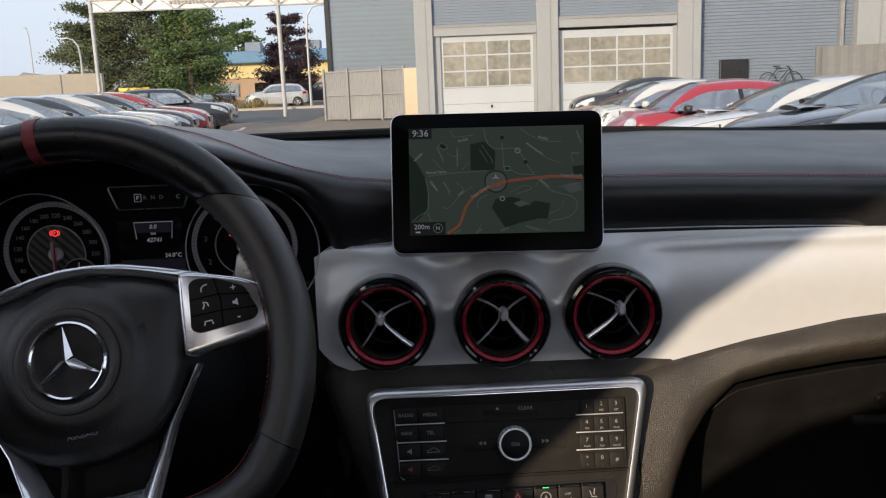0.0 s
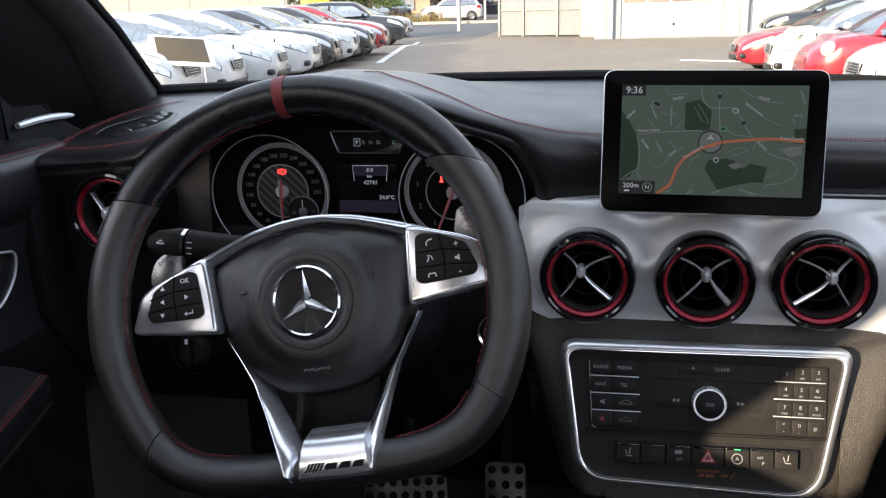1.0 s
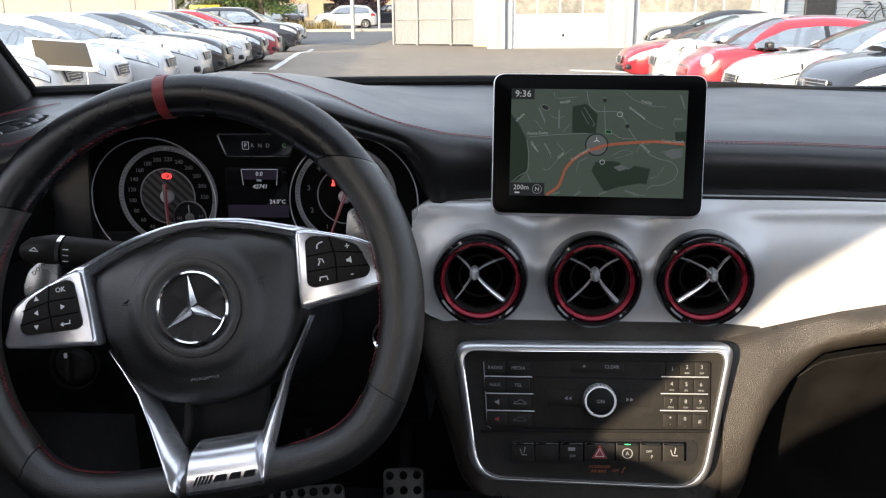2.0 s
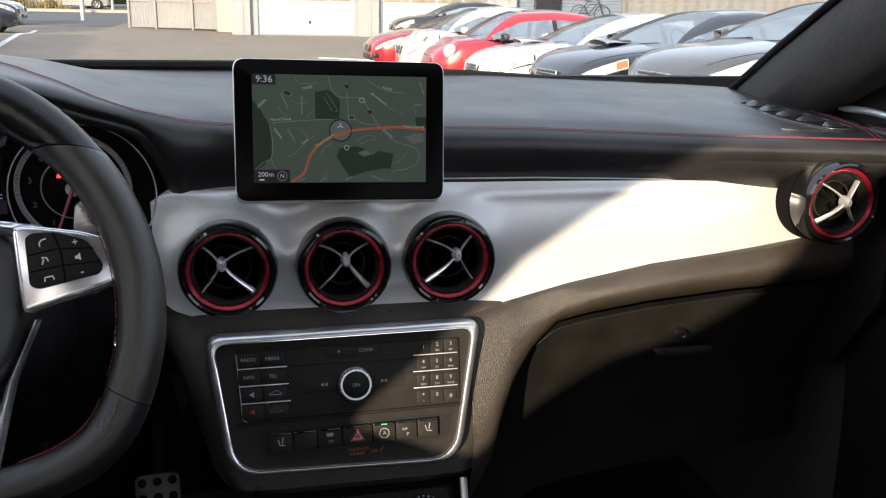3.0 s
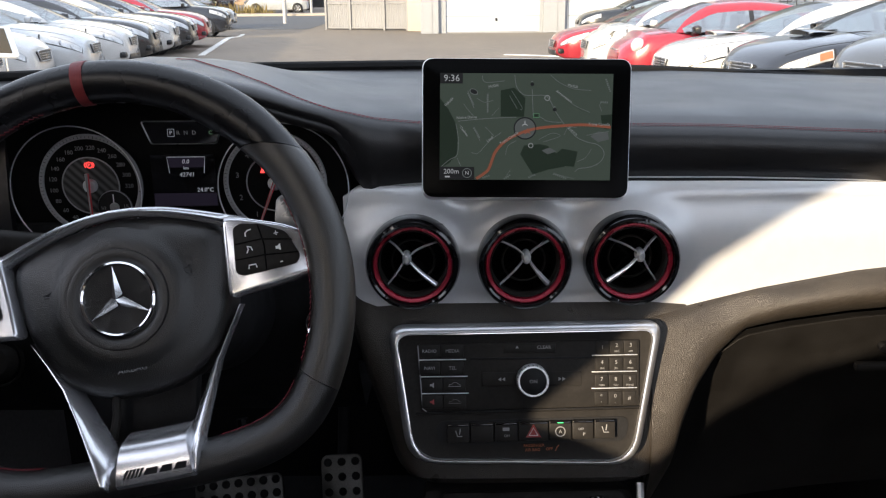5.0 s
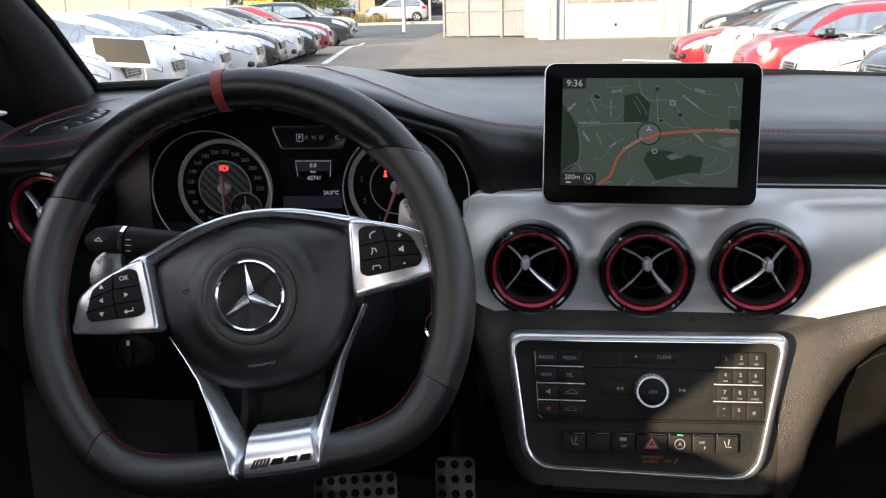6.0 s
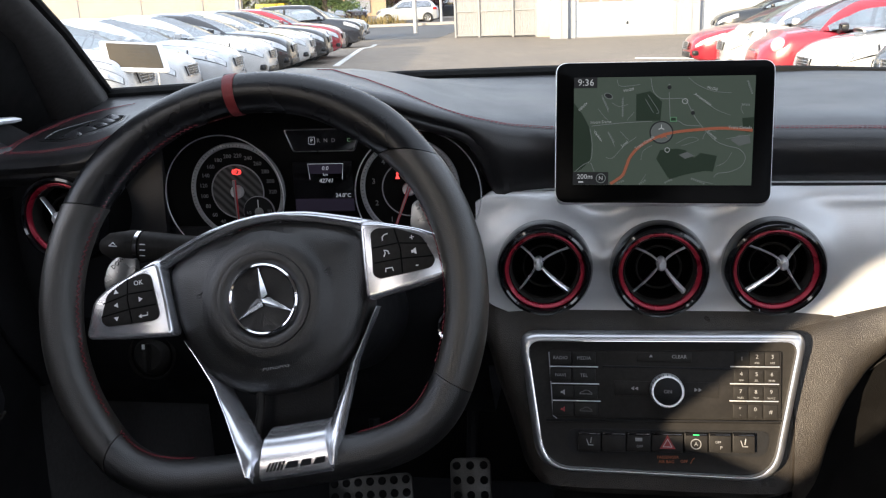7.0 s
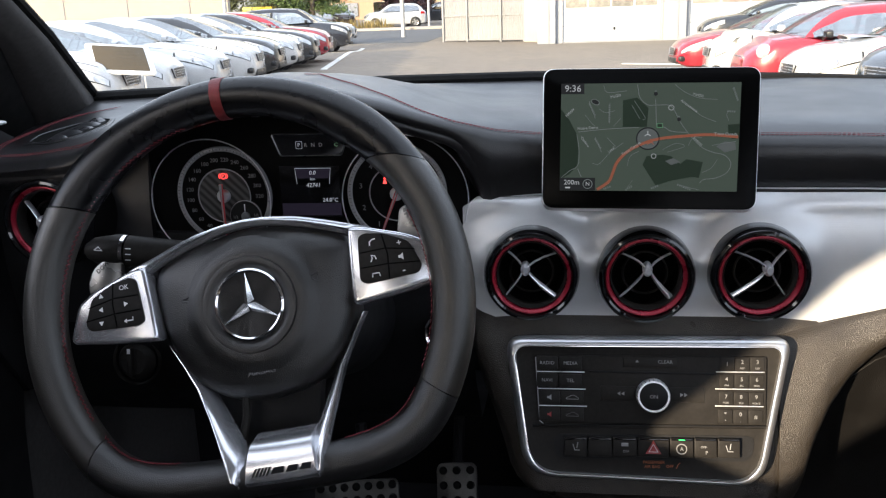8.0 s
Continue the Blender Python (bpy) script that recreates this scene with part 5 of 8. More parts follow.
# ---- instrument cluster ----
cl = thing("instrument_cluster", facing(-0.357, 0.866, 0.933, 0), "instrument cluster with two round dials and a centre display", "instrument cluster")
part("backplate", a_prism(rounded([(-0.215, -0.09), (0.17, -0.09), (0.165, 0.055), (0.08, 0.098), (-0.10, 0.100), (-0.215, 0.045)], 0.03, 5), -0.02, -0.004), M_VOID, cl)
for cx, cy, R, big in ((-0.103, -0.006, 0.0550, True), (0.0905, -0.005, 0.0550, False)):
    ox = 0.0
    d = part("dial", a_lathe([(0.0, 0.0), (0.0540, 0.0), (0.0540, -0.004)], 56, pose(cx, cy, 0)), M_VOID, cl, "black dial face")
    part("dial_ring", a_lathe([(0.0490, 0.0004), (0.0500, 0.0022), (0.0535, 0.0026), (0.0545, 0.0), (0.0490, 0.0004)], 64, pose(cx, cy, 0)), M_DIALRING, d, "grey graduated ring")
    part("cowl_ring", a_lathe([(0.0672, 0.010), (0.0679, 0.0113), (0.0686, 0.010), (0.0679, 0.0087), (0.0672, 0.010)], 64, pose(cx - (0.0125 if big else -0.010), cy - 0.004, 0)), M_SILVER, d, "thin silver ring")
    part("carbon_disc", a_lathe([(0.0, 0.0012), (0.0290, 0.0012), (0.0300, 0.0)], 40, pose(cx, cy, 0)), M_CARBON if big else M_VOID, d, "carbon weave centre" if big else "")
    part("carbon_edge", a_lathe([(0.0290, 0.0010), (0.0298, 0.0022), (0.0306, 0.0010)], 48, pose(cx, cy, 0)), M_DIALRING, d)
    part("needle_cap", a_lathe([(0.0, 0.0065), (0.0062, 0.0062), (0.0074, 0.004), (0.0074, 0.001)], 28, pose(cx, cy, 0)), M_SILVER, d, "silver needle cap")
    ang = -90 if big else -112
    q = radians(ang)
    nd = [(math.cos(q) * r, math.sin(q) * r) for r in (-0.014, 0.046)]
    part("needle", a_tube([(cx + nd[0][0], cy + nd[0][1], 0.0086), (cx + nd[1][0], cy + nd[1][1], 0.0076)], [0.0022, 0.0011], 6), M_NEEDLE, d, "red needle")
    part("needle_line", a_tube([(cx + nd[0][0], cy + nd[0][1], 0.0104), (cx - nd[0][0] * 0.2, cy - nd[0][1] * 0.2, 0.0104), (cx + nd[1][0], cy + nd[1][1], 0.0092)], [0.0016, 0.0008, 0.0004], 6), M_GREYPRINT, d, "pale needle line")
    nums = [str(v) for v in range(0, 340, 20)] if big else [str(v) for v in range(0, 9)]
    for i, s in enumerate(nums):
        a = 273 - 0.857 * 20 * i if big else 273 - 35 * i
        r = 0.0400
        text(s, 0.0062 if big else 0.0080, M_DIALPRINT, d, pose(cx + r * math.cos(radians(a)), cy + r * math.sin(radians(a)), 0.0008), "dial_number")
    bm = bmesh.new()
    for i in range(65):
        a = radians(273 - i * 280 / 64)
        lng = 0.0030 if i % 4 == 0 else 0.0016
        box(bm, (0.0516, 0, 0.0027), (lng, 0.0005, 0.0004), 0, pose(cx, cy, 0) @ Matrix.Rotation(a, 4, "Z"))
    tagged(part("graduation", bm, M_DARK, d, "", False, 0), kind="stuff")
fuel = part("fuel_gauge", a_lathe([(0.0, 0.0022), (0.0165, 0.0022), (0.0172, 0.0036), (0.0180, 0.0022), (0.0180, 0.0)], 40, pose(-0.0800, -0.0290, 0)), M_DARK, cl, "small fuel dial")
part("fuel_needle", a_tube([(-0.0800, -0.0290, 0.0045), (-0.0800, -0.0150, 0.0040)], 0.0006, 5), M_WHITE, fuel)
part("fuel_ring", a_lathe([(0.0166, 0.0024), (0.0174, 0.0034), (0.0182, 0.0022)], 40, pose(-0.0800, -0.0290, 0)), M_DIALRING, fuel)
part("fuel_cap", a_lathe([(0.0, 0.0055), (0.0045, 0.0050), (0.0052, 0.003)], 20, pose(-0.0800, -0.0290, 0)), M_STEEL, fuel)
text("1/1", 0.0045, M_GREYPRINT, fuel, pose(-0.0680, -0.0280, 0.0026))
text("1/2", 0.0045, M_GREYPRINT, fuel, pose(-0.0920, -0.0300, 0.0026))
bl = part("brake_lamp", a_lathe([(0.0026, 0.0014), (0.0031, 0.0020), (0.0035, 0.0014)], 20, pose(-0.1020, 0.0160, 0)), M_LAMPRED, cl, "lit red brake warning")
text("P", 0.0042, M_LAMPRED, bl, pose(-0.1020, 0.0160, 0.0020))
for sgn in (-1, 1):
    part("bracket", a_tube([(-0.1020 + sgn * 0.0038, 0.0187, 0.0018), (-0.1020 + sgn * 0.0051, 0.0160, 0.0018), (-0.1020 + sgn * 0.0038, 0.0133, 0.0018)], 0.0005, 4), M_LAMPRED, bl)
belt = part("belt_lamp", a_prism([(0.0758, 0.0060), (0.0802, 0.0060), (0.0788, 0.0100), (0.0772, 0.0100)], 0.0014, 0.0022), M_LAMPRED, cl, "lit red seat belt warning", False, 0)
part("belt_head", a_lathe([(0.0, 0.0022), (0.0011, 0.0022), (0.0013, 0.0014)], 12, pose(0.0780, 0.0116, 0)), M_LAMPRED, belt)
info = part("info_display", a_prism([(-0.038, -0.030), (0.029, -0.030), (0.029, 0.026), (-0.038, 0.026)], -0.002, 0.001), M_GLOSS, cl, "black centre display")
part("info_band", a_prism([(-0.0375, -0.0285), (0.0285, -0.0285), (0.0285, -0.0150), (-0.0375, -0.0150)], 0.0011, 0.0013), M_LCDBAND, info, "", False, 0)
part("info_band", a_prism(rounded([(-0.0185, 0.0125), (0.0170, 0.0125), (0.0190, 0.0235), (-0.0205, 0.0235)], 0.002, 3), 0.0011, 0.0013), M_LCDBAND, info, "", False, 0)
part("info_line", a_tube([(-0.0190, 0.0065, 0.0014), (-0.0205, 0.0235, 0.0014), (0.0190, 0.0235, 0.0014), (0.0170, 0.0065, 0.0014)], 0.00035, 4), M_LCD, info, "", False, 0)
text("0.0", 0.0062, M_LCD, info, pose(-0.0015, 0.0185, 0.0014), shear=0.2)
text("km", 0.0044, M_LCD, info, pose(-0.0015, 0.0118, 0.0014))
text("42741", 0.0064, M_LCD, info, pose(-0.0012, 0.0048, 0.0014), shear=0.2)
text("24.0\u00b0C", 0.0062, M_LCD, info, pose(0.0170, -0.0115, 0.0016))
gear = part("gear_window", frame_ring(rounded([(-0.0355, 0.0365), (0.0325, 0.0365), (0.0415, 0.0610), (-0.0445, 0.0610)], 0.003, 3), rounded([(-0.0345, 0.0375), (0.0315, 0.0375), (0.0400, 0.0600), (-0.0430, 0.0600)], 0.003, 3), -0.002, 0.0020, 0.0015), M_STEEL, cl, "thin silver window frame")
part("gear_glass", a_prism([(-0.0345, 0.0375), (0.0315, 0.0375), (0.0400, 0.0600), (-0.0430, 0.0600)], -0.002, 0.0005), M_GLOSS, gear, "", False, 0)
for s, x in (("P", -0.0140), ("R", -0.0065), ("N", 0.0015), ("D", 0.0100), ("C", 0.0270)):
    text(s, 0.0058, M_LCD if s == "P" else M_LCDGREEN if s == "C" else M_GREYPRINT, gear, pose(x, 0.0485, 0.0008))
part("gear_box", frame_ring(rounded([(-0.0175, 0.0445), (-0.0103, 0.0445), (-0.0103, 0.0527), (-0.0175, 0.0527)], 0.001, 2), rounded([(-0.0171, 0.0449), (-0.0107, 0.0449), (-0.0107, 0.0523), (-0.0171, 0.0523)], 0.001, 2), 0.0004, 0.0009), M_LCD, gear, "", False, 0)

# ---- the car's shell ----
shell_l, shell_r = -0.80, 0.76


solid("floor", a_box((-0.02, -0.2, 0.27), (1.56, 3.2, 0.04)), M_CARPET, "black carpeted car floor", "floor", "", "structure")
def roof_height(x, y):
    return 1.495 - 0.03 * ((x + 0.02) / 0.75) ** 2


# closed roof lining
solid("ceiling", sheet([[(-0.66 + 1.28 * i / 6, 0.42 - 2.27 * j / 10, roof_height(-0.66 + 1.28 * i / 6, 0.42 - 2.27 * j / 10)) for j in range(11)] for i in range(7)], 0.03, (0, 0, 1)), M_HEAD, "grey cloth roof lining of the car", "ceiling", "", "structure", 60)
solid("wall_front", a_box((-0.02, 1.36, 0.63), (1.6, 0.03, 0.74)), M_DARK, "black bulkhead behind the dashboard", "wall", "", "structure")
solid("wall_rear", a_box((-0.02, -1.82, 0.60), (1.6, 0.04, 0.68)), M_DARK, "black cloth rear wall under the rear window", "wall", "", "structure")
# unseen slab added behind the driver to cut light from the rear
solid("wall_rear", a_box((-0.43, -1.80, 1.21), (0.78, 0.04, 0.56)), M_DARK, "unseen black slab added to block light from the rear", "wall", "", "structure")
# added side walls above the doors: slabs whose gaps shape the incoming light
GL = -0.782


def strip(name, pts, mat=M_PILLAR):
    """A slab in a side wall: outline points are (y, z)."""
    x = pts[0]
    solid(name, a_prism(pts[1], 0, 0.04, 0, Matrix(((0, 0, 1, x - 0.02), (1, 0, 0, 0), (0, 1, 0, 0), (0, 0, 0, 1)))), mat, "added dark side wall of the car with gaps for light", "wall", "", "structure")


# left: slab edges are cut so the gap casts the dashboard's sun band
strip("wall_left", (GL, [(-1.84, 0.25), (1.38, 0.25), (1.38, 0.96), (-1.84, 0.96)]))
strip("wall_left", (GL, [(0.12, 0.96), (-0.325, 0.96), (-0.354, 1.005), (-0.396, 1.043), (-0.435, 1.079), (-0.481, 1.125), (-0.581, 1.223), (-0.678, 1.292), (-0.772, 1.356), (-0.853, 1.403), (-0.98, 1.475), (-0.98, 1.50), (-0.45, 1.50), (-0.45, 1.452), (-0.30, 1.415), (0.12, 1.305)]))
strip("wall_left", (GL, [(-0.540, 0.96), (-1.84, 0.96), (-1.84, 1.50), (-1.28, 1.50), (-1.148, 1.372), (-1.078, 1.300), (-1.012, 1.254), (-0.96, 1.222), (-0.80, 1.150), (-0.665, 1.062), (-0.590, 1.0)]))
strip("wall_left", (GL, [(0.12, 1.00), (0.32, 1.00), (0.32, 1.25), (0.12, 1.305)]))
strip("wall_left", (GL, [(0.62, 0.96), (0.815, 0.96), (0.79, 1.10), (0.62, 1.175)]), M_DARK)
# unseen slab added to keep the sun off the driver's window
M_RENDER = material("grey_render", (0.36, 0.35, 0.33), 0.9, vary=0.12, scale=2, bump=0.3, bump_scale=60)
solid("wall_outside", a_box((-2.1, -1.40, 0.97), (0.20, 0.85, 1.94), 0.01), M_RENDER, "unseen grey slab added to block sun at the driver's window", "wall", "", "structure")
# right: open side windows, door pillar left out to let in more light
GR = 0.70
strip("wall_right", (GR, [(-1.84, 0.25), (1.38, 0.25), (1.38, 0.95), (-1.84, 0.95)]))
strip("wall_right", (GR, [(-1.84, 0.95), (-1.60, 0.95), (-1.60, 1.50), (-1.84, 1.50)]))
strip("wall_right", (GR, [(-1.60, 1.44), (0.45, 1.44), (0.40, 1.50), (-1.60, 1.50)]))

# dark sills that close the gap between the dashboard's ends and the pillars
for xa, xb in ((0.618, 0.74), (-0.90, -0.745)):
    solid("trim", a_box(((xa + xb) / 2, 1.06, 0.925), (xb - xa, 0.44, 0.06), 0.004), M_DARK, "black plastic sill beside the dashboard", "sill", "", "structure")
# A-pillars
for nm, F, R, O in (("wall_pillar_right", [(0.652, 1.25, 0.975), (0.645, 1.13, 1.044), (0.636, 1.0, 1.113), (0.612, 0.70, 1.262), (0.585, 0.42, 1.400)], [(0.645, 1.02, 0.972), (0.622, 0.905, 1.031), (0.604, 0.775, 1.099), (0.590, 0.58, 1.205), (0.56, 0.20, 1.385)], 0.075),
                    ("wall_pillar_left", [(-0.808, 1.25, 0.99), (-0.712, 0.98, 1.100), (-0.66, 0.72, 1.235), (-0.61, 0.42, 1.400)], [(-0.785, 1.07, 0.980), (-0.722, 0.915, 1.098), (-0.675, 0.655, 1.228), (-0.622, 0.36, 1.395)], -0.075)):
    rows = []
    for f, r in zip(F, R):
        f, r = Vector(f), Vector(r)
        o = Vector((O, 0, 0))
        rows.append([f] + [f.lerp(r, k) - o * (0.22 * math.sin(math.pi * k)) for k in (0.12, 0.25, 0.4, 0.55, 0.7, 0.85)] + [r, r + o, f + o * 0.9])
    bm = bmesh.new()
    loft(bm, rows, True, True)
    solid(nm, bm, M_PILLAR, "dark cloth-covered windscreen pillar", "pillar", "", "structure", 75)
    # black seal along the glass
    bm = bmesh.new()
    tube(bm, [Vector(f) + Vector((0, 0.006, 0.004)) for f in F], 0.006, 8)
    solid("trim", bm, M_RUBBER, "black rubber windscreen seal", "seal", "", "structure")
# black door seal, widened to fill the dark area behind the driver's pillar
bm = bmesh.new()
loft(bm, [[(-0.800, 1.075, 0.965), (-0.805, 0.91, 0.965), (-0.83, 0.90, 0.955), (-0.87, 1.08, 0.955)], [(-0.735, 0.920, 1.093), (-0.745, 0.80, 1.085), (-0.79, 0.79, 1.07), (-0.81, 0.92, 1.08)],
          [(-0.680, 0.660, 1.223), (-0.668, 0.56, 1.195), (-0.74, 0.55, 1.18), (-0.76, 0.66, 1.21)], [(-0.627, 0.365, 1.390), (-0.608, 0.22, 1.380), (-0.69, 0.20, 1.37), (-0.70, 0.36, 1.38)]], True, True)
solid("trim", bm, M_RUBBER, "black rubber door seal and dark fill beside the pillar", "seal", "", "structure", 60)
# windscreen glass and the black cowl edge below it
ws = [[(x, lerp(x, COWL_Y) + 0.03, lerp(x, COWL_Z) - 0.01), (x * 0.97, 0.98, 1.135), (x * 0.92, 0.70, 1.268), (x * 0.88, 0.40, 1.405)] for x in (-0.80, -0.6, -0.3, 0.0, 0.3, 0.55, 0.68)]
win = solid("window_1", sheet(ws, 0.004, (0, 0.4, 0.9)), M_GLASS, "clear curved car windscreen", "window", "", "structure", 60)
win.visible_shadow = False
bm = bmesh.new()
tube(bm, [(x, lerp(x, COWL_Y) + 0.004, lerp(x, COWL_Z) + 0.005) for x in [-0.80 + 1.48 * i / 40 for i in range(41)]], 0.0085, 8)
solid("trim", bm, M_RUBBER, "black rubber cowl strip under the windscreen", "seal", "", "structure")

# ---- doors ----
def door_panel(name, sgn, x0, label, dy=0.0, dz=0.0, by=0.0, bz_=0.0, nose=0.022):
    """An inner door trim: sill, stitched upper roll, pull bowl and armrest, swept along the door."""
    d = thing(name, pose(sgn * x0, 0.2, 0.30), label, "car door", "front doors", "structure")
    prof = [(0.060, 0.988), (0.020, 0.985), (0.004, 0.976), (0.0, 0.962), (0.004, 0.935), (0.016, 0.905), (0.022, 0.87), (0.024, 0.82), (0.020, 0.795), (0.016, 0.775)]
    low = [(0.016, 0.70), (0.024, 0.64), (0.030, 0.55), (0.034, 0.42), (0.036, 0.32)]
    def sweep(pr, y0, y1):
        ys = [y0 + (y1 - y0) * i / 14 for i in range(15)]
        return [[(sgn * (x0 + px), y, pz) for px, pz in pr] for y in ys]
    part("upper_roll", sheet(sweep(prof[:6], 0.875, -0.85), 0.02, (sgn, 0, -0.3)), M_PAD, d, "black stitched upper roll", True, 60)
    part("middle_panel", sheet(sweep(prof[5:], 0.86, -0.85), 0.02, (sgn, 0, 0)), M_PAD, d, "", True, 60)
    part("lower_panel", sheet(sweep([(0.016, 0.776)] + low, 0.86, -0.85), 0.02, (sgn, 0, 0)), M_DARK, d, "", True, 60)
    bm = bmesh.new()
    for sz in (0.0, 0.006):
        stitches(bm, [(sgn * (x0 + 0.004 - sz * 0.4), 0.87 - 0.9 * i / 40, 0.9765 + sz) for i in range(41)], lift=(-sgn * 0.0008, 0, 0.0008))
    part("seam", bm, M_THREAD, d, "red thread seam", True, 0)
    # armrest wedge
    rows = []
    for i in range(15):
        t = i / 14
        y = 0.725 + dy - 0.75 * t
        w = nose + (0.077 - nose) * (1 - (1 - min(1, t * 3.0)) ** 2)
        zt = dz + lerp(t, [(0, 0.787), (0.1, 0.770), (0.22, 0.751), (0.45, 0.727), (1, 0.715)])
        rows.append([(sgn * (x0 + 0.03), y, zt + 0.012), (sgn * (x0 + 0.016 - w * 0.5), y, zt + 0.010), (sgn * (x0 + 0.016 - w), y, zt + 0.002), (sgn * (x0 + 0.014 - w), y, zt - 0.012), (sgn * (x0 + 0.018 - w), y, zt - 0.026), (sgn * (x0 + 0.03), y, zt - 0.075)])
    bm = bmesh.new()
    loft(bm, rows, True, True)
    ar = part("armrest", bm, M_PAD, d, "black leather armrest", True, 40)
    part("armrest_strip", a_tube([Vector(r[4]) + Vector((-sgn * 0.001, 0, -0.002)) for r in rows], 0.0022, 6), M_CHROME if sgn > 0 else M_SATIN, ar, "thin silver strip", True)
    bm = bmesh.new()
    for dx in (0.001, 0.007):
        stitches(bm, [Vector(r[2]) + Vector((sgn * dx, 0, 0.0018)) for r in rows], r=0.0007)
    part("seam", bm, M_STITCH, ar, "red thread seam", True, 0)
    b = part("window_switch", a_box((sgn * (x0 - 0.012), 0.61 + dy, 0.772 + dz), (0.034, 0.070, 0.010), 0.004, None), M_SATIN, ar, "", True)
    part("switch_key", a_box((sgn * (x0 - 0.014), 0.605 + dy, 0.779 + dz), (0.020, 0.034, 0.006), 0.002), M_GLOSS, b, "", True)
    for e in (-1, 1):
        part("switch_edge", a_tube([(sgn * (x0 + 0.004), 0.61 + dy + e * 0.030, 0.7775 + dz), (sgn * (x0 + 0.004), 0.61 + dy + e * 0.0345, 0.7775 + dz), (sgn * (x0 - 0.028), 0.61 + dy + e * 0.0345, 0.7775 + dz), (sgn * (x0 - 0.028), 0.61 + dy + e * 0.024, 0.7775 + dz)], 0.0008, 6), M_CHROME, b, "thin chrome edge", True)
    # pull bowl with silver outline, release lever and seat keys
    ctr = [(y + by, z + bz_) for y, z in ((0.772, 0.886), (0.676, 0.905), (0.45, 0.915), (0.35, 0.89), (0.36, 0.85), (0.45, 0.835), (0.66, 0.833), (0.735, 0.829), (0.765, 0.858))]
    ol = rounded(ctr, 0.022, 5)
    face = [(z_, x_) for x_, z_ in sorted(prof[3:], key=lambda q: q[1])]
    X = lambda y, z, o: (sgn * (x0 + lerp(z, face) - o), y, z)
    bowl = part("pull_bowl", tube(bmesh.new(), [X(y, z, 0.001) for y, z in ol], 0.0017, 8, True), M_SILVER, d, "thin silver outline", True)
    bm = bmesh.new()
    vs = [bm.verts.new(X(y, z, -0.0005)) for y, z in ol]
    bm.faces.new(vs)
    part("bowl_face", bm, M_SATIN, bowl, "", True, 0)
    for k in range(4):
        kk = part("seat_key", a_box(X(0.738 + by - 0.0185 * k, 0.875 + bz_ + 0.0035 * k, 0.002), (0.006, 0.0165, 0.012), 0.002), M_SATIN, bowl, "", True)
        q = Matrix(((0, 0, -sgn, sgn * (x0 + 0.0165)), (-sgn, 0, 0, 0.738 + by - 0.0185 * k), (0, 1, 0, 0.875 + bz_ + 0.0035 * k), (0, 0, 0, 1)))
        text("321M"[k], 0.0065, M_DIMPRINT, kk, obj_root(d).matrix_basis.inverted() @ q)
    part("release_lever", a_box(X(0.60 + by, 0.853 + bz_, 0.006), (0.012, 0.13, 0.020), 0.005), M_SATIN, bowl, "", True)
    # speaker sail panel with its silver bar
    back, xs_ = (0.104 if sgn > 0 else 0.070), x0 + 0.050
    sail = [(1.06, 0.940), (0.845, 0.940), (0.842, 1.095), (0.875, 1.072), (0.97, 1.008)] if sgn > 0 else [(1.06, 0.940), (0.845, 0.940), (0.835, 1.061), (0.87, 1.042), (0.926, 1.006)]
    sp = part("sail_panel", a_prism(sail if sgn < 0 else sail[::-1], 0, 0.012, 0.003, Matrix(((0, 0, sgn, sgn * (xs_ + 0.004)), (1, 0, 0, 0), (0, 1, 0, 0), (0, 0, 0, 1)))), M_DARK, d, "black speaker grille panel", True)
    bm = bmesh.new()
    for i in range(17):
        for j in range(18):
            y, z = 0.783 + back + 0.0042 * i, 1.002 + 0.0032 * j + 0.0016 * (i % 2)
            if z < 1.050 - (y - back - 0.79) * 0.55 and (sgn < 0 or i < 9):
                box(bm, (sgn * (xs_ + 0.0036), y, z), (0.001, 0.0017, 0.0014))
    tagged(part("grille", bm, M_SATIN, sp, "", True, 0), kind="stuff")
    part("silver_bar", a_tube([(sgn * (xs_ - 0.002), (0.985 if sgn > 0 else 0.956) - 0.106 * t, (0.989 if sgn > 0 else 1.002) + 0.003 * math.sin(t * 3)) for t in [i / 8 for i in range(9)]], [0.002, 0.0040, 0.0044, 0.0045, 0.0045, 0.0045, 0.0045, 0.0045, 0.0038], 8), M_SILVER, sp, "satin silver speaker bar", True)
    if sgn > 0:
        part("grille_edge", a_tube([(xs_ + 0.003, 0.866, 0.984), (xs_ + 0.003, 0.868, 1.03), (xs_ + 0.003, 0.873, 1.051), (xs_ + 0.003, 0.905, 1.052)], 0.0016, 6), M_SATIN, sp, "", True)
        part("window_channel", a_tube([(xs_ + 0.008, 0.832, 0.965), (xs_ + 0.008, 0.840, 1.10)], [0.009, 0.004], 8), M_POST, d, "grey window channel", True)
    else:
        part("frame_post", a_tube([(-(xs_ + 0.02), 0.842, 0.96), (-(xs_ + 0.008), 0.827, 1.10)], 0.010, 8), M_RUBBER, d, "", True)
    return d


door_panel("door_1", 1, 0.612, "black leather door panel with red stitching, silver-edged bowl")
door_panel("door_2", -1, 0.722, "black leather door panel beside the steering wheel", -0.014, -0.030, 0.009, -0.012, 0.064)
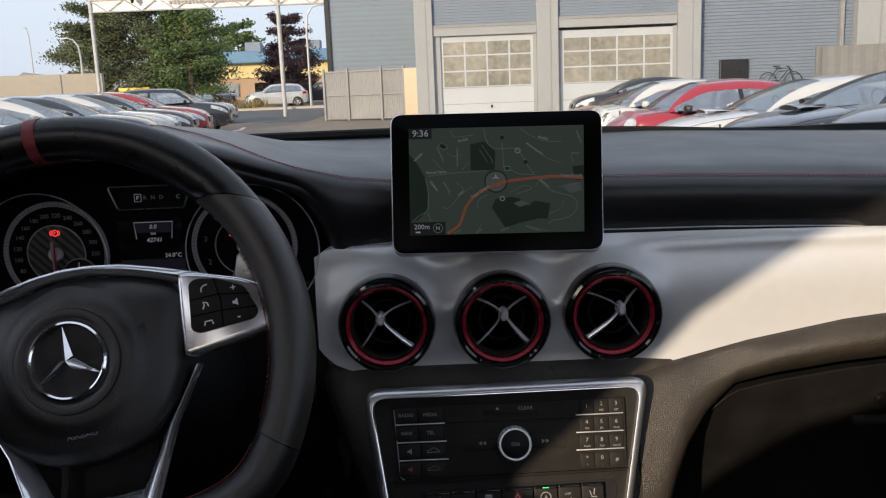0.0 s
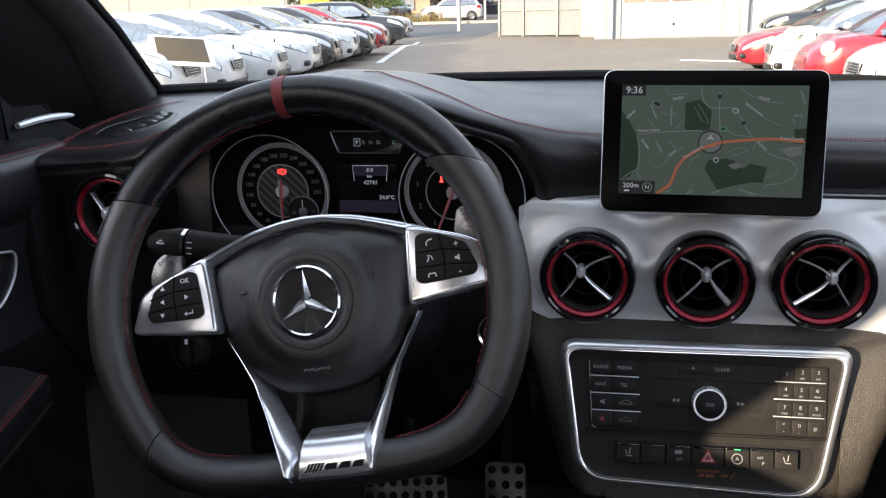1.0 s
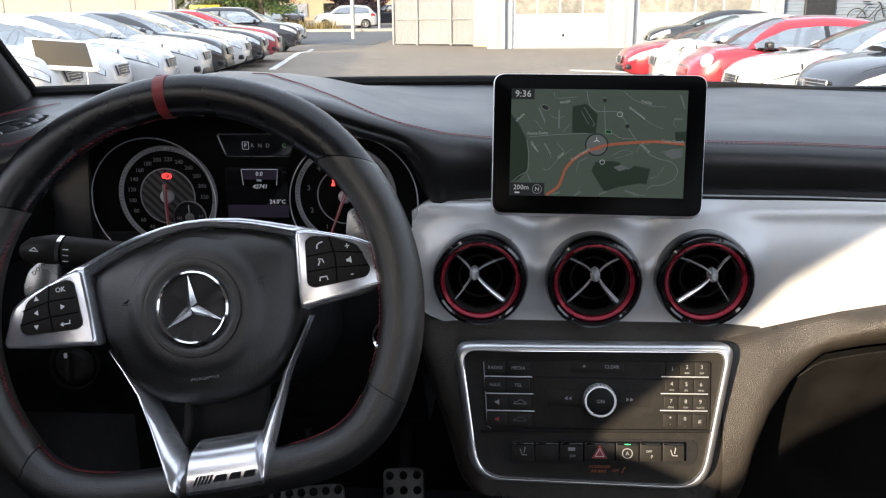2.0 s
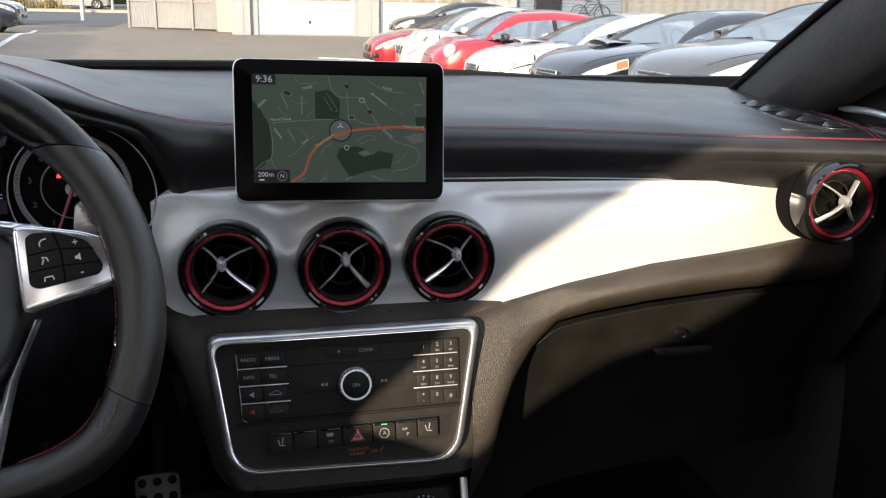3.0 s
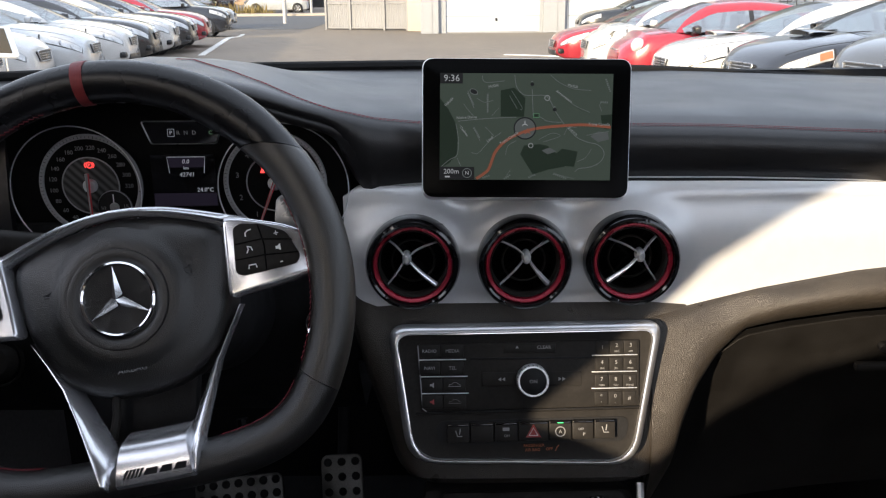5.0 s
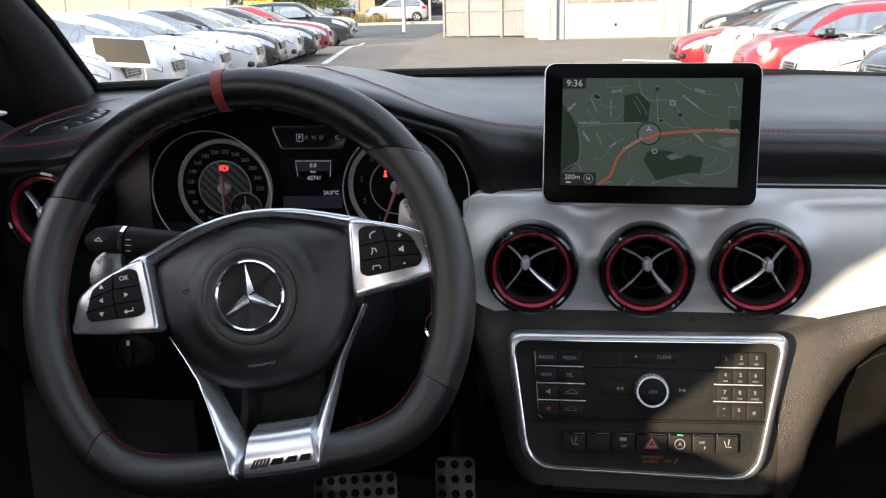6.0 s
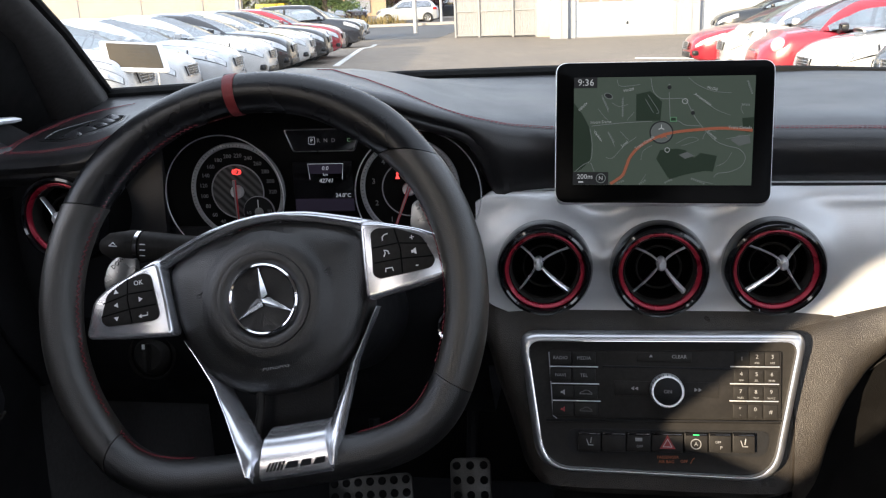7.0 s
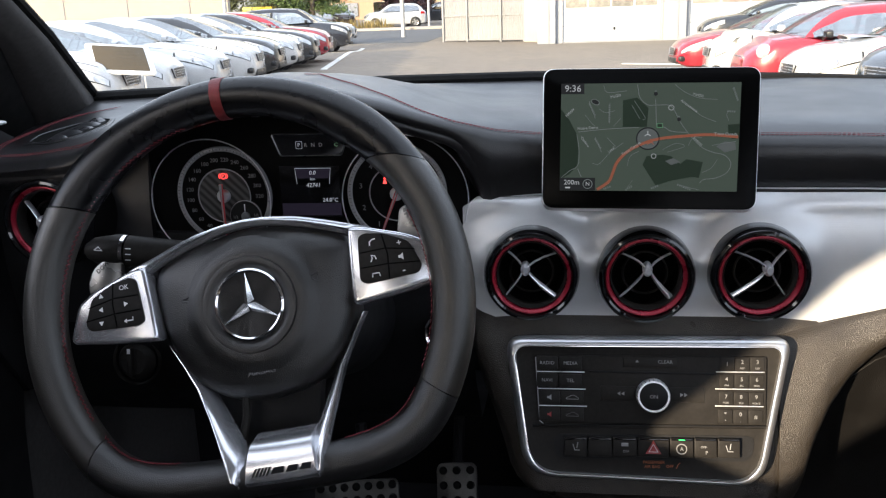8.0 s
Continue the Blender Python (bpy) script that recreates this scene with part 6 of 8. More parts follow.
gw = solid("window_2", a_prism([(0.86, 0.98), (-0.3, 0.98), (-0.35, 1.36), (0.40, 1.36), (0.74, 1.12)], 0, 0.004, 0, Matrix(((0, 0, 1, 0.685), (1, 0, 0, 0), (0, 1, 0, 0), (0, 0, 0, 1)))), M_GLASS, "clear side window of the passenger door", "window", "", "structure")
gw.visible_shadow = False
# outside mirror
mir = thing("door_mirror", pose(0.862, 0.955, 1.012, 0, 0, -10), "black outside mirror beside the door", "mirror")
bm = bmesh.new()
rows = []
for y, s in ((-0.03, 0.92), (-0.02, 0.98), (0.0, 1.0), (0.04, 0.92), (0.075, 0.7), (0.095, 0.35)):
    rows.append([(x * s, y, z * s) for x, z in rounded([(-0.125, -0.070), (0.115, -0.062), (0.12, 0.060), (-0.110, 0.066)], 0.03, 4)])
loft(bm, rows, True, True)
part("shell", bm, M_SATIN, mir, "black shell")
MIRROR = material("silvered_glass", (0.85, 0.87, 0.88), 0.02, metal=1.0, vary=0.01, rough_vary=0.01)
part("glass", a_prism(rounded([(0.006, -0.060), (0.104, -0.052), (0.108, 0.051), (-0.026, 0.057)], 0.020, 4), 0.0, 0.003, 0, Matrix(((1, 0, 0, 0), (0, 0, -1, -0.031), (0, 1, 0, 0), (0, 0, 0, 1))) @ pose(0, 0, 0, 0, -6)), MIRROR, mir, "mirror glass")
part("foot", a_tube([(-0.10, 0.02, -0.05), (-0.15, 0.0, -0.085)], 0.022, 8), M_GLOSS, mir)

# ---- tunnel, climate controls, pedals, mats ----
con = thing("centre_console", facing(0.0, 0.79, 0.55, 24), "black centre console with climate controls", "console")
part("body", a_box((0, -0.06, -0.16), (0.235, 0.22, 0.30), 0.012), M_SATIN, con)
cp = part("climate_panel", a_prism(rounded([(-0.095, -0.020), (0.100, -0.020), (0.105, 0.048), (-0.098, 0.046)], 0.012, 4), -0.008, 0.002, 0.002), M_SATIN, con)
for k in range(6):
    b = part("climate_key", a_box((-0.062 + 0.0205 * k, 0.026 + 0.0006 * k, 0.003), (0.0190, 0.015, 0.005), 0.0014), M_SATIN, cp)
    if k == 3:
        text("MODE", 0.0042, M_GREYPRINT, b, pose(-0.0005, 0.028, 0.0058))
    elif k == 1:
        part("mark", a_prism([(-0.046, 0.030), (-0.036, 0.026), (-0.046, 0.023)], 0.0050, 0.0058), M_BRICKRED, b, "", False, 0)
    elif k == 0:
        part("mark", a_prism([(-0.066, 0.024), (-0.058, 0.024), (-0.058, 0.031)], 0.0050, 0.0058), M_GREYPRINT, b, "", False, 0)
    else:
        part("mark", a_tube([(-0.066 + 0.0205 * k, 0.026, 0.0056), (-0.062 + 0.0205 * k, 0.030, 0.0056), (-0.058 + 0.0205 * k, 0.026, 0.0056)], 0.0007, 4), M_GREYPRINT, b, "", False, 0)
for cx in (0.074,):
    kb = part("temperature_knob", a_lathe([(0.0, 0.016), (0.016, 0.016), (0.0185, 0.014), (0.0195, 0.004), (0.022, 0.003), (0.0225, 0.0)], 40, pose(cx, 0.020, 0)), M_SATIN, cp)
    part("knob_ring", a_lathe([(0.0185, 0.0140), (0.0205, 0.0120), (0.0215, 0.0050), (0.0195, 0.0040), (0.0185, 0.0140)], 40, pose(cx, 0.020, 0)), M_CHROME, kb, "knurled chrome ring")
    for k in range(24):
        q = 2 * math.pi * k / 24
        part("knurl", a_box((0.0210, 0, 0.009), (0.0014, 0.0018, 0.008), 0.0004, pose(cx, 0.020, 0) @ Matrix.Rotation(q, 4, "Z")), M_SILVER, kb)
part("side_strip", a_tube([(0.122, 0.055, 0.000), (0.120, 0.0, 0.010), (0.117, -0.08, 0.03)], 0.0045, 8), M_SILVER, con, "satin silver edge strip")


def pedal(m, w, h, label, cols, rws):
    p = thing("pedal", m, label, "pedal", "foot pedals")
    part("plate", a_prism(rounded([(-w / 2, -h / 2), (w / 2, -h / 2), (w / 2, h / 2), (-w / 2, h / 2)], 0.012, 4), -0.006, 0.0, 0.002), M_PEDAL, p, "drilled steel plate")
    for i in range(cols):
        for j in range(rws):
            part("stud", a_lathe([(0.0, 0.003), (0.0045, 0.003), (0.006, 0.001), (0.0065, -0.001)], 10, pose(-w / 2 + w * (i + 0.5) / cols, -h / 2 + h * (j + 0.5) / rws, 0)), M_RUBBER, p, "black rubber stud")
    part("arm", a_tube([(0, h * 0.3, -0.01), (0, h * 0.9, -0.06), (0, h * 1.6, -0.05)], 0.009, 8), M_DARK, p)
    return p


pedal(facing(-0.385, 1.05, 0.425, 28, 6), 0.125, 0.075, "drilled steel brake pedal with black rubber studs", 7, 4)
pedal(facing(-0.240, 1.07, 0.405, 22, 3), 0.060, 0.150, "drilled steel accelerator pedal with black rubber studs", 3, 7)
for x in (-0.40, 0.38):
    solid("floor_mat", a_box((x, 0.55, 0.298), (0.46, 0.75, 0.012), 0.004), M_CARPET, "black carpet mat on the car floor", "mat", "floor mats")

# ---- outdoors: ground ----
M_ASPHALT = material("worn_asphalt", (0.215, 0.180, 0.143), 0.85, vary=0.22, scale=0.35, bump=0.6, bump_scale=60)
M_ROAD = material("grey_road", (0.10, 0.10, 0.105), 0.8, vary=0.15, scale=0.3, bump=0.5, bump_scale=60)
M_LINE = material("white_road_paint", (0.72, 0.71, 0.68), 0.7, vary=0.12, scale=3)
M_CONCRETE = material("beige_concrete", (0.42, 0.37, 0.31), 0.85, vary=0.12, scale=0.8, bump=0.3, bump_scale=40)
# facade tones are darkened and blued in place of cool shade on it
M_BLUEGREY = material("grey_blue_cladding", (0.180, 0.220, 0.274), 0.6, vary=0.08, scale=0.6)
M_PALEGREY = material("pale_grey_cladding", (0.181, 0.216, 0.275), 0.6, vary=0.08, scale=0.6)
M_STUCCO = material("pale_plaster", (0.31, 0.32, 0.335), 0.85, vary=0.08, scale=0.7, bump=0.2, bump_scale=40)
M_WHITEDOOR = material("white_door_paint", (0.44, 0.465, 0.50), 0.5, vary=0.06, scale=1.2)
M_GATE = material("weathered_grey_gate", (0.25, 0.25, 0.255), 0.7, vary=0.16, scale=1.0)
M_FENCE = material("dull_grey_fence_sheet", (0.17, 0.168, 0.17), 0.7, vary=0.18, scale=0.8)
M_TAN = material("tan_board", (0.55, 0.42, 0.30), 0.7, vary=0.1, scale=1.0)
# patchy tan stands in for what the panes reflect
M_WARMGLASS = material("reflection_tan_window", (0.25, 0.235, 0.20), 0.12, vary=0.45, scale=0.6, spec=0.6)
M_STEELPOST = material("painted_steel_post", (0.45, 0.45, 0.46), 0.5, metal=0.3, vary=0.1, scale=3)
M_SIGN = material("white_sign_sheet", (0.80, 0.79, 0.76), 0.6, vary=0.05, scale=1.0)
M_SIGNGREY = material("faded_sign_print", (0.38, 0.36, 0.35), 0.6, vary=0.1, scale=3)
M_BARK = material("brown_bark", (0.10, 0.075, 0.055), 0.9, vary=0.3, scale=6, bump=0.8, bump_scale=40)
M_PINE = material("dark_pine_needles", (0.098, 0.112, 0.052), 0.8, vary=0.5, scale=1.5, island=0.3)
M_LEAFG = material("fresh_green_leaves", (0.085, 0.125, 0.035), 0.7, vary=0.45, scale=2.0, island=0.3)
M_LEAFP = material("dark_purple_leaves", (0.040, 0.018, 0.022), 0.7, vary=0.45, scale=2.0, island=0.3)
M_BLUEROOF = material("blue_roof_sheet", (0.09, 0.20, 0.34), 0.5, vary=0.1, scale=0.5)
M_YELLOWWALL = material("yellow_wall_paint", (0.62, 0.50, 0.24), 0.8, vary=0.1, scale=0.5)
M_TANWALL = material("tan_wall_base", (0.36, 0.25, 0.17), 0.85, vary=0.1, scale=0.5)
M_TYRE = material("tyre_rubber", (0.015, 0.015, 0.015), 0.85, vary=0.3, scale=10)
M_ALLOY = material("alloy_wheel", (0.45, 0.45, 0.46), 0.3, metal=0.9, vary=0.1, scale=10)
M_CARGLASS = glass("car_window_glass", (0.74, 0.82, 0.81), 0.42)
M_SEATS = material("dark_seat_cloth", (0.05, 0.05, 0.055), 0.8, vary=0.2, scale=10)
M_HLAMP = material("headlamp_lens", (0.55, 0.56, 0.57), 0.10, metal=0.3, vary=0.3, scale=12, coat=1.0)
M_AMBER = material("amber_lens", (0.38, 0.14, 0.05), 0.2, vary=0.1, scale=10, coat=0.5)
M_TAIL = material("red_tail_lens", (0.35, 0.01, 0.01), 0.15, vary=0.1, scale=10, coat=0.5)
M_BLACKTRIM = material("black_car_trim", (0.015, 0.015, 0.016), 0.35, vary=0.2, scale=10)
M_PLATE = material("brown_plate_cover", (0.075, 0.056, 0.031), 0.7, vary=0.12, scale=20)
M_PLATELINE = material("faded_brown_print", (0.07, 0.055, 0.032), 0.7, vary=0.12, scale=20)
PAINT = {}
for nm, c in (("white", (0.54, 0.535, 0.525)), ("red", (0.29, 0.012, 0.024)), ("black", (0.012, 0.013, 0.016)), ("navy", (0.011, 0.013, 0.020)), ("silver", (0.50, 0.52, 0.54)), ("grey", (0.07, 0.073, 0.078)), ("brown", (0.06, 0.035, 0.03))):
    PAINT[nm] = material(nm + "_car_paint", c, 0.22, metal=0.3 if nm in ("silver", "grey") else 0.0, vary=0.05, scale=1.0, coat=1.0, rough_vary=0.04)


def ground_z(y, x=0.0):
    """The lot, bent to fit the camera's view: level round the car, then dipping, then rising gently; higher along the
    long row.
    """
    t = min(1, max(0, (y - 4.0) / 11.0))
    t = t * t * (3 - 2 * t)
    s = min(1, max(0, (-x - 2.5) / 3.0)) * min(1, max(0, (34 - y) / 6))
    return (-0.66 + 0.0146 * min(y, 110) + 0.20 * s * s * (3 - 2 * s)) * t


bm = bmesh.new()
loft(bm, [[(x, y, ground_z(y, x)) for x in (-900, -60, -20, -5.5, -5, -4.5, -4, -3.5, -3, -2.5, 0, 20, 60, 900)] for y in (-900, -60, 1, 4, 5.5, 6.5, 7.5, 8.5, 9.5, 10.5, 11.5, 12.5, 13.5, 15, 20, 28, 29, 30, 31, 32, 33, 34, 60, 110, 300, 1500)])
solid("ground", bm, M_ASPHALT, "pale worn asphalt of the car lot", "ground", "", "structure", 60)


def ground_strip(name, pts, mat, label, category, lift=0.006, kind="structure"):
    """A thin painted or laid patch that follows the ground."""
    bm = bmesh.new()
    lo = [bm.verts.new((x, y, ground_z(y, x) - 0.02)) for x, y in pts]
    hi = [bm.verts.new((x, y, ground_z(y, x) + lift)) for x, y in pts]
    bm.faces.new(hi)
    n = len(pts)
    for i in range(n):
        bm.faces.new((lo[i], lo[(i + 1) % n], hi[(i + 1) % n], hi[i]))
    solid(name, bm, mat, label, category, "", kind, 0)


ground_strip("road", [(-60, 40.5), (-6.0, 38.8), (-6.2, 57.0), (-60, 57.0)], M_ROAD, "smooth grey cross road", "road", 0.008)
ground_strip("pavement", [(-60, 57.0), (-3.0, 57.0), (-3.0, 59.0), (-60, 59.0)], M_CONCRETE, "pale concrete kerb and footway", "pavement", 0.14)
for a, b, w in (((-6.0, 21.3), (-8.05, 34.9), 0.16), ((1.55, 23.2), (3.2, 22.3), 0.14), ((4.15, 13.2), (5.6, 18.2), 0.14)):
    d = (Vector(b) - Vector(a)).normalized()
    n = Vector((-d.y, d.x)) * w / 2
    rows = [[(p.x, p.y, ground_z(p.y, p.x) + 0.016) for p in (Vector(a).lerp(Vector(b), k / 16) + n * s for s in (1, -1))] for k in range(17)]
    solid("road_marking", sheet(rows, 0.03, (0, 0, -1)), M_LINE, "white painted parking line", "marking", "", "structure", 0)

# ---- workshop building with roller doors ----
BY = 34.0
bz = ground_z(BY)
BX0, BX1 = -0.9, 40.0
bld = thing("workshop_building", pose(10, BY, bz), "long clad workshop with glazed roller doors", "building")


def bbox(name, x0, x1, y0, y1, z0, z1, mat, parent, label="", bevel=0.0):
    return part(name, a_box(((x0 + x1) / 2, (y0 + y1) / 2, (z0 + z1) / 2 + bz), (x1 - x0, y1 - y0, z1 - z0), bevel), mat, parent, label, True, 0)


def ribbed(name, x0, x1, y, z0, z1, mat, parent, pitch, label="", depth=0.03):
    """Cladding with real horizontal ribs."""
    bm = bmesh.new()
    rows, z = [], z0
    prof = []
    while z < z1:
        prof += [(y, z), (y, min(z1, z + pitch * 0.55)), (y + depth, min(z1, z + pitch * 0.62)), (y + depth, min(z1, z + pitch * 0.95))]
        z += pitch
    loft(bm, [[(x, py, pz + bz) for py, pz in prof] for x in (x0, x1)])
    return part(name, bm, mat, parent, label, True, 0)


D1, D2, DH = (0.0, 3.68), (4.72, 9.15), 3.30
WT = 9.0
bbox("core", BX0, BX1, BY + 0.6, BY + 20, -0.3, WT, M_PALEGREY, bld)
ribbed("cladding", -4.95, -0.95, BY + 5.6, 0.0, WT, M_BLUEGREY, bld, 0.22, "grey-blue ribbed cladding", 0.010)
bbox("annexe", -4.95, -0.95, BY + 5.66, BY + 14, -0.3, WT, M_BLUEGREY, bld)
bbox("annexe_edge", -5.10, -4.90, BY + 5.5, BY + 5.75, 0, WT, M_BLACKTRIM, bld, "black corner flashing")
for x0, x1, w in ((-0.95, -0.25, 0), (3.78, 4.62, 0), (9.25, 10.15, 0), (16.2, 17.6, 0)):
    bbox("pilaster", x0, x1, BY - 0.10, BY + 0.7, 0, WT, M_STUCCO, bld, "pale plastered pilaster", 0.02)
    bbox("pilaster_groove", x0 + (x1 - x0) * 0.62, x0 + (x1 - x0) * 0.66, BY - 0.115, BY, 0, WT, M_GATE, bld)
for x0, x1, z0 in ((-0.25, 3.78, DH + 0.30), (4.62, 9.25, DH + 0.45)):
    ribbed("cladding", x0, x1, BY + 0.05, z0, WT, M_PALEGREY, bld, 0.11, "pale ribbed cladding", 0.02)
    bbox("lintel", x0, x1, BY - 0.02, BY + 0.5, z0 - 0.35, z0, M_STUCCO, bld, "", 0.02)
    bbox("lintel_edge", x0, x1, BY - 0.05, BY + 0.05, z0 - 0.03, z0 + 0.06, M_GATE, bld)
ribbed("cladding", 10.15, 16.2, BY + 0.25, 0.0, WT, M_PALEGREY, bld, 0.13, "pale corrugated cladding", 0.035)
bbox("hatch", 10.98, 12.08, BY + 0.10, BY + 0.30, 0.95, 1.95, M_BLACKTRIM, bld, "dark square louvre panel", 0.02)
bbox("downpipe", 15.6, 15.75, BY + 0.05, BY + 0.22, 0, WT, M_GATE, bld)
ribbed("cladding", 17.6, 30, BY + 0.3, 4.3, WT, M_PALEGREY, bld, 0.13, "", 0.035)
bbox("lintel", 17.6, 30, BY + 0.1, BY + 0.5, 4.0, 4.3, M_STUCCO, bld)
bbox("sign_board", 17.9, 21.5, BY + 0.05, BY + 0.2, 2.6, 3.9, M_WHITEDOOR, bld)
bbox("dark_window", 17.9, 21.5, BY + 0.15, BY + 0.3, 1.9, 2.55, M_CARGLASS, bld)
bbox("wall_base", 17.6, 30, BY + 0.3, BY + 0.6, 0, 4.0, M_STUCCO, bld)
for (x0, x1), bay in ((D1, 4), (D2, 4)):
    dr = bbox("roller_door", x0 + 0.02, x1 - 0.02, BY + 0.16, BY + 0.24, 0, DH, M_WHITEDOOR, bld, "white sectional door with glazed rows")
    zs = [1.28, 1.90, 2.50, 3.04]
    for zi in range(3):
        for k in range(bay):
            wx0 = x0 + 0.10 + (x1 - x0 - 0.2) * k / bay + 0.035
            wx1 = x0 + 0.10 + (x1 - x0 - 0.2) * (k + 1) / bay - 0.035
            bbox("pane", wx0, wx1, BY + 0.145, BY + 0.17, zs[zi] + 0.03, zs[zi + 1] - 0.03, M_WARMGLASS, dr)
    for z in (0.62, 1.25):
        bbox("door_joint", x0 + 0.03, x1 - 0.03, BY + 0.152, BY + 0.17, z, z + 0.02, M_GATE, dr)
    bbox("door_seal", x0, x1, BY + 0.12, BY + 0.2, 0, 0.06, M_GATE, dr)
    bbox("door_lock", (x0 + x1) / 2 + 0.1, (x0 + x1) / 2 + 0.18, BY + 0.13, BY + 0.17, 0.45, 0.56, M_BLACKTRIM, dr)
for x0, x1 in ((-0.25, 0.03), (3.65, 3.78), (4.62, 4.75), (9.12, 9.25)):
    bbox("door_jamb", x0, x1, BY + 0.08, BY + 0.5, 0, DH + 0.02, M_STUCCO, bld, "pale door frame", 0.01)
lamp = part("wall_lamp", a_lathe([(0.0, 0.0), (0.16, 0.02), (0.20, 0.10), (0.12, 0.2), (0.0, 0.22)], 16, pose(1.75, BY - 0.12, 4.75 + bz)), M_BLACKTRIM, bld, "dark round wall lamp", True)

# gates between the lot and the building, set askew
gate = thing("yard_gate", pose(-5.12, 38.2, ground_z(37.2), 0, 0, -25.0) @ Matrix.Diagonal((1.10, 1, 1, 1)), "weathered grey sheet gates with steel posts", "gate")
for x0, x1 in ((0.05, 1.05), (1.15, 2.55), (2.65, 3.55)):
    bm = bmesh.new()
    loft(bm, [[(x0 + (x1 - x0) * i / 24, 0.02 * (i % 2), 0.05), (x0 + (x1 - x0) * i / 24, 0.02 * (i % 2), 2.15)] for i in range(25)])
    lf = part("leaf", bm, M_GATE, gate, "grey corrugated sheet leaf", False, 0)
    for z in (2.10, 1.1, 0.10):
        part("rail", a_box(((x0 + x1) / 2, -0.03, z), (x1 - x0, 0.05, 0.06), 0.01), M_GATE, lf)
for x in (0.0, 1.1, 2.6, 3.6):
    part("post", a_box((x, -0.04, 1.1), (0.09, 0.09, 2.3), 0.01), M_GATE, gate)
part("tan_board", a_box((4.0, -0.10, 1.05), (0.70, 0.06, 2.15), 0.01), M_TAN, gate, "tan painted board")
part("tan_post", a_box((4.42, -0.05, 1.05), (0.10, 0.5, 2.1), 0.01), M_STUCCO, gate)
fence = thing("yard_fence", pose(16, 31.0, ground_z(31)), "grey sheet fence with rough posts beside the workshop", "fence")
fz = ground_z(31.0)
bm = bmesh.new()
loft(bm, [[(13.6 + 0.2 * i, 31.0 - 0.05 * i + 0.025 * (i % 2), fz), (13.6 + 0.2 * i, 31.0 - 0.05 * i + 0.025 * (i % 2), fz + 2.25)] for i in range(60)])
part("sheets", bm, M_FENCE, fence, "weathered grey sheets", True, 0)
for x in (13.6, 14.4):
    part("post", a_box((x, 31.2, fz + 1.15), (0.30, 0.12, 2.2), 0.02), M_FENCE, fence, "", True)
bike = thing("bicycle", pose(13.3, 33.95, ground_z(33.95) + 0.95), "dark bicycle hung on the corrugated wall", "bicycle")
for x in (-0.5, 0.5):
    part("wheel", a_lathe([(0.31, 0.0), (0.33, 0.015), (0.345, 0.0), (0.33, -0.015), (0.31, 0.0)], 24, pose(x, 0, 0.1, 90)), M_TYRE, bike)
part("frame", a_tube([(-0.5, 0, 0.1), (-0.05, 0, 0.1), (0.32, 0, 0.55), (-0.15, 0, 0.55), (-0.5, 0, 0.1)], 0.022, 6), M_BLACKTRIM, bike)
part("fork", a_tube([(0.5, 0, 0.1), (0.32, 0, 0.62), (0.30, 0.2, 0.66)], 0.02, 6), M_BLACKTRIM, bike)
part("saddle", a_box((-0.18, 0, 0.66), (0.26, 0.12, 0.05), 0.02), M_BLACKTRIM, bike)

# boundary wall, gantry sign, lamps, far buildings
wallb = thing("boundary_wall", pose(-17, 30, ground_z(30)), "beige concrete boundary wall along the lot", "wall")
part("wall", a_prism([(-17.9, 46.0), (-34.0, 41.0), (-34.1, 41.3), (-17.9, 46.3)], -0.6, ground_z(47) + 2.60, 0.02), M_CONCRETE, wallb, "", True, 0)
for k in range(5):
    u = 0.12 + 0.19 * k
    part("wall_joint", a_box((-17.9 - 16.1 * u, 45.99 - 5.0 * u, 1.0), (0.05, 0.03, 3.2), 0.005), M_GATE, wallb, "", True, 0)
sign = thing("gantry_sign", pose(-11.6, 45, ground_z(45)), "white sign gantry on thin posts across the entrance", "sign")
sz = ground_z(45)
for x, r in ((-17.7, 0.10), (-8.15, 0.11), (-5.5, 0.07)):
    part("post", a_tube([(x, 45, sz), (x, 45, sz + 9)], r, 10), M_STEELPOST, sign, "", True)
part("panel", a_box((-11.6, 45.0, sz + 7.35), (12.2, 0.06, 2.6), 0.01), M_SIGN, sign, "white printed sheet", True)
bm = bmesh.new()
for z in (5.62, 6.20):
    tube(bm, [(-17.7, 44.93, sz + z), (-5.5, 44.93, sz + z)], 0.04, 6)
for i in range(14):
    tube(bm, [(-17.7 + 0.87 * i, 44.93, sz + (5.62 if i % 2 else 6.20)), (-17.7 + 0.87 * (i + 1), 44.93, sz + (6.20 if i % 2 else 5.62))], 0.028, 5)
part("truss", bm, M_STEELPOST, sign, "", True)
part("panel", a_box((-11.6, 45.02, sz + 5.92), (12.2, 0.03, 0.62), 0.005), M_SIGN, sign, "", True)
for k in range(22):
    part("print_bar", a_box((-13.6 + 0.19 * k, 44.90, sz + 5.98), (0.13, 0.012, 0.17 + 0.03 * (k % 3)), 0.002), M_SIGNGREY, sign, "", True)
for k in range(18):
    part("print_bar", a_box((-13.5 + 0.19 * k, 44.90, sz + 6.42), (0.13, 0.012, 0.16), 0.002), M_SIGNGREY, sign, "", True)
for x in (-15.4, -8.5):
    part("spot_lamp", a_lathe([(0.0, 0.0), (0.05, 0.02), (0.17, 0.36), (0.0, 0.38)], 12, pose(x, 44.6, sz + 5.95)), M_BLACKTRIM, sign, "", True)


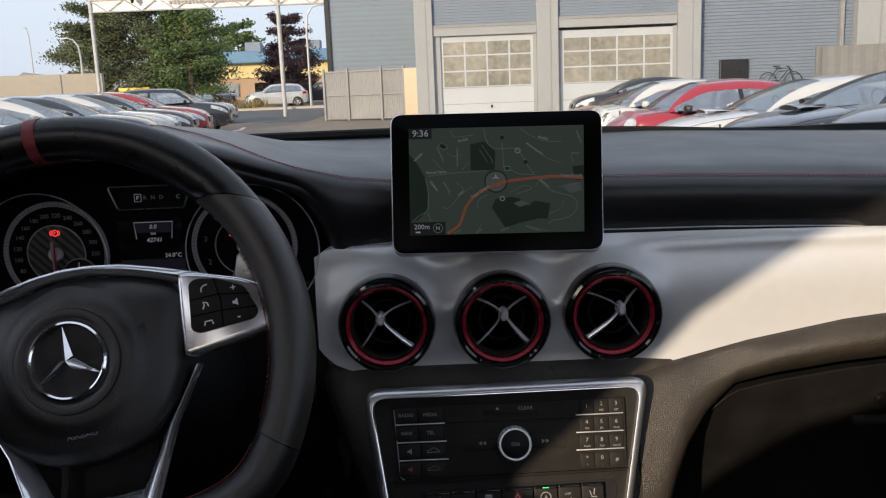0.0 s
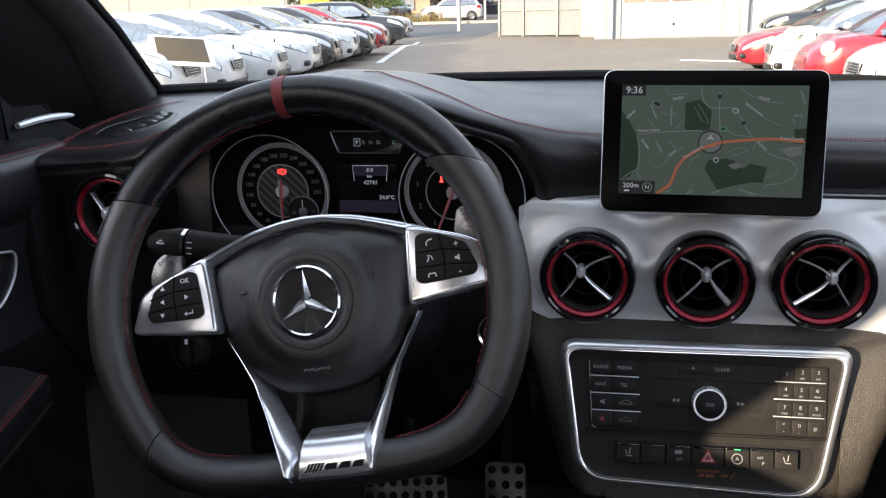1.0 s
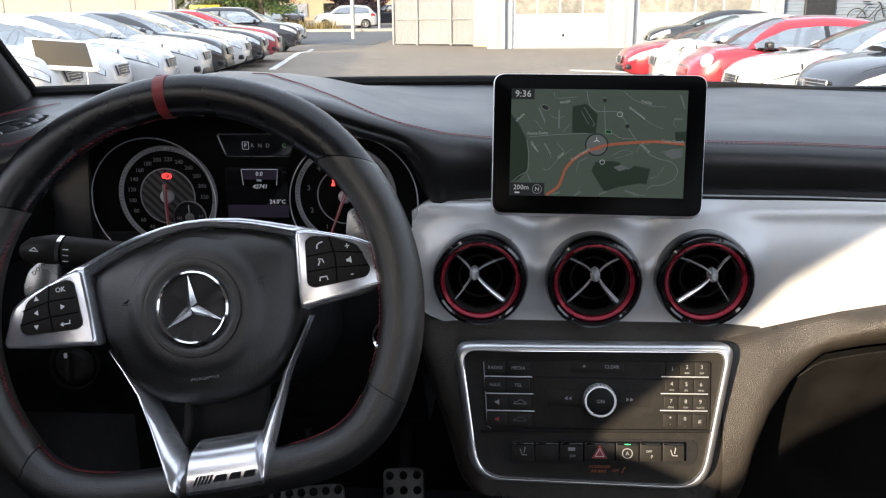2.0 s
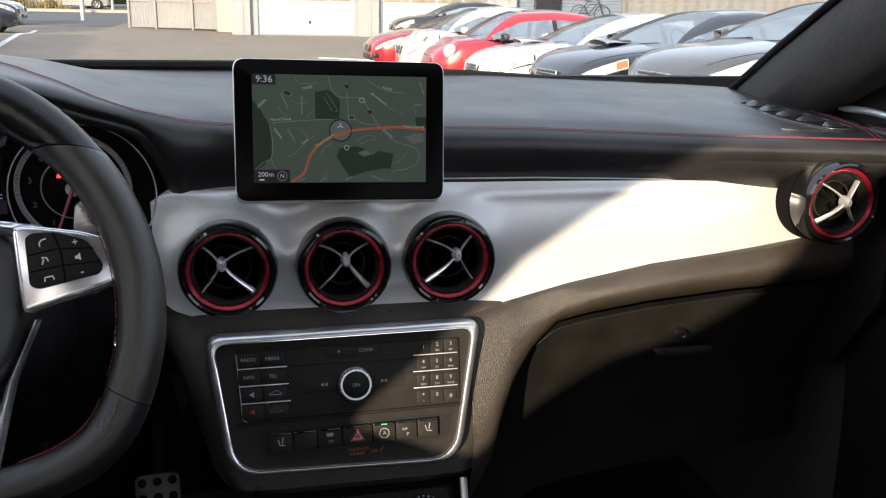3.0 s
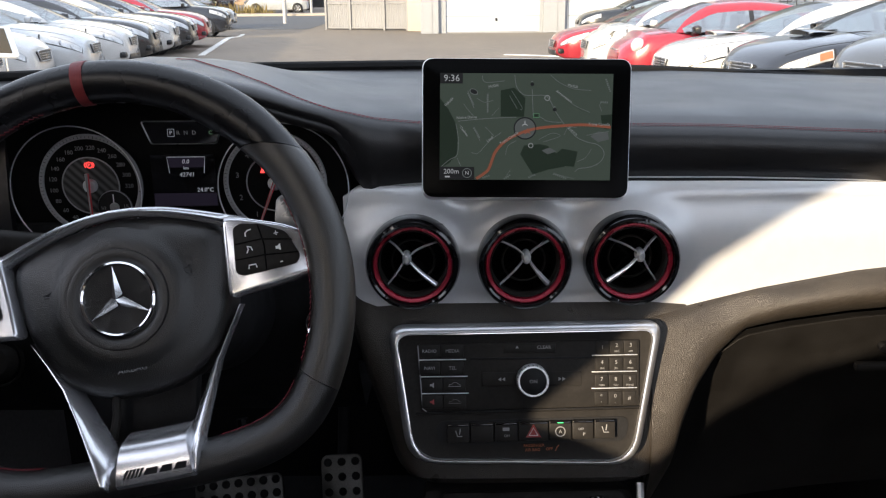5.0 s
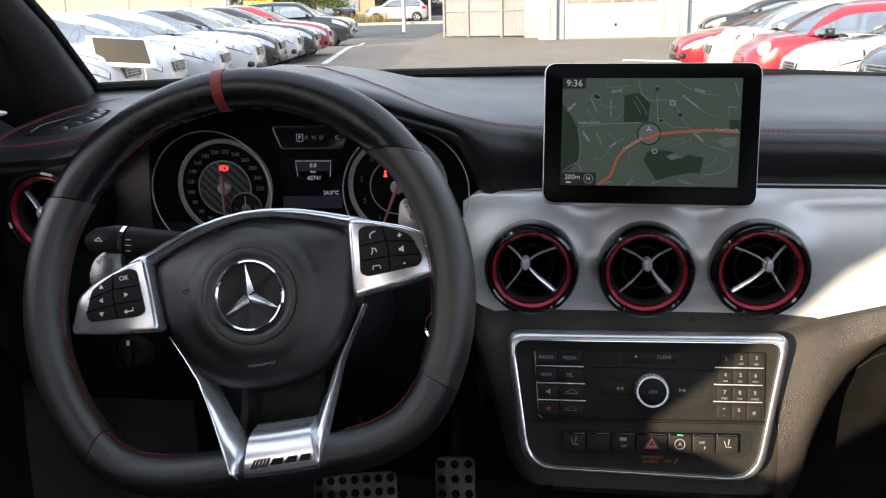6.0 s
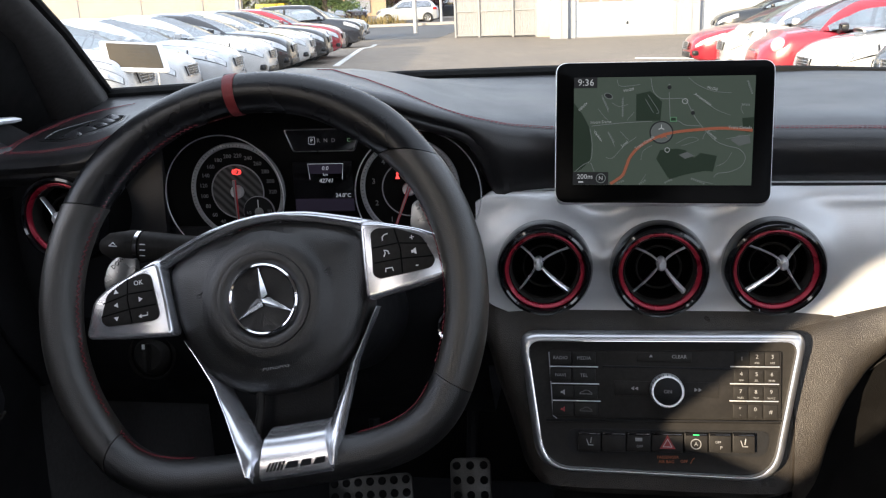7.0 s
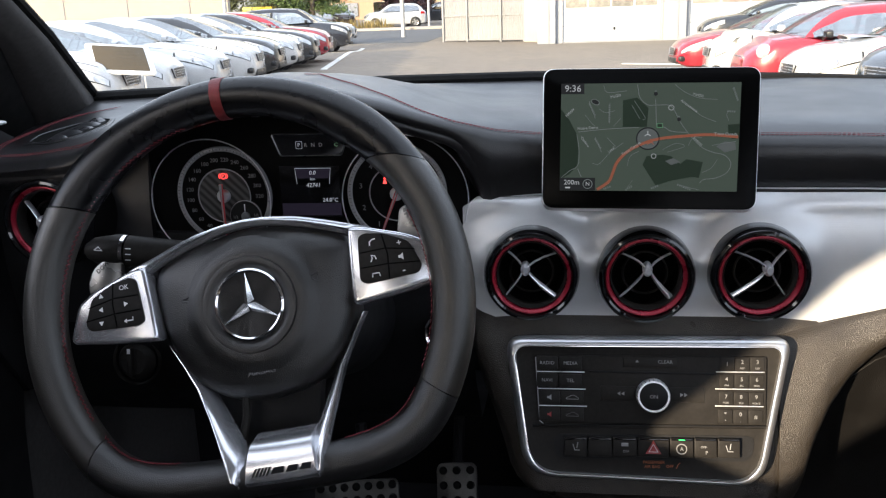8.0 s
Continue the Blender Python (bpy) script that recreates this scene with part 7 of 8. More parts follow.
def street_lamp(x, y, h, reach):
    z = ground_z(y)
    s = thing("street_lamp", pose(x, y, z), "slender grey street lamp with curved arm", "street lamp", "street lamps")
    part("pole", a_tube([(x, y, z), (x, y, z + h * 0.75), (x + reach * 0.1, y, z + h * 0.9), (x + reach * 0.45, y, z + h * 0.98), (x + reach * 0.9, y, z + h)], [0.09, 0.07, 0.06, 0.05, 0.05], 8), M_STEELPOST, s, "", True)
    part("head", a_box((x + reach, y, z + h), (0.55, 0.2, 0.10), 0.04), M_STEELPOST, s, "", True)


street_lamp(-9.3, 62.0, 7.0, 1.1)
street_lamp(-24.0, 58.5, 5.2, -0.9)
street_lamp(-46.6, 100, 9.0, -0.4)
far = thing("retail_building", pose(-14, 98, ground_z(98)), "low yellow building with a blue metal roof", "building")
fz = ground_z(98)
part("wall", a_box((-6, 104, fz + 1.2), (40, 12, 2.4)), M_TANWALL, far, "tan lower wall", True, 0)
part("upper_wall", a_box((-6, 103.9, fz + 3.2), (40.2, 12.2, 1.6)), M_YELLOWWALL, far, "yellow upper wall", True, 0)
part("roof", a_box((-6, 103.5, fz + 4.65), (40.6, 13.5, 1.3), 0.1), M_BLUEROOF, far, "blue metal roof", True, 0)
for x in (-21.5, -16.5, -14.6):
    part("roof_unit", a_box((x, 102, fz + 5.9), (1.8, 1.6, 1.2), 0.05), M_PALEGREY, far, "", True, 0)
for k in range(8):
    part("window", a_box((-24 + 4.4 * k, 97.9, fz + 1.1), (2.6, 0.2, 1.5), 0.02), M_CARGLASS, far, "", True, 0)
yb = thing("yellow_bin", pose(-21.7, 62, ground_z(62)), "bright yellow roadside container", "container")
part("body", a_box((-21.7, 62, ground_z(62) + 1.3), (2.2, 1.2, 1.0), 0.06), material("bright_yellow_paint", (0.75, 0.52, 0.03), 0.5, vary=0.08, scale=2), yb, "", True)
part("stand", a_box((-21.7, 62, ground_z(62) + 0.4), (1.6, 0.8, 0.8), 0.04), M_BLACKTRIM, yb, "", True)
hill = bmesh.new()
loft(hill, [[(-220 + 10 * i, 420, 0), (-220 + 10 * i, 440, 12 + 6 * math.sin(i * 0.5) + 3 * math.sin(i * 1.7)), (-220 + 10 * i, 520, 0)] for i in range(23)])
solid("backdrop", hill, material("hazy_hill", (0.28, 0.27, 0.25), 0.95, vary=0.2, scale=0.05), "low hazy hill on the skyline", "hill", "", "structure", 60)


# ---- trees ----
def tree(x, y, h, r, mat, label, cone=0.5, n=5200, leaf=0.22, seed=1, trunk=0.22, low=0.12):
    rng = random.Random(seed)
    z = ground_z(y)
    t = thing("tree", pose(x, y, z), label, "tree")
    bm = bmesh.new()
    tube(bm, [(0, 0, 0), (0.05, 0, h * 0.3), (-0.03, 0.05, h * 0.65), (0, 0, h * 0.93)], [trunk, trunk * 0.8, trunk * 0.45, 0.03], 9)
    limbs = []
    for i in range(64):
        a, zz = rng.uniform(0, 6.283), h * rng.uniform(low + 0.02, 0.92)
        t01 = zz / h
        reach = r * ((1 - t01) ** cone * 1.0 + 0.08) * (min(1, (t01 - low) * 6 + 0.35)) * rng.uniform(0.7, 1.12)
        e = Vector((math.cos(a) * reach, math.sin(a) * reach, zz + reach * rng.uniform(-0.08, 0.28)))
        tube(bm, [(0, 0, zz), tuple(e * 0.5 + Vector((0, 0, zz * 0.5))), tuple(e)], [trunk * 0.25, trunk * 0.14, 0.015], 5)
        limbs.append((Vector((0, 0, zz)), e))
    part("trunk", bm, M_BARK, t, "rough brown trunk")
    verts, faces = [], []
    for k in range(n):
        a, b = limbs[rng.randrange(len(limbs))]
        s = rng.uniform(0.25, 1.08)
        spread = 0.24 * (b - a).length * rng.random() ** 0.5 + 0.12
        c = a.lerp(b, s) + Vector((rng.gauss(0, 1), rng.gauss(0, 1), rng.gauss(0, 0.6))) * spread * 0.6
        u = Vector((rng.gauss(0, 1), rng.gauss(0, 1), rng.gauss(0, 1))).normalized() * leaf * rng.uniform(0.6, 1.3)
        w = u.orthogonal().normalized() * leaf * rng.uniform(0.35, 0.7)
        i = len(verts)
        verts += [c - u, c + w, c + u, c - w]
        faces.append((i, i + 1, i + 2, i + 3))
    me = bpy.data.meshes.new("crown")
    me.from_pydata([tuple(v) for v in verts], [], faces)
    me.materials.append(mat)
    ob = new("crown", me)
    ob.parent = t
    tagged(ob, kind="stuff")
    return t


tree(-26.0, 67, 12.5, 3.7, M_PINE, "tall dark green pine beside the road", 0.75, 60000, 0.10, 3)
tree(-21.6, 66, 9.4, 5.0, M_PINE, "broad dark green pine beside the road", 0.42, 80000, 0.10, 5)
tree(-17.8, 62, 7.9, 3.3, M_LEAFG, "green broadleaf tree beside the road", 0.35, 20000, 0.11, 7)
tree(-11.6, 67, 7.2, 2.4, M_LEAFP, "dark purple-leaved tree beside the road", 0.45, 18000, 0.11, 9)
tree(-27.0, 118, 10.5, 4.0, M_LEAFG, "pale green tree behind the low building", 0.4, 4000, 0.3, 11)
tree(-31.5, 118, 8.5, 3.0, M_LEAFG, "pale green tree behind the low building", 0.4, 2500, 0.3, 12)
grass = bmesh.new()
rng = random.Random(4)
for k in range(900):
    x, y = rng.uniform(-22.5, -11.5), rng.uniform(58.5, 60.5)
    z = ground_z(y)
    hh = rng.uniform(0.3, 0.9) * (0.6 if x > -12 else 1.0)
    a = rng.uniform(0, 3.1)
    v = [grass.verts.new(p) for p in ((x - 0.05 * math.cos(a), y - 0.05 * math.sin(a), z), (x + 0.05 * math.cos(a), y + 0.05 * math.sin(a), z), (x + rng.gauss(0, 0.15), y, z + hh))]
    grass.faces.new(v)
solid("shrub_bank", grass, material("dry_green_shrub", (0.20, 0.15, 0.05), 0.8, vary=0.4, scale=1.5), "dry green and tan shrubs on the verge", "shrubs", "", "stuff", 0)


# ---- cars ----
SHAPES = {
    #          length, width, hood z, cowl z, belt z, roof z, nose z, x: cowl, roof front, roof rear, rear glass base, trunk z
    "sedan": dict(L=4.62, W=1.80, zn=0.80, zc=1.00, zb=0.97, zr=1.46, xc=1.00, xf=0.00, xr=-1.05, xg=-1.80, zt=1.08),
    "coupe": dict(L=4.50, W=1.80, zn=0.70, zc=0.91, zb=0.89, zr=1.34, xc=0.95, xf=0.00, xr=-1.0, xg=-1.80, zt=0.98),
    "suv": dict(L=4.60, W=1.86, zn=0.92, zc=1.12, zb=1.08, zr=1.68, xc=1.02, xf=0.25, xr=-1.55, xg=-2.08, zt=1.14),
    "hatch": dict(L=3.58, W=1.64, zn=0.84, zc=1.03, zb=0.98, zr=1.49, xc=0.95, xf=0.25, xr=-0.95, xg=-1.60, zt=1.04),
}


def curve(x, table):
    """A smooth line through (x, value) rows that never overshoots them."""
    if x <= table[0][0]:
        return table[0][1]
    if x >= table[-1][0]:
        return table[-1][1]
    d = [(b[1] - a[1]) / (b[0] - a[0]) for a, b in zip(table, table[1:])]
    m = [d[0]] + [2 * p * q / (p + q) if p * q > 0 else 0.0 for p, q in zip(d, d[1:])] + [d[-1]]
    for i, (a, b) in enumerate(zip(table, table[1:])):
        if x <= b[0]:
            w = b[0] - a[0]
            t = (x - a[0]) / w
            return (2 * t ** 3 - 3 * t * t + 1) * a[1] + (t ** 3 - 2 * t * t + t) * w * m[i] + (3 * t * t - 2 * t ** 3) * b[1] + (t ** 3 - t * t) * w * m[i + 1]


def patch(rows):
    bm = bmesh.new()
    loft(bm, rows)
    return bm


def car(paint, shape, nose, heading, label, scoop=False, group="", round_lamps=False, amber=False, lift=0.0):
    """A parked car whose nose stands over nose (x, y), pointing along heading (degrees from +x)."""
    S = SHAPES[shape]
    L, W = S["L"], S["W"] / 2
    hx, hy = math.cos(radians(heading)), math.sin(radians(heading))
    cx, cy = nose[0] - hx * L / 2, nose[1] - hy * L / 2
    slope = math.degrees(math.atan(0.0146 * hy))
    c = thing("car", pose(cx, cy, ground_z(cy, cx) + lift, 0, -slope, heading), label, "car", group)
    pt = PAINT[paint]
    h = L / 2
    xc, xf, xr, xg, zb, zr, zc, zn, zt = (S[k] for k in ("xc", "xf", "xr", "xg", "zb", "zr", "zc", "zn", "zt"))
    AX = (h - 0.86, -h + 0.80)
    TOP = [(-h, zt - 0.34), (-h + 0.05, zt - 0.12), (-h + 0.16, zt - 0.02), (xg, zt), (xg + 0.35, zb + 0.02), (xc - 0.3, zb), (xc, zc), (xc + 0.45, zc - 0.045), (h - 0.55, zn + 0.115), (h - 0.25, zn + 0.035), (h - 0.09, zn - 0.06), (h - 0.02, zn - 0.17), (h, zn - 0.27)]
    HALF = [(-h, 0.70), (-h + 0.10, 0.86), (-h + 0.5, 0.97), (-0.3, 1.0), (h - 1.0, 0.985), (h - 0.55, 0.945), (h - 0.25, 0.84), (h - 0.09, 0.70), (h - 0.02, 0.58), (h, 0.50)]

    def ring(x):
        z1 = curve(x, TOP)
        w = W * curve(x, HALF) * (1 + 0.014 * sum(math.exp(-((x - a) / 0.34) ** 2) for a in AX))
        zl = 0.19 + 0.12 * max(0, (abs(x) - h + 0.35) / 0.35) ** 2
        cr = 0.05 if x > xc else 0.02
        g = z1 - zl
        return [(w * 0.84, zl), (w * 0.955, zl + 0.05), (w * 0.985, zl + 0.30 * g), (w, zl + 0.58 * g), (w * 0.985, z1 - 0.15), (w * 0.955, z1 - 0.065), (w * 0.885, z1 - 0.018), (w * 0.74, z1 + cr * 0.25), (w * 0.40, z1 + cr * 0.85), (0, z1 + cr)]

    def surf(x, s, side, lift_=0.0):
        """A place on the body: s runs from the sill (0) over the shoulder (5) to the middle (9)."""
        r = ring(x)
        i = min(8, int(s))
        y, z = (r[i][k] + (r[i + 1][k] - r[i][k]) * (s - i) for k in (0, 1))
        ty, tz = r[i + 1][0] - r[i][0], r[i + 1][1] - r[i][1]
        n = math.hypot(ty, tz) or 1
        front = max(0.0, (x - h + 0.6) / 0.6)
        return Vector((x + lift_ * front, side * (y + tz / n * lift_), z - ty / n * lift_))

    xs_ = [-h * math.cos(math.pi * i / 46) for i in range(47)]
    rows = []
    for x in xs_:
        r = ring(x)
        rows.append([(x, -y, z) for y, z in r] + [(x, y, z) for y, z in r[-2::-1]])
    bm = bmesh.new()
    loft(bm, rows, True, True)
    part("body", bm, pt, c, paint + " painted body", False, 40)
    # greenhouse: one skin parted into roof and rails, screens and side windows
    xm = (xf + xr) / 2 + 0.06
    UP = [(xg, zt), ((xg + xr) / 2, (zt + zr) / 2 + 0.045), (xr, zr - 0.055), ((xr + xf) / 2, zr), (xf, zr - 0.035), ((xf + xc) / 2, (zc + zr) / 2 + 0.035), (xc, zc)]
    hmax = zr - zb

    def arch(x):
        base = zb + (zt - zb) * min(1, max(0, (xm - x) / (xm - xg))) ** 2 + (zc - zb) * min(1, max(0, (x - xm) / (xc - xm))) - 0.012
        up = max(0.014, curve(x, UP) - base)
        wb = W * curve(x, HALF) * 0.905
        ye = wb - (wb - W * 0.66) * min(1.05, up / hmax) ** 0.9
        r = min(0.15, up * 0.40)
        hs = up - r
        pts = [(wb + (ye + 0.02 * up / hmax - wb) * k / 3 + 0.012 * math.sin(math.pi * k / 3), base + hs * k / 3) for k in range(4)]
        y0, y1 = pts[-1][0], ye - r * 0.8
        pts += [(y0 + (y1 - y0) * q, base + hs + r * 0.86 * (1 - (1 - q) ** 2)) for q in (0.22, 0.55, 1.0)]
        pts += [(y1 * (1 - k / 5), base + hs + r * (0.86 + 0.14 * (1 - (1 - k / 5) ** 2)) + 0.018 * (1 - (1 - k / 5) ** 2)) for k in range(1, 6)]
        bow = curve(x, [(xg, -0.10), (xr, 0.0), (xf, 0.07), (xc, 0.17)])
        return [(x + bow * (1 - (y / wb) ** 2), y, z) for y, z in pts]

    cuts = sorted({xg, xg + 0.30, xr, xm - 0.04, xm + 0.04, xf, xc - 0.14, xc} | {xg + (xc - xg) * k / 22 for k in range(1, 22)})
    cuts = [a for a, b in zip(cuts, cuts[1:] + [99]) if b - a > 0.015 or a in (xf, xr, xc)]
    A = [arch(x) for x in cuts]
    panels = collections.defaultdict(list)
    for (x0, p), (x1, q) in zip(zip(cuts, A), zip(cuts[1:], A[1:])):
        mid = (x0 + x1) / 2
        for side in (-1, 1):
            for j in range(11):
                if j < 3:
                    tall = min(p[3][2] - p[0][2], q[3][2] - q[0][2]) > 0.045
                    kind = "pillar" if abs(mid - xm) < 0.045 else ("side_window", side, mid > xm) if tall and xg + 0.30 < mid < xc - 0.10 else "roof"
                elif j < 6 or xr < mid < xf:
                    kind = "roof"
                else:
                    kind = "windscreen" if mid > xf else "rear_window"
                panels[kind].append([(v[0], side * v[1], v[2]) for v in (p[j], p[j + 1], q[j + 1], q[j])])
    for kind, quads in panels.items():
        bm = bmesh.new()
        for q in quads:
            bm.faces.new([bm.verts.new(v) for v in q])
        bmesh.ops.remove_doubles(bm, verts=bm.verts, dist=0.0005)
        nm = kind if isinstance(kind, str) else kind[0]
        if nm == "roof":
            part("roof", bm, pt, c, paint + " roof and window pillars", False, 50)
        elif nm == "pillar":
            part("door_pillar", bm, M_BLACKTRIM, c, "", False, 50)
        else:
            part(nm, bm, M_CARGLASS, c, "windscreen reflecting the sky" if nm == "windscreen" else "", False, 60)
    # dark cabin under the glass, with seats
    fl = part("cabin", patch([[(x, y * 0.97, z + 0.020) for x, y, z in ((arch(x)[0][0], -arch(x)[0][1], arch(x)[0][2]), (x + 0.05, 0, arch(x)[0][2] + 0.012), arch(x)[0])] for x in [xg + 0.08 + (xc - xg - 0.14) * k / 10 for k in range(11)]]), M_BLACKTRIM, c, "dark cabin", False, 0)
    for side in (-1, 1):
        part("seat", a_box((xm - 0.12, side * W * 0.42, zb + 0.12), (0.13, 0.44, 0.34), 0.05, pose(0, 0, 0)), M_SEATS, fl)
        part("head_restraint", a_box((xm - 0.16, side * W * 0.42, zb + 0.36), (0.10, 0.25, 0.15), 0.04), M_SEATS, fl)
    part("steering_wheel", a_lathe([(0.165, 0.0), (0.18, 0.014), (0.195, 0.0), (0.18, -0.014), (0.165, 0.0)], 20, pose(xc - 0.42, W * 0.42, zb + 0.09, 0, -62, 0)), M_BLACKTRIM, fl)
    part("inner_mirror", a_box((xf + 0.02, 0, zr - 0.16), (0.03, 0.22, 0.06), 0.012), M_BLACKTRIM, fl)
    # seams of bonnet and doors
    for side in (-1, 1):
        part("bonnet_seam", a_tube([surf(xc + 0.02 + (h - 0.22 - xc) * k / 10, 6.1 + 0.3 * k / 10, side, 0.001) for k in range(11)], 0.005, 4), M_BLACKTRIM, c)
        for xd in (xc - 0.22, xm, xg + 0.42):
            part("door_seam", a_tube([surf(xd - 0.02 * k, 1.2 + 0.75 * k, side, 0.0) for k in range(6)], 0.005, 4), M_BLACKTRIM, c)
        part("belt_strip", a_tube([(arch(x)[0][0], side * (arch(x)[0][1] + 0.008), arch(x)[0][2] + 0.012) for x in [xg + 0.3 + (xc - xg - 0.46) * k / 8 for k in range(9)]], 0.011, 6), M_BLACKTRIM, c)
        m_ = part("side_mirror", patch([[(xc - 0.27 + a * s_, side * (W + 0.07 + b * s_), zb + 0.085 + d * s_) for b, d in rounded([(-0.10, -0.055), (0.09, -0.065), (0.11, 0.05), (-0.085, 0.065)], 0.04, 4) + [(-0.062, -0.05)]] for a, s_ in ((-0.05, 0.90), (-0.035, 1.0), (0.02, 0.96), (0.07, 0.72), (0.10, 0.3))]), M_BLACKTRIM if round_lamps or paint == "navy" else pt, c, "door mirror")
        part("mirror_glass", a_prism(rounded([(-0.09, -0.05), (0.085, -0.058), (0.10, 0.045), (-0.075, 0.058)], 0.035, 4), 0, 0.004, 0, Matrix(((0, 0, -1, xc - 0.312), (side, 0, 0, side * (W + 0.07)), (0, 1, 0, zb + 0.085), (0, 0, 0, 1)))), M_ALLOY, m_)
        part("mirror_foot", a_tube([(xc - 0.24, side * (W - 0.06), zb + 0.0), (xc - 0.25, side * (W + 0.03), zb + 0.05)], 0.025, 6), M_BLACKTRIM, m_)
        for k in (0.02, -0.88):
            part("door_handle", a_box((k - 0.05, side * (W * 0.995 + 0.008), zb - 0.15), (0.20, 0.03, 0.03), 0.01), pt, c)
        for wx in AX:
            yw = side * (W - 0.10)
            part("wheel_arch", a_lathe([(0.0, -side * 0.012), (0.345, -side * 0.012), (0.375, 0.0), (0.375, side * 0.08)], 28, pose(wx, side * (W * 0.995 + 0.004), 0.33, 90)), M_BLACKTRIM, c)
            wl = part("wheel", a_lathe([(0.20, 0.105), (0.30, 0.115), (0.325, 0.09), (0.33, 0.0), (0.325, -0.09), (0.30, -0.115), (0.20, -0.105)], 28, pose(wx, yw, 0.33, 90)), M_TYRE, c, "black tyre")
            part("rim", a_lathe([(0.215, s_) for s_ in (0.0, -side * 0.118)] + [(0.195, -side * 0.112), (0.19, -side * 0.06), (0.0, -side * 0.06)], 24, pose(wx, yw, 0.33, 90)), M_ALLOY, wl, "alloy rim")
            for q in range(5):
                part("spoke", a_box((0.11, 0, side * -0.105), (0.18, 0.05, 0.02), 0.006, pose(wx, yw, 0.33, 90) @ Matrix.Rotation(2 * math.pi * q / 5, 4, "Z")), M_ALLOY, wl)
        if round_lamps:
            part("headlamp", a_lathe([(0.0, 0.055), (0.06, 0.048), (0.105, 0.022), (0.118, 0.0), (0.125, -0.05)], 22, pose(h - 0.235, side * W * 0.735, zn - 0.005, 0, 66, side * 20)), M_HLAMP, c, "round headlamp")
            part("fog_lamp", a_lathe([(0.0, 0.03), (0.05, 0.025), (0.07, 0.0), (0.07, -0.04)], 16, pose(h - 0.10, side * W * 0.66, 0.45, 0, 80, side * 14)), M_HLAMP, c)
        else:
            def lens(u, v, grow, up):
                xa, xb = h - 0.64 - grow, h - 0.085 + grow * 0.4
                sa, sb = 3.55 + 0.35 * (1 - u) - grow * 4, 4.35 + 0.75 * (1 - u) + 0.25 * u + grow * 3
                return surf(xa + (xb - xa) * (1 - (1 - u) ** 1.3), sa + (sb - sa) * v, side, up)
            bz_ = part("lamp_bezel", patch([[lens(u / 8, v / 4, 0.03, 0.004) for v in range(5)] for u in range(9)]), M_BLACKTRIM, c, "dark lamp surround", False, 50)
            part("headlamp", patch([[lens(u / 8, v / 4, 0.0, 0.012) for v in range(5)] for u in range(9)]), M_HLAMP, bz_, "clear headlamp", False, 50)
            for u in (0.45, 0.72):
                p = lens(u, 0.5, 0, 0.0)
                part("reflector", a_lathe([(0.0, 0.004), (0.034, 0.012), (0.048, 0.010), (0.052, -0.02)], 16, Matrix.Translation(p) @ pose(0, 0, 0, 0, 70, side * 40)), M_ALLOY, bz_)
            if amber:
                part("indicator", patch([[lens(0.02 + 0.20 * u / 3, 0.12 + 0.76 * v / 3, 0.0, 0.017) for v in range(4)] for u in range(4)]), M_AMBER, bz_, "amber indicator", False, 50)
            part("fog_vent", a_box((h - 0.10, side * W * 0.60, 0.38), (0.14, 0.26, 0.11), 0.03, None), M_BLACKTRIM, c)
        part("tail_lamp", patch([[surf(-h + 0.05 + 0.35 * u / 4, 3.6 + 1.3 * v / 3, side, 0.012) for v in range(4)] for u in range(5)]), M_TAIL, c, "red tail lamp", False, 50)
    if round_lamps:
        part("intake", a_box((h - 0.035, 0, 0.42), (0.10, 0.80, 0.11), 0.03), M_BLACKTRIM, c, "black lower intake")
        part("chrome_bar", a_box((h - 0.035, 0, zn - 0.10), (0.05, 0.52, 0.014), 0.005), M_ALLOY, c)
    else:
        gw = 0.30 if not scoop else 0.27
        out_ = rounded([(-gw, 0.0), (-gw * 0.86, -0.15), (gw * 0.86, -0.15), (gw, 0.0)], 0.025, 3)[::-1]
        gm_ = Matrix(((0, 0, 1, h - 0.045), (1, 0, 0, 0), (0, 1, 0, zn - 0.115), (0, 0, 0, 1))) @ pose(0, 0, 0, -8)
        g = part("grille", a_prism(out_, 0.0, 0.052, 0.006, gm_), M_BLACKTRIM, c, "black grille")
        part("grille_frame", tube(bmesh.new(), [gm_ @ Vector((x, y, 0.052)) for x, y in out_], 0.010, 6, True), M_ALLOY, g, "bright grille frame")
        for k in range(3):
            part("grille_bar", a_box((0, -0.038 - 0.036 * k, 0.054), (gw * 1.80, 0.013, 0.012), 0.004, gm_), M_ALLOY, g)
        part("intake", a_box((h - 0.045, 0, 0.33), (0.12, 0.92, 0.13), 0.03), M_BLACKTRIM, c, "black lower intake")
    if scoop:
        part("bonnet_scoop", patch([[(xc + 0.62 - 0.05 * (y / 0.26) ** 2, y, zc + 0.005), (xc + 0.63 - 0.06 * (y / 0.26) ** 2, y, zc + 0.066 - 0.03 * (y / 0.21) ** 2), (xc + 0.45, y, zc + 0.074 - 0.035 * (y / 0.21) ** 2), (xc + 0.16, y, zc + 0.028)] for y in [0.21 * k / 5 for k in range(-5, 6)]]), pt, c, "raised bonnet scoop", False, 50)
        part("scoop_mouth", patch([[(xc + 0.632 - 0.05 * (y / 0.26) ** 2, y, zc + 0.012), (xc + 0.640 - 0.06 * (y / 0.26) ** 2, y, zc + 0.058 - 0.03 * (y / 0.21) ** 2)] for y in [0.17 * k / 5 for k in range(-5, 6)]]), M_BLACKTRIM, c, "black scoop mouth", False, 50)
    bm = bmesh.new()
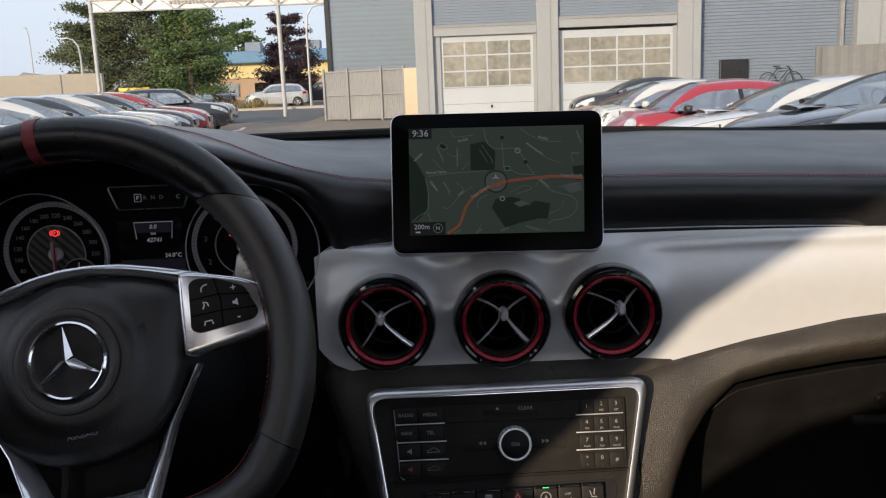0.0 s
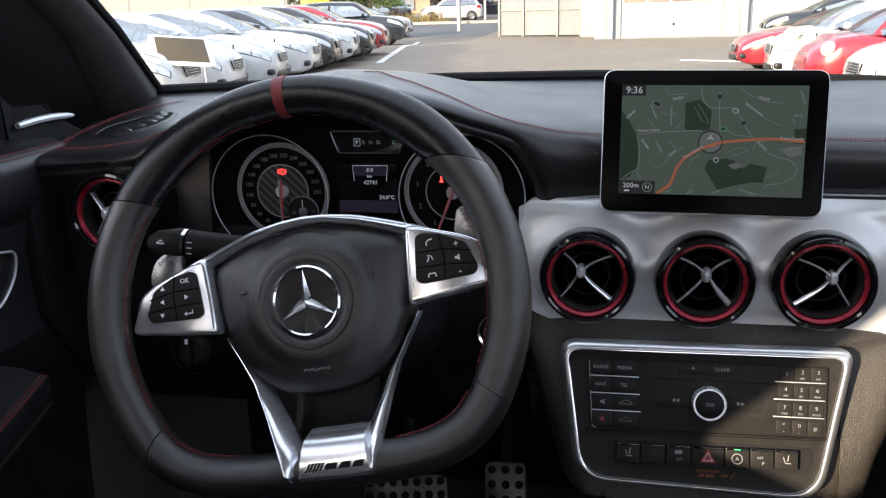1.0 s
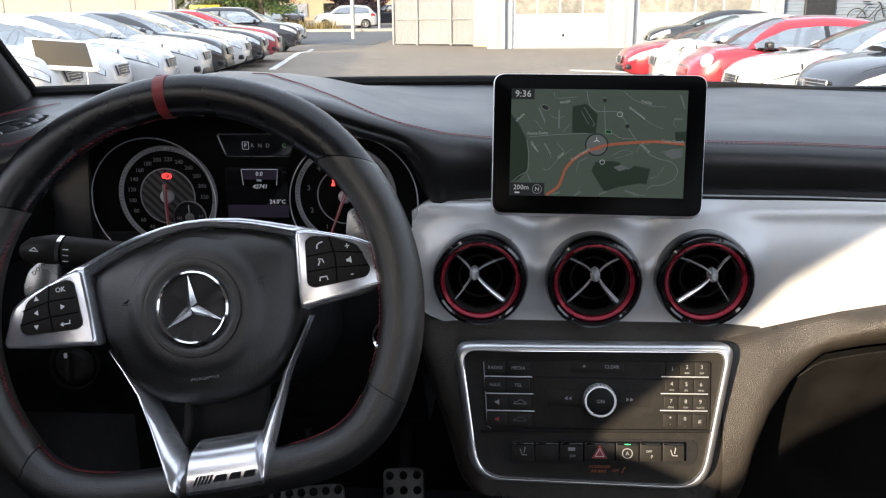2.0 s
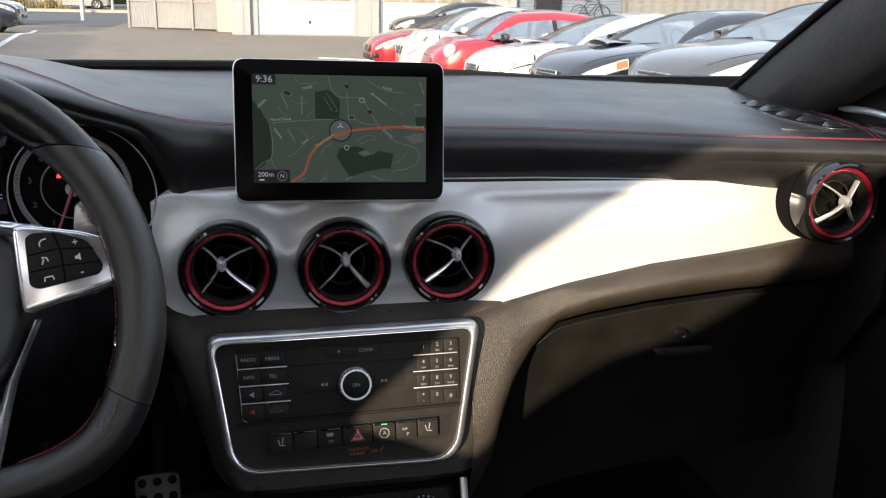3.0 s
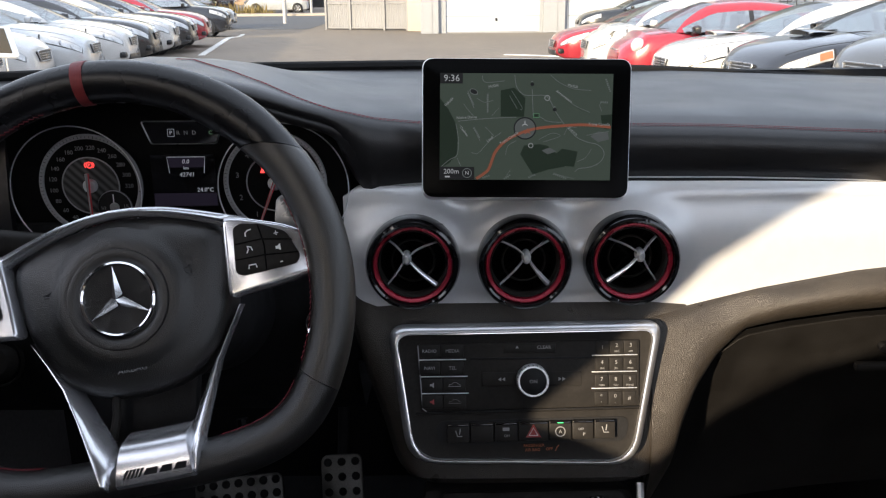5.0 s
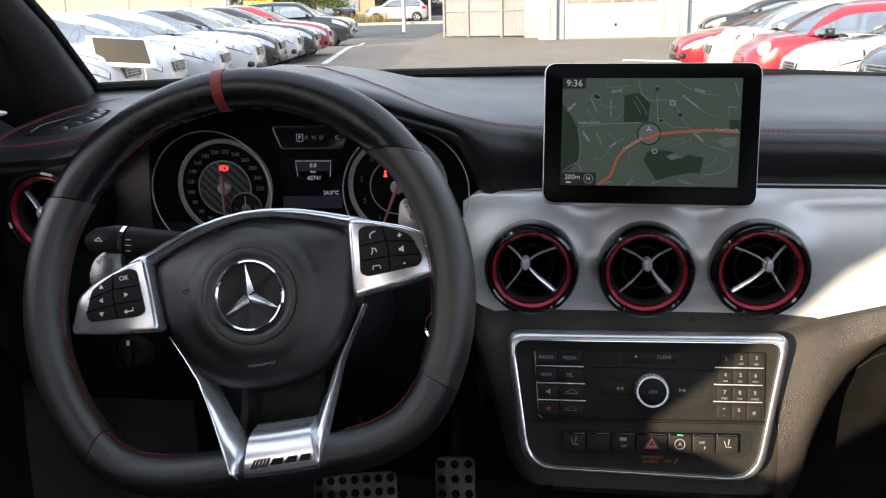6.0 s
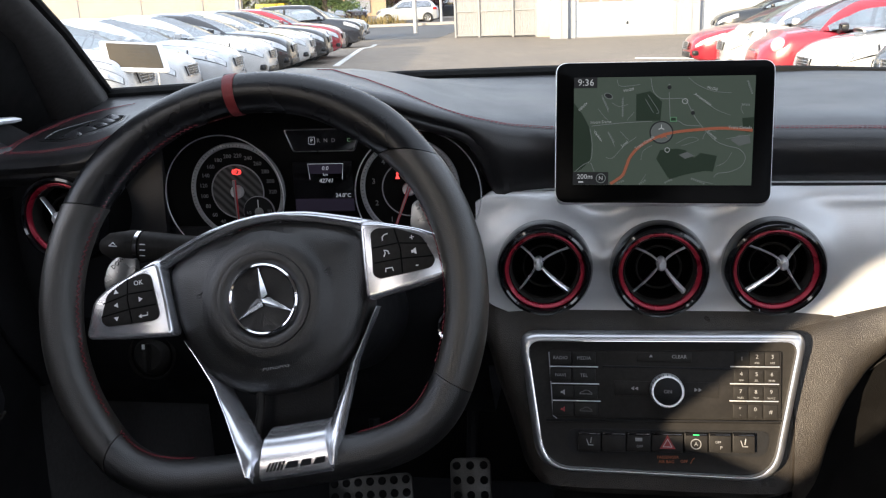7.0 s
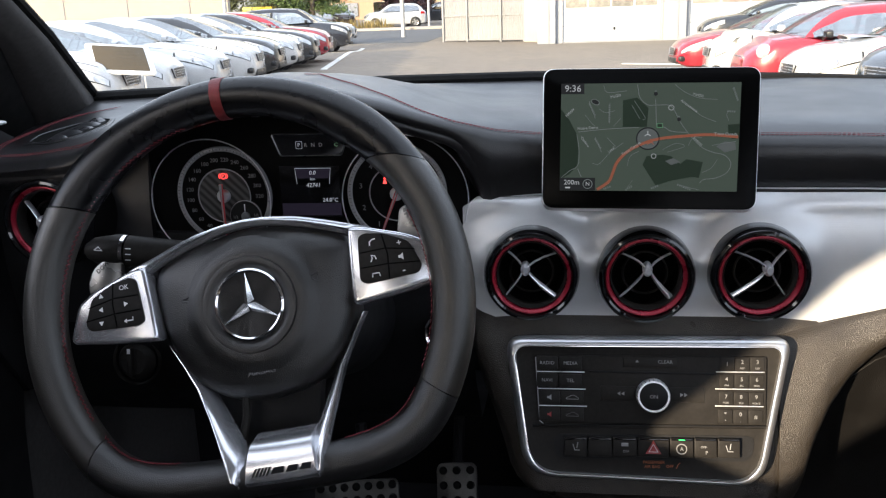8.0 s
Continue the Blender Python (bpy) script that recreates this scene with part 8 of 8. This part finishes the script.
    for y in (-0.38, 0.24):
        tube(bm, [(xc + 0.17, y, zc + 0.028), (xc + 0.10, y + 0.40, zc + 0.055)], 0.006, 5)
    part("wiper", bm, M_BLACKTRIM, c)
    return c


# right row, noses towards the lane
ROW = "cars in the angled row"
car("black", "sedan", (4.23, 28.4), 179, "black sedan parked before the workshop doors", False, ROW)
car("red", "coupe", (2.36, 19.6), 183, "red sedan in the angled row", False, ROW)
car("white", "hatch", (2.66, 17.0), 180, "white hatchback with black trim in the angled row", False, ROW)
car("red", "hatch", (2.72, 14.5), 182, "small red hatchback with round headlamps", False, ROW, True)
car("white", "sedan", (3.06, 12.6), 184, "white sedan with a black bonnet scoop", True, ROW)
car("navy", "sedan", (3.50, 10.45), 190, "black sedan with a bonnet scoop", True, ROW, False, True)
car("grey", "sedan", (3.95, 8.35), 189, "dark grey sedan in the angled row", False, ROW)
car("silver", "sedan", (4.3, 6.1), 189, "silver sedan beside the passenger door", False, ROW, False, False, -0.25)
# left row
LEFT = [("white", "sedan", (-5.95, 12.8), "white sedan in the long row"), ("silver", "sedan", (-6.05, 15.0), "silver sedan in the long row"),
        ("white", "sedan", (-6.1, 17.0), "white sedan in the long row"), ("black", "sedan", (-6.25, 18.9), "black sedan in the long row"), ("white", "sedan", (-6.4, 20.8), "white sedan in the long row"),
        ("black", "sedan", (-6.5, 22.7), "black sedan in the long row"), ("red", "sedan", (-6.65, 24.7), "red sedan in the long row"), ("navy", "suv", (-8.1, 33.2), "dark blue sport utility car in the long row"), ("white", "sedan", (-9.4, 39.6), "white sedan in the long row")]
for p, sh, ns, lb in LEFT:
    car(p, sh, ns, 8, lb, False, "cars in the long row")
car("white", "sedan", (-5.75, 10.9), 8, "white sedan behind a brown sign board", False, "cars in the long row")
# brown sign board in a pale frame, on a stand before the first car
BOARD = pose(-5.76, 10.69, 0.70, 32.3, 5.6, 37.1)
sb = thing("sign_board", Matrix.Translation((-5.76, 10.69, ground_z(10.69, -5.76))), "plain brown sign board in a pale rounded frame on a stand", "sign")
part("frame", a_prism(rounded([(-0.40, -0.33), (0.40, -0.33), (0.40, 0.33), (-0.40, 0.33)], 0.05, 4), -0.03, 0.0, 0.01, BOARD), M_SIGN, sb, "pale plastic frame", True)
part("panel", a_prism(rounded([(-0.325, -0.27), (0.325, -0.27), (0.325, 0.27), (-0.325, 0.27)], 0.015, 2), -0.002, 0.006, 0.002, BOARD), M_PLATE, sb, "brown sheet", True)
for k in range(5):
    part("print_bar", a_box((0.10 - 0.02 * (k % 2), 0.15 - 0.075 * k, 0.0068), (0.30 + 0.05 * (k % 3), 0.016, 0.001), 0.0, BOARD), M_PLATELINE, sb, "", True, 0)
for x in (-0.25, 0.25):
    foot = BOARD @ Vector((x, -0.30, -0.02))
    part("leg", a_tube([BOARD @ Vector((x, 0.1, -0.035)), foot, (foot.x, foot.y, ground_z(foot.y, foot.x))], 0.016, 8), M_STEELPOST, sb, "", True)
# across the road
car("silver", "suv", (-14.4, 64.0), 186, "silver hatchback parked across the road", False, "cars across the road")
car("brown", "suv", (-16.4, 66.5), -60, "dark brown sport utility car across the road", False, "cars across the road")
car("grey", "sedan", (-7.4, 69.0), 182, "dark sedan parked across the road", False, "cars across the road")
car("grey", "suv", (-12.0, 72.0), 182, "grey car parked across the road", False, "cars across the road")
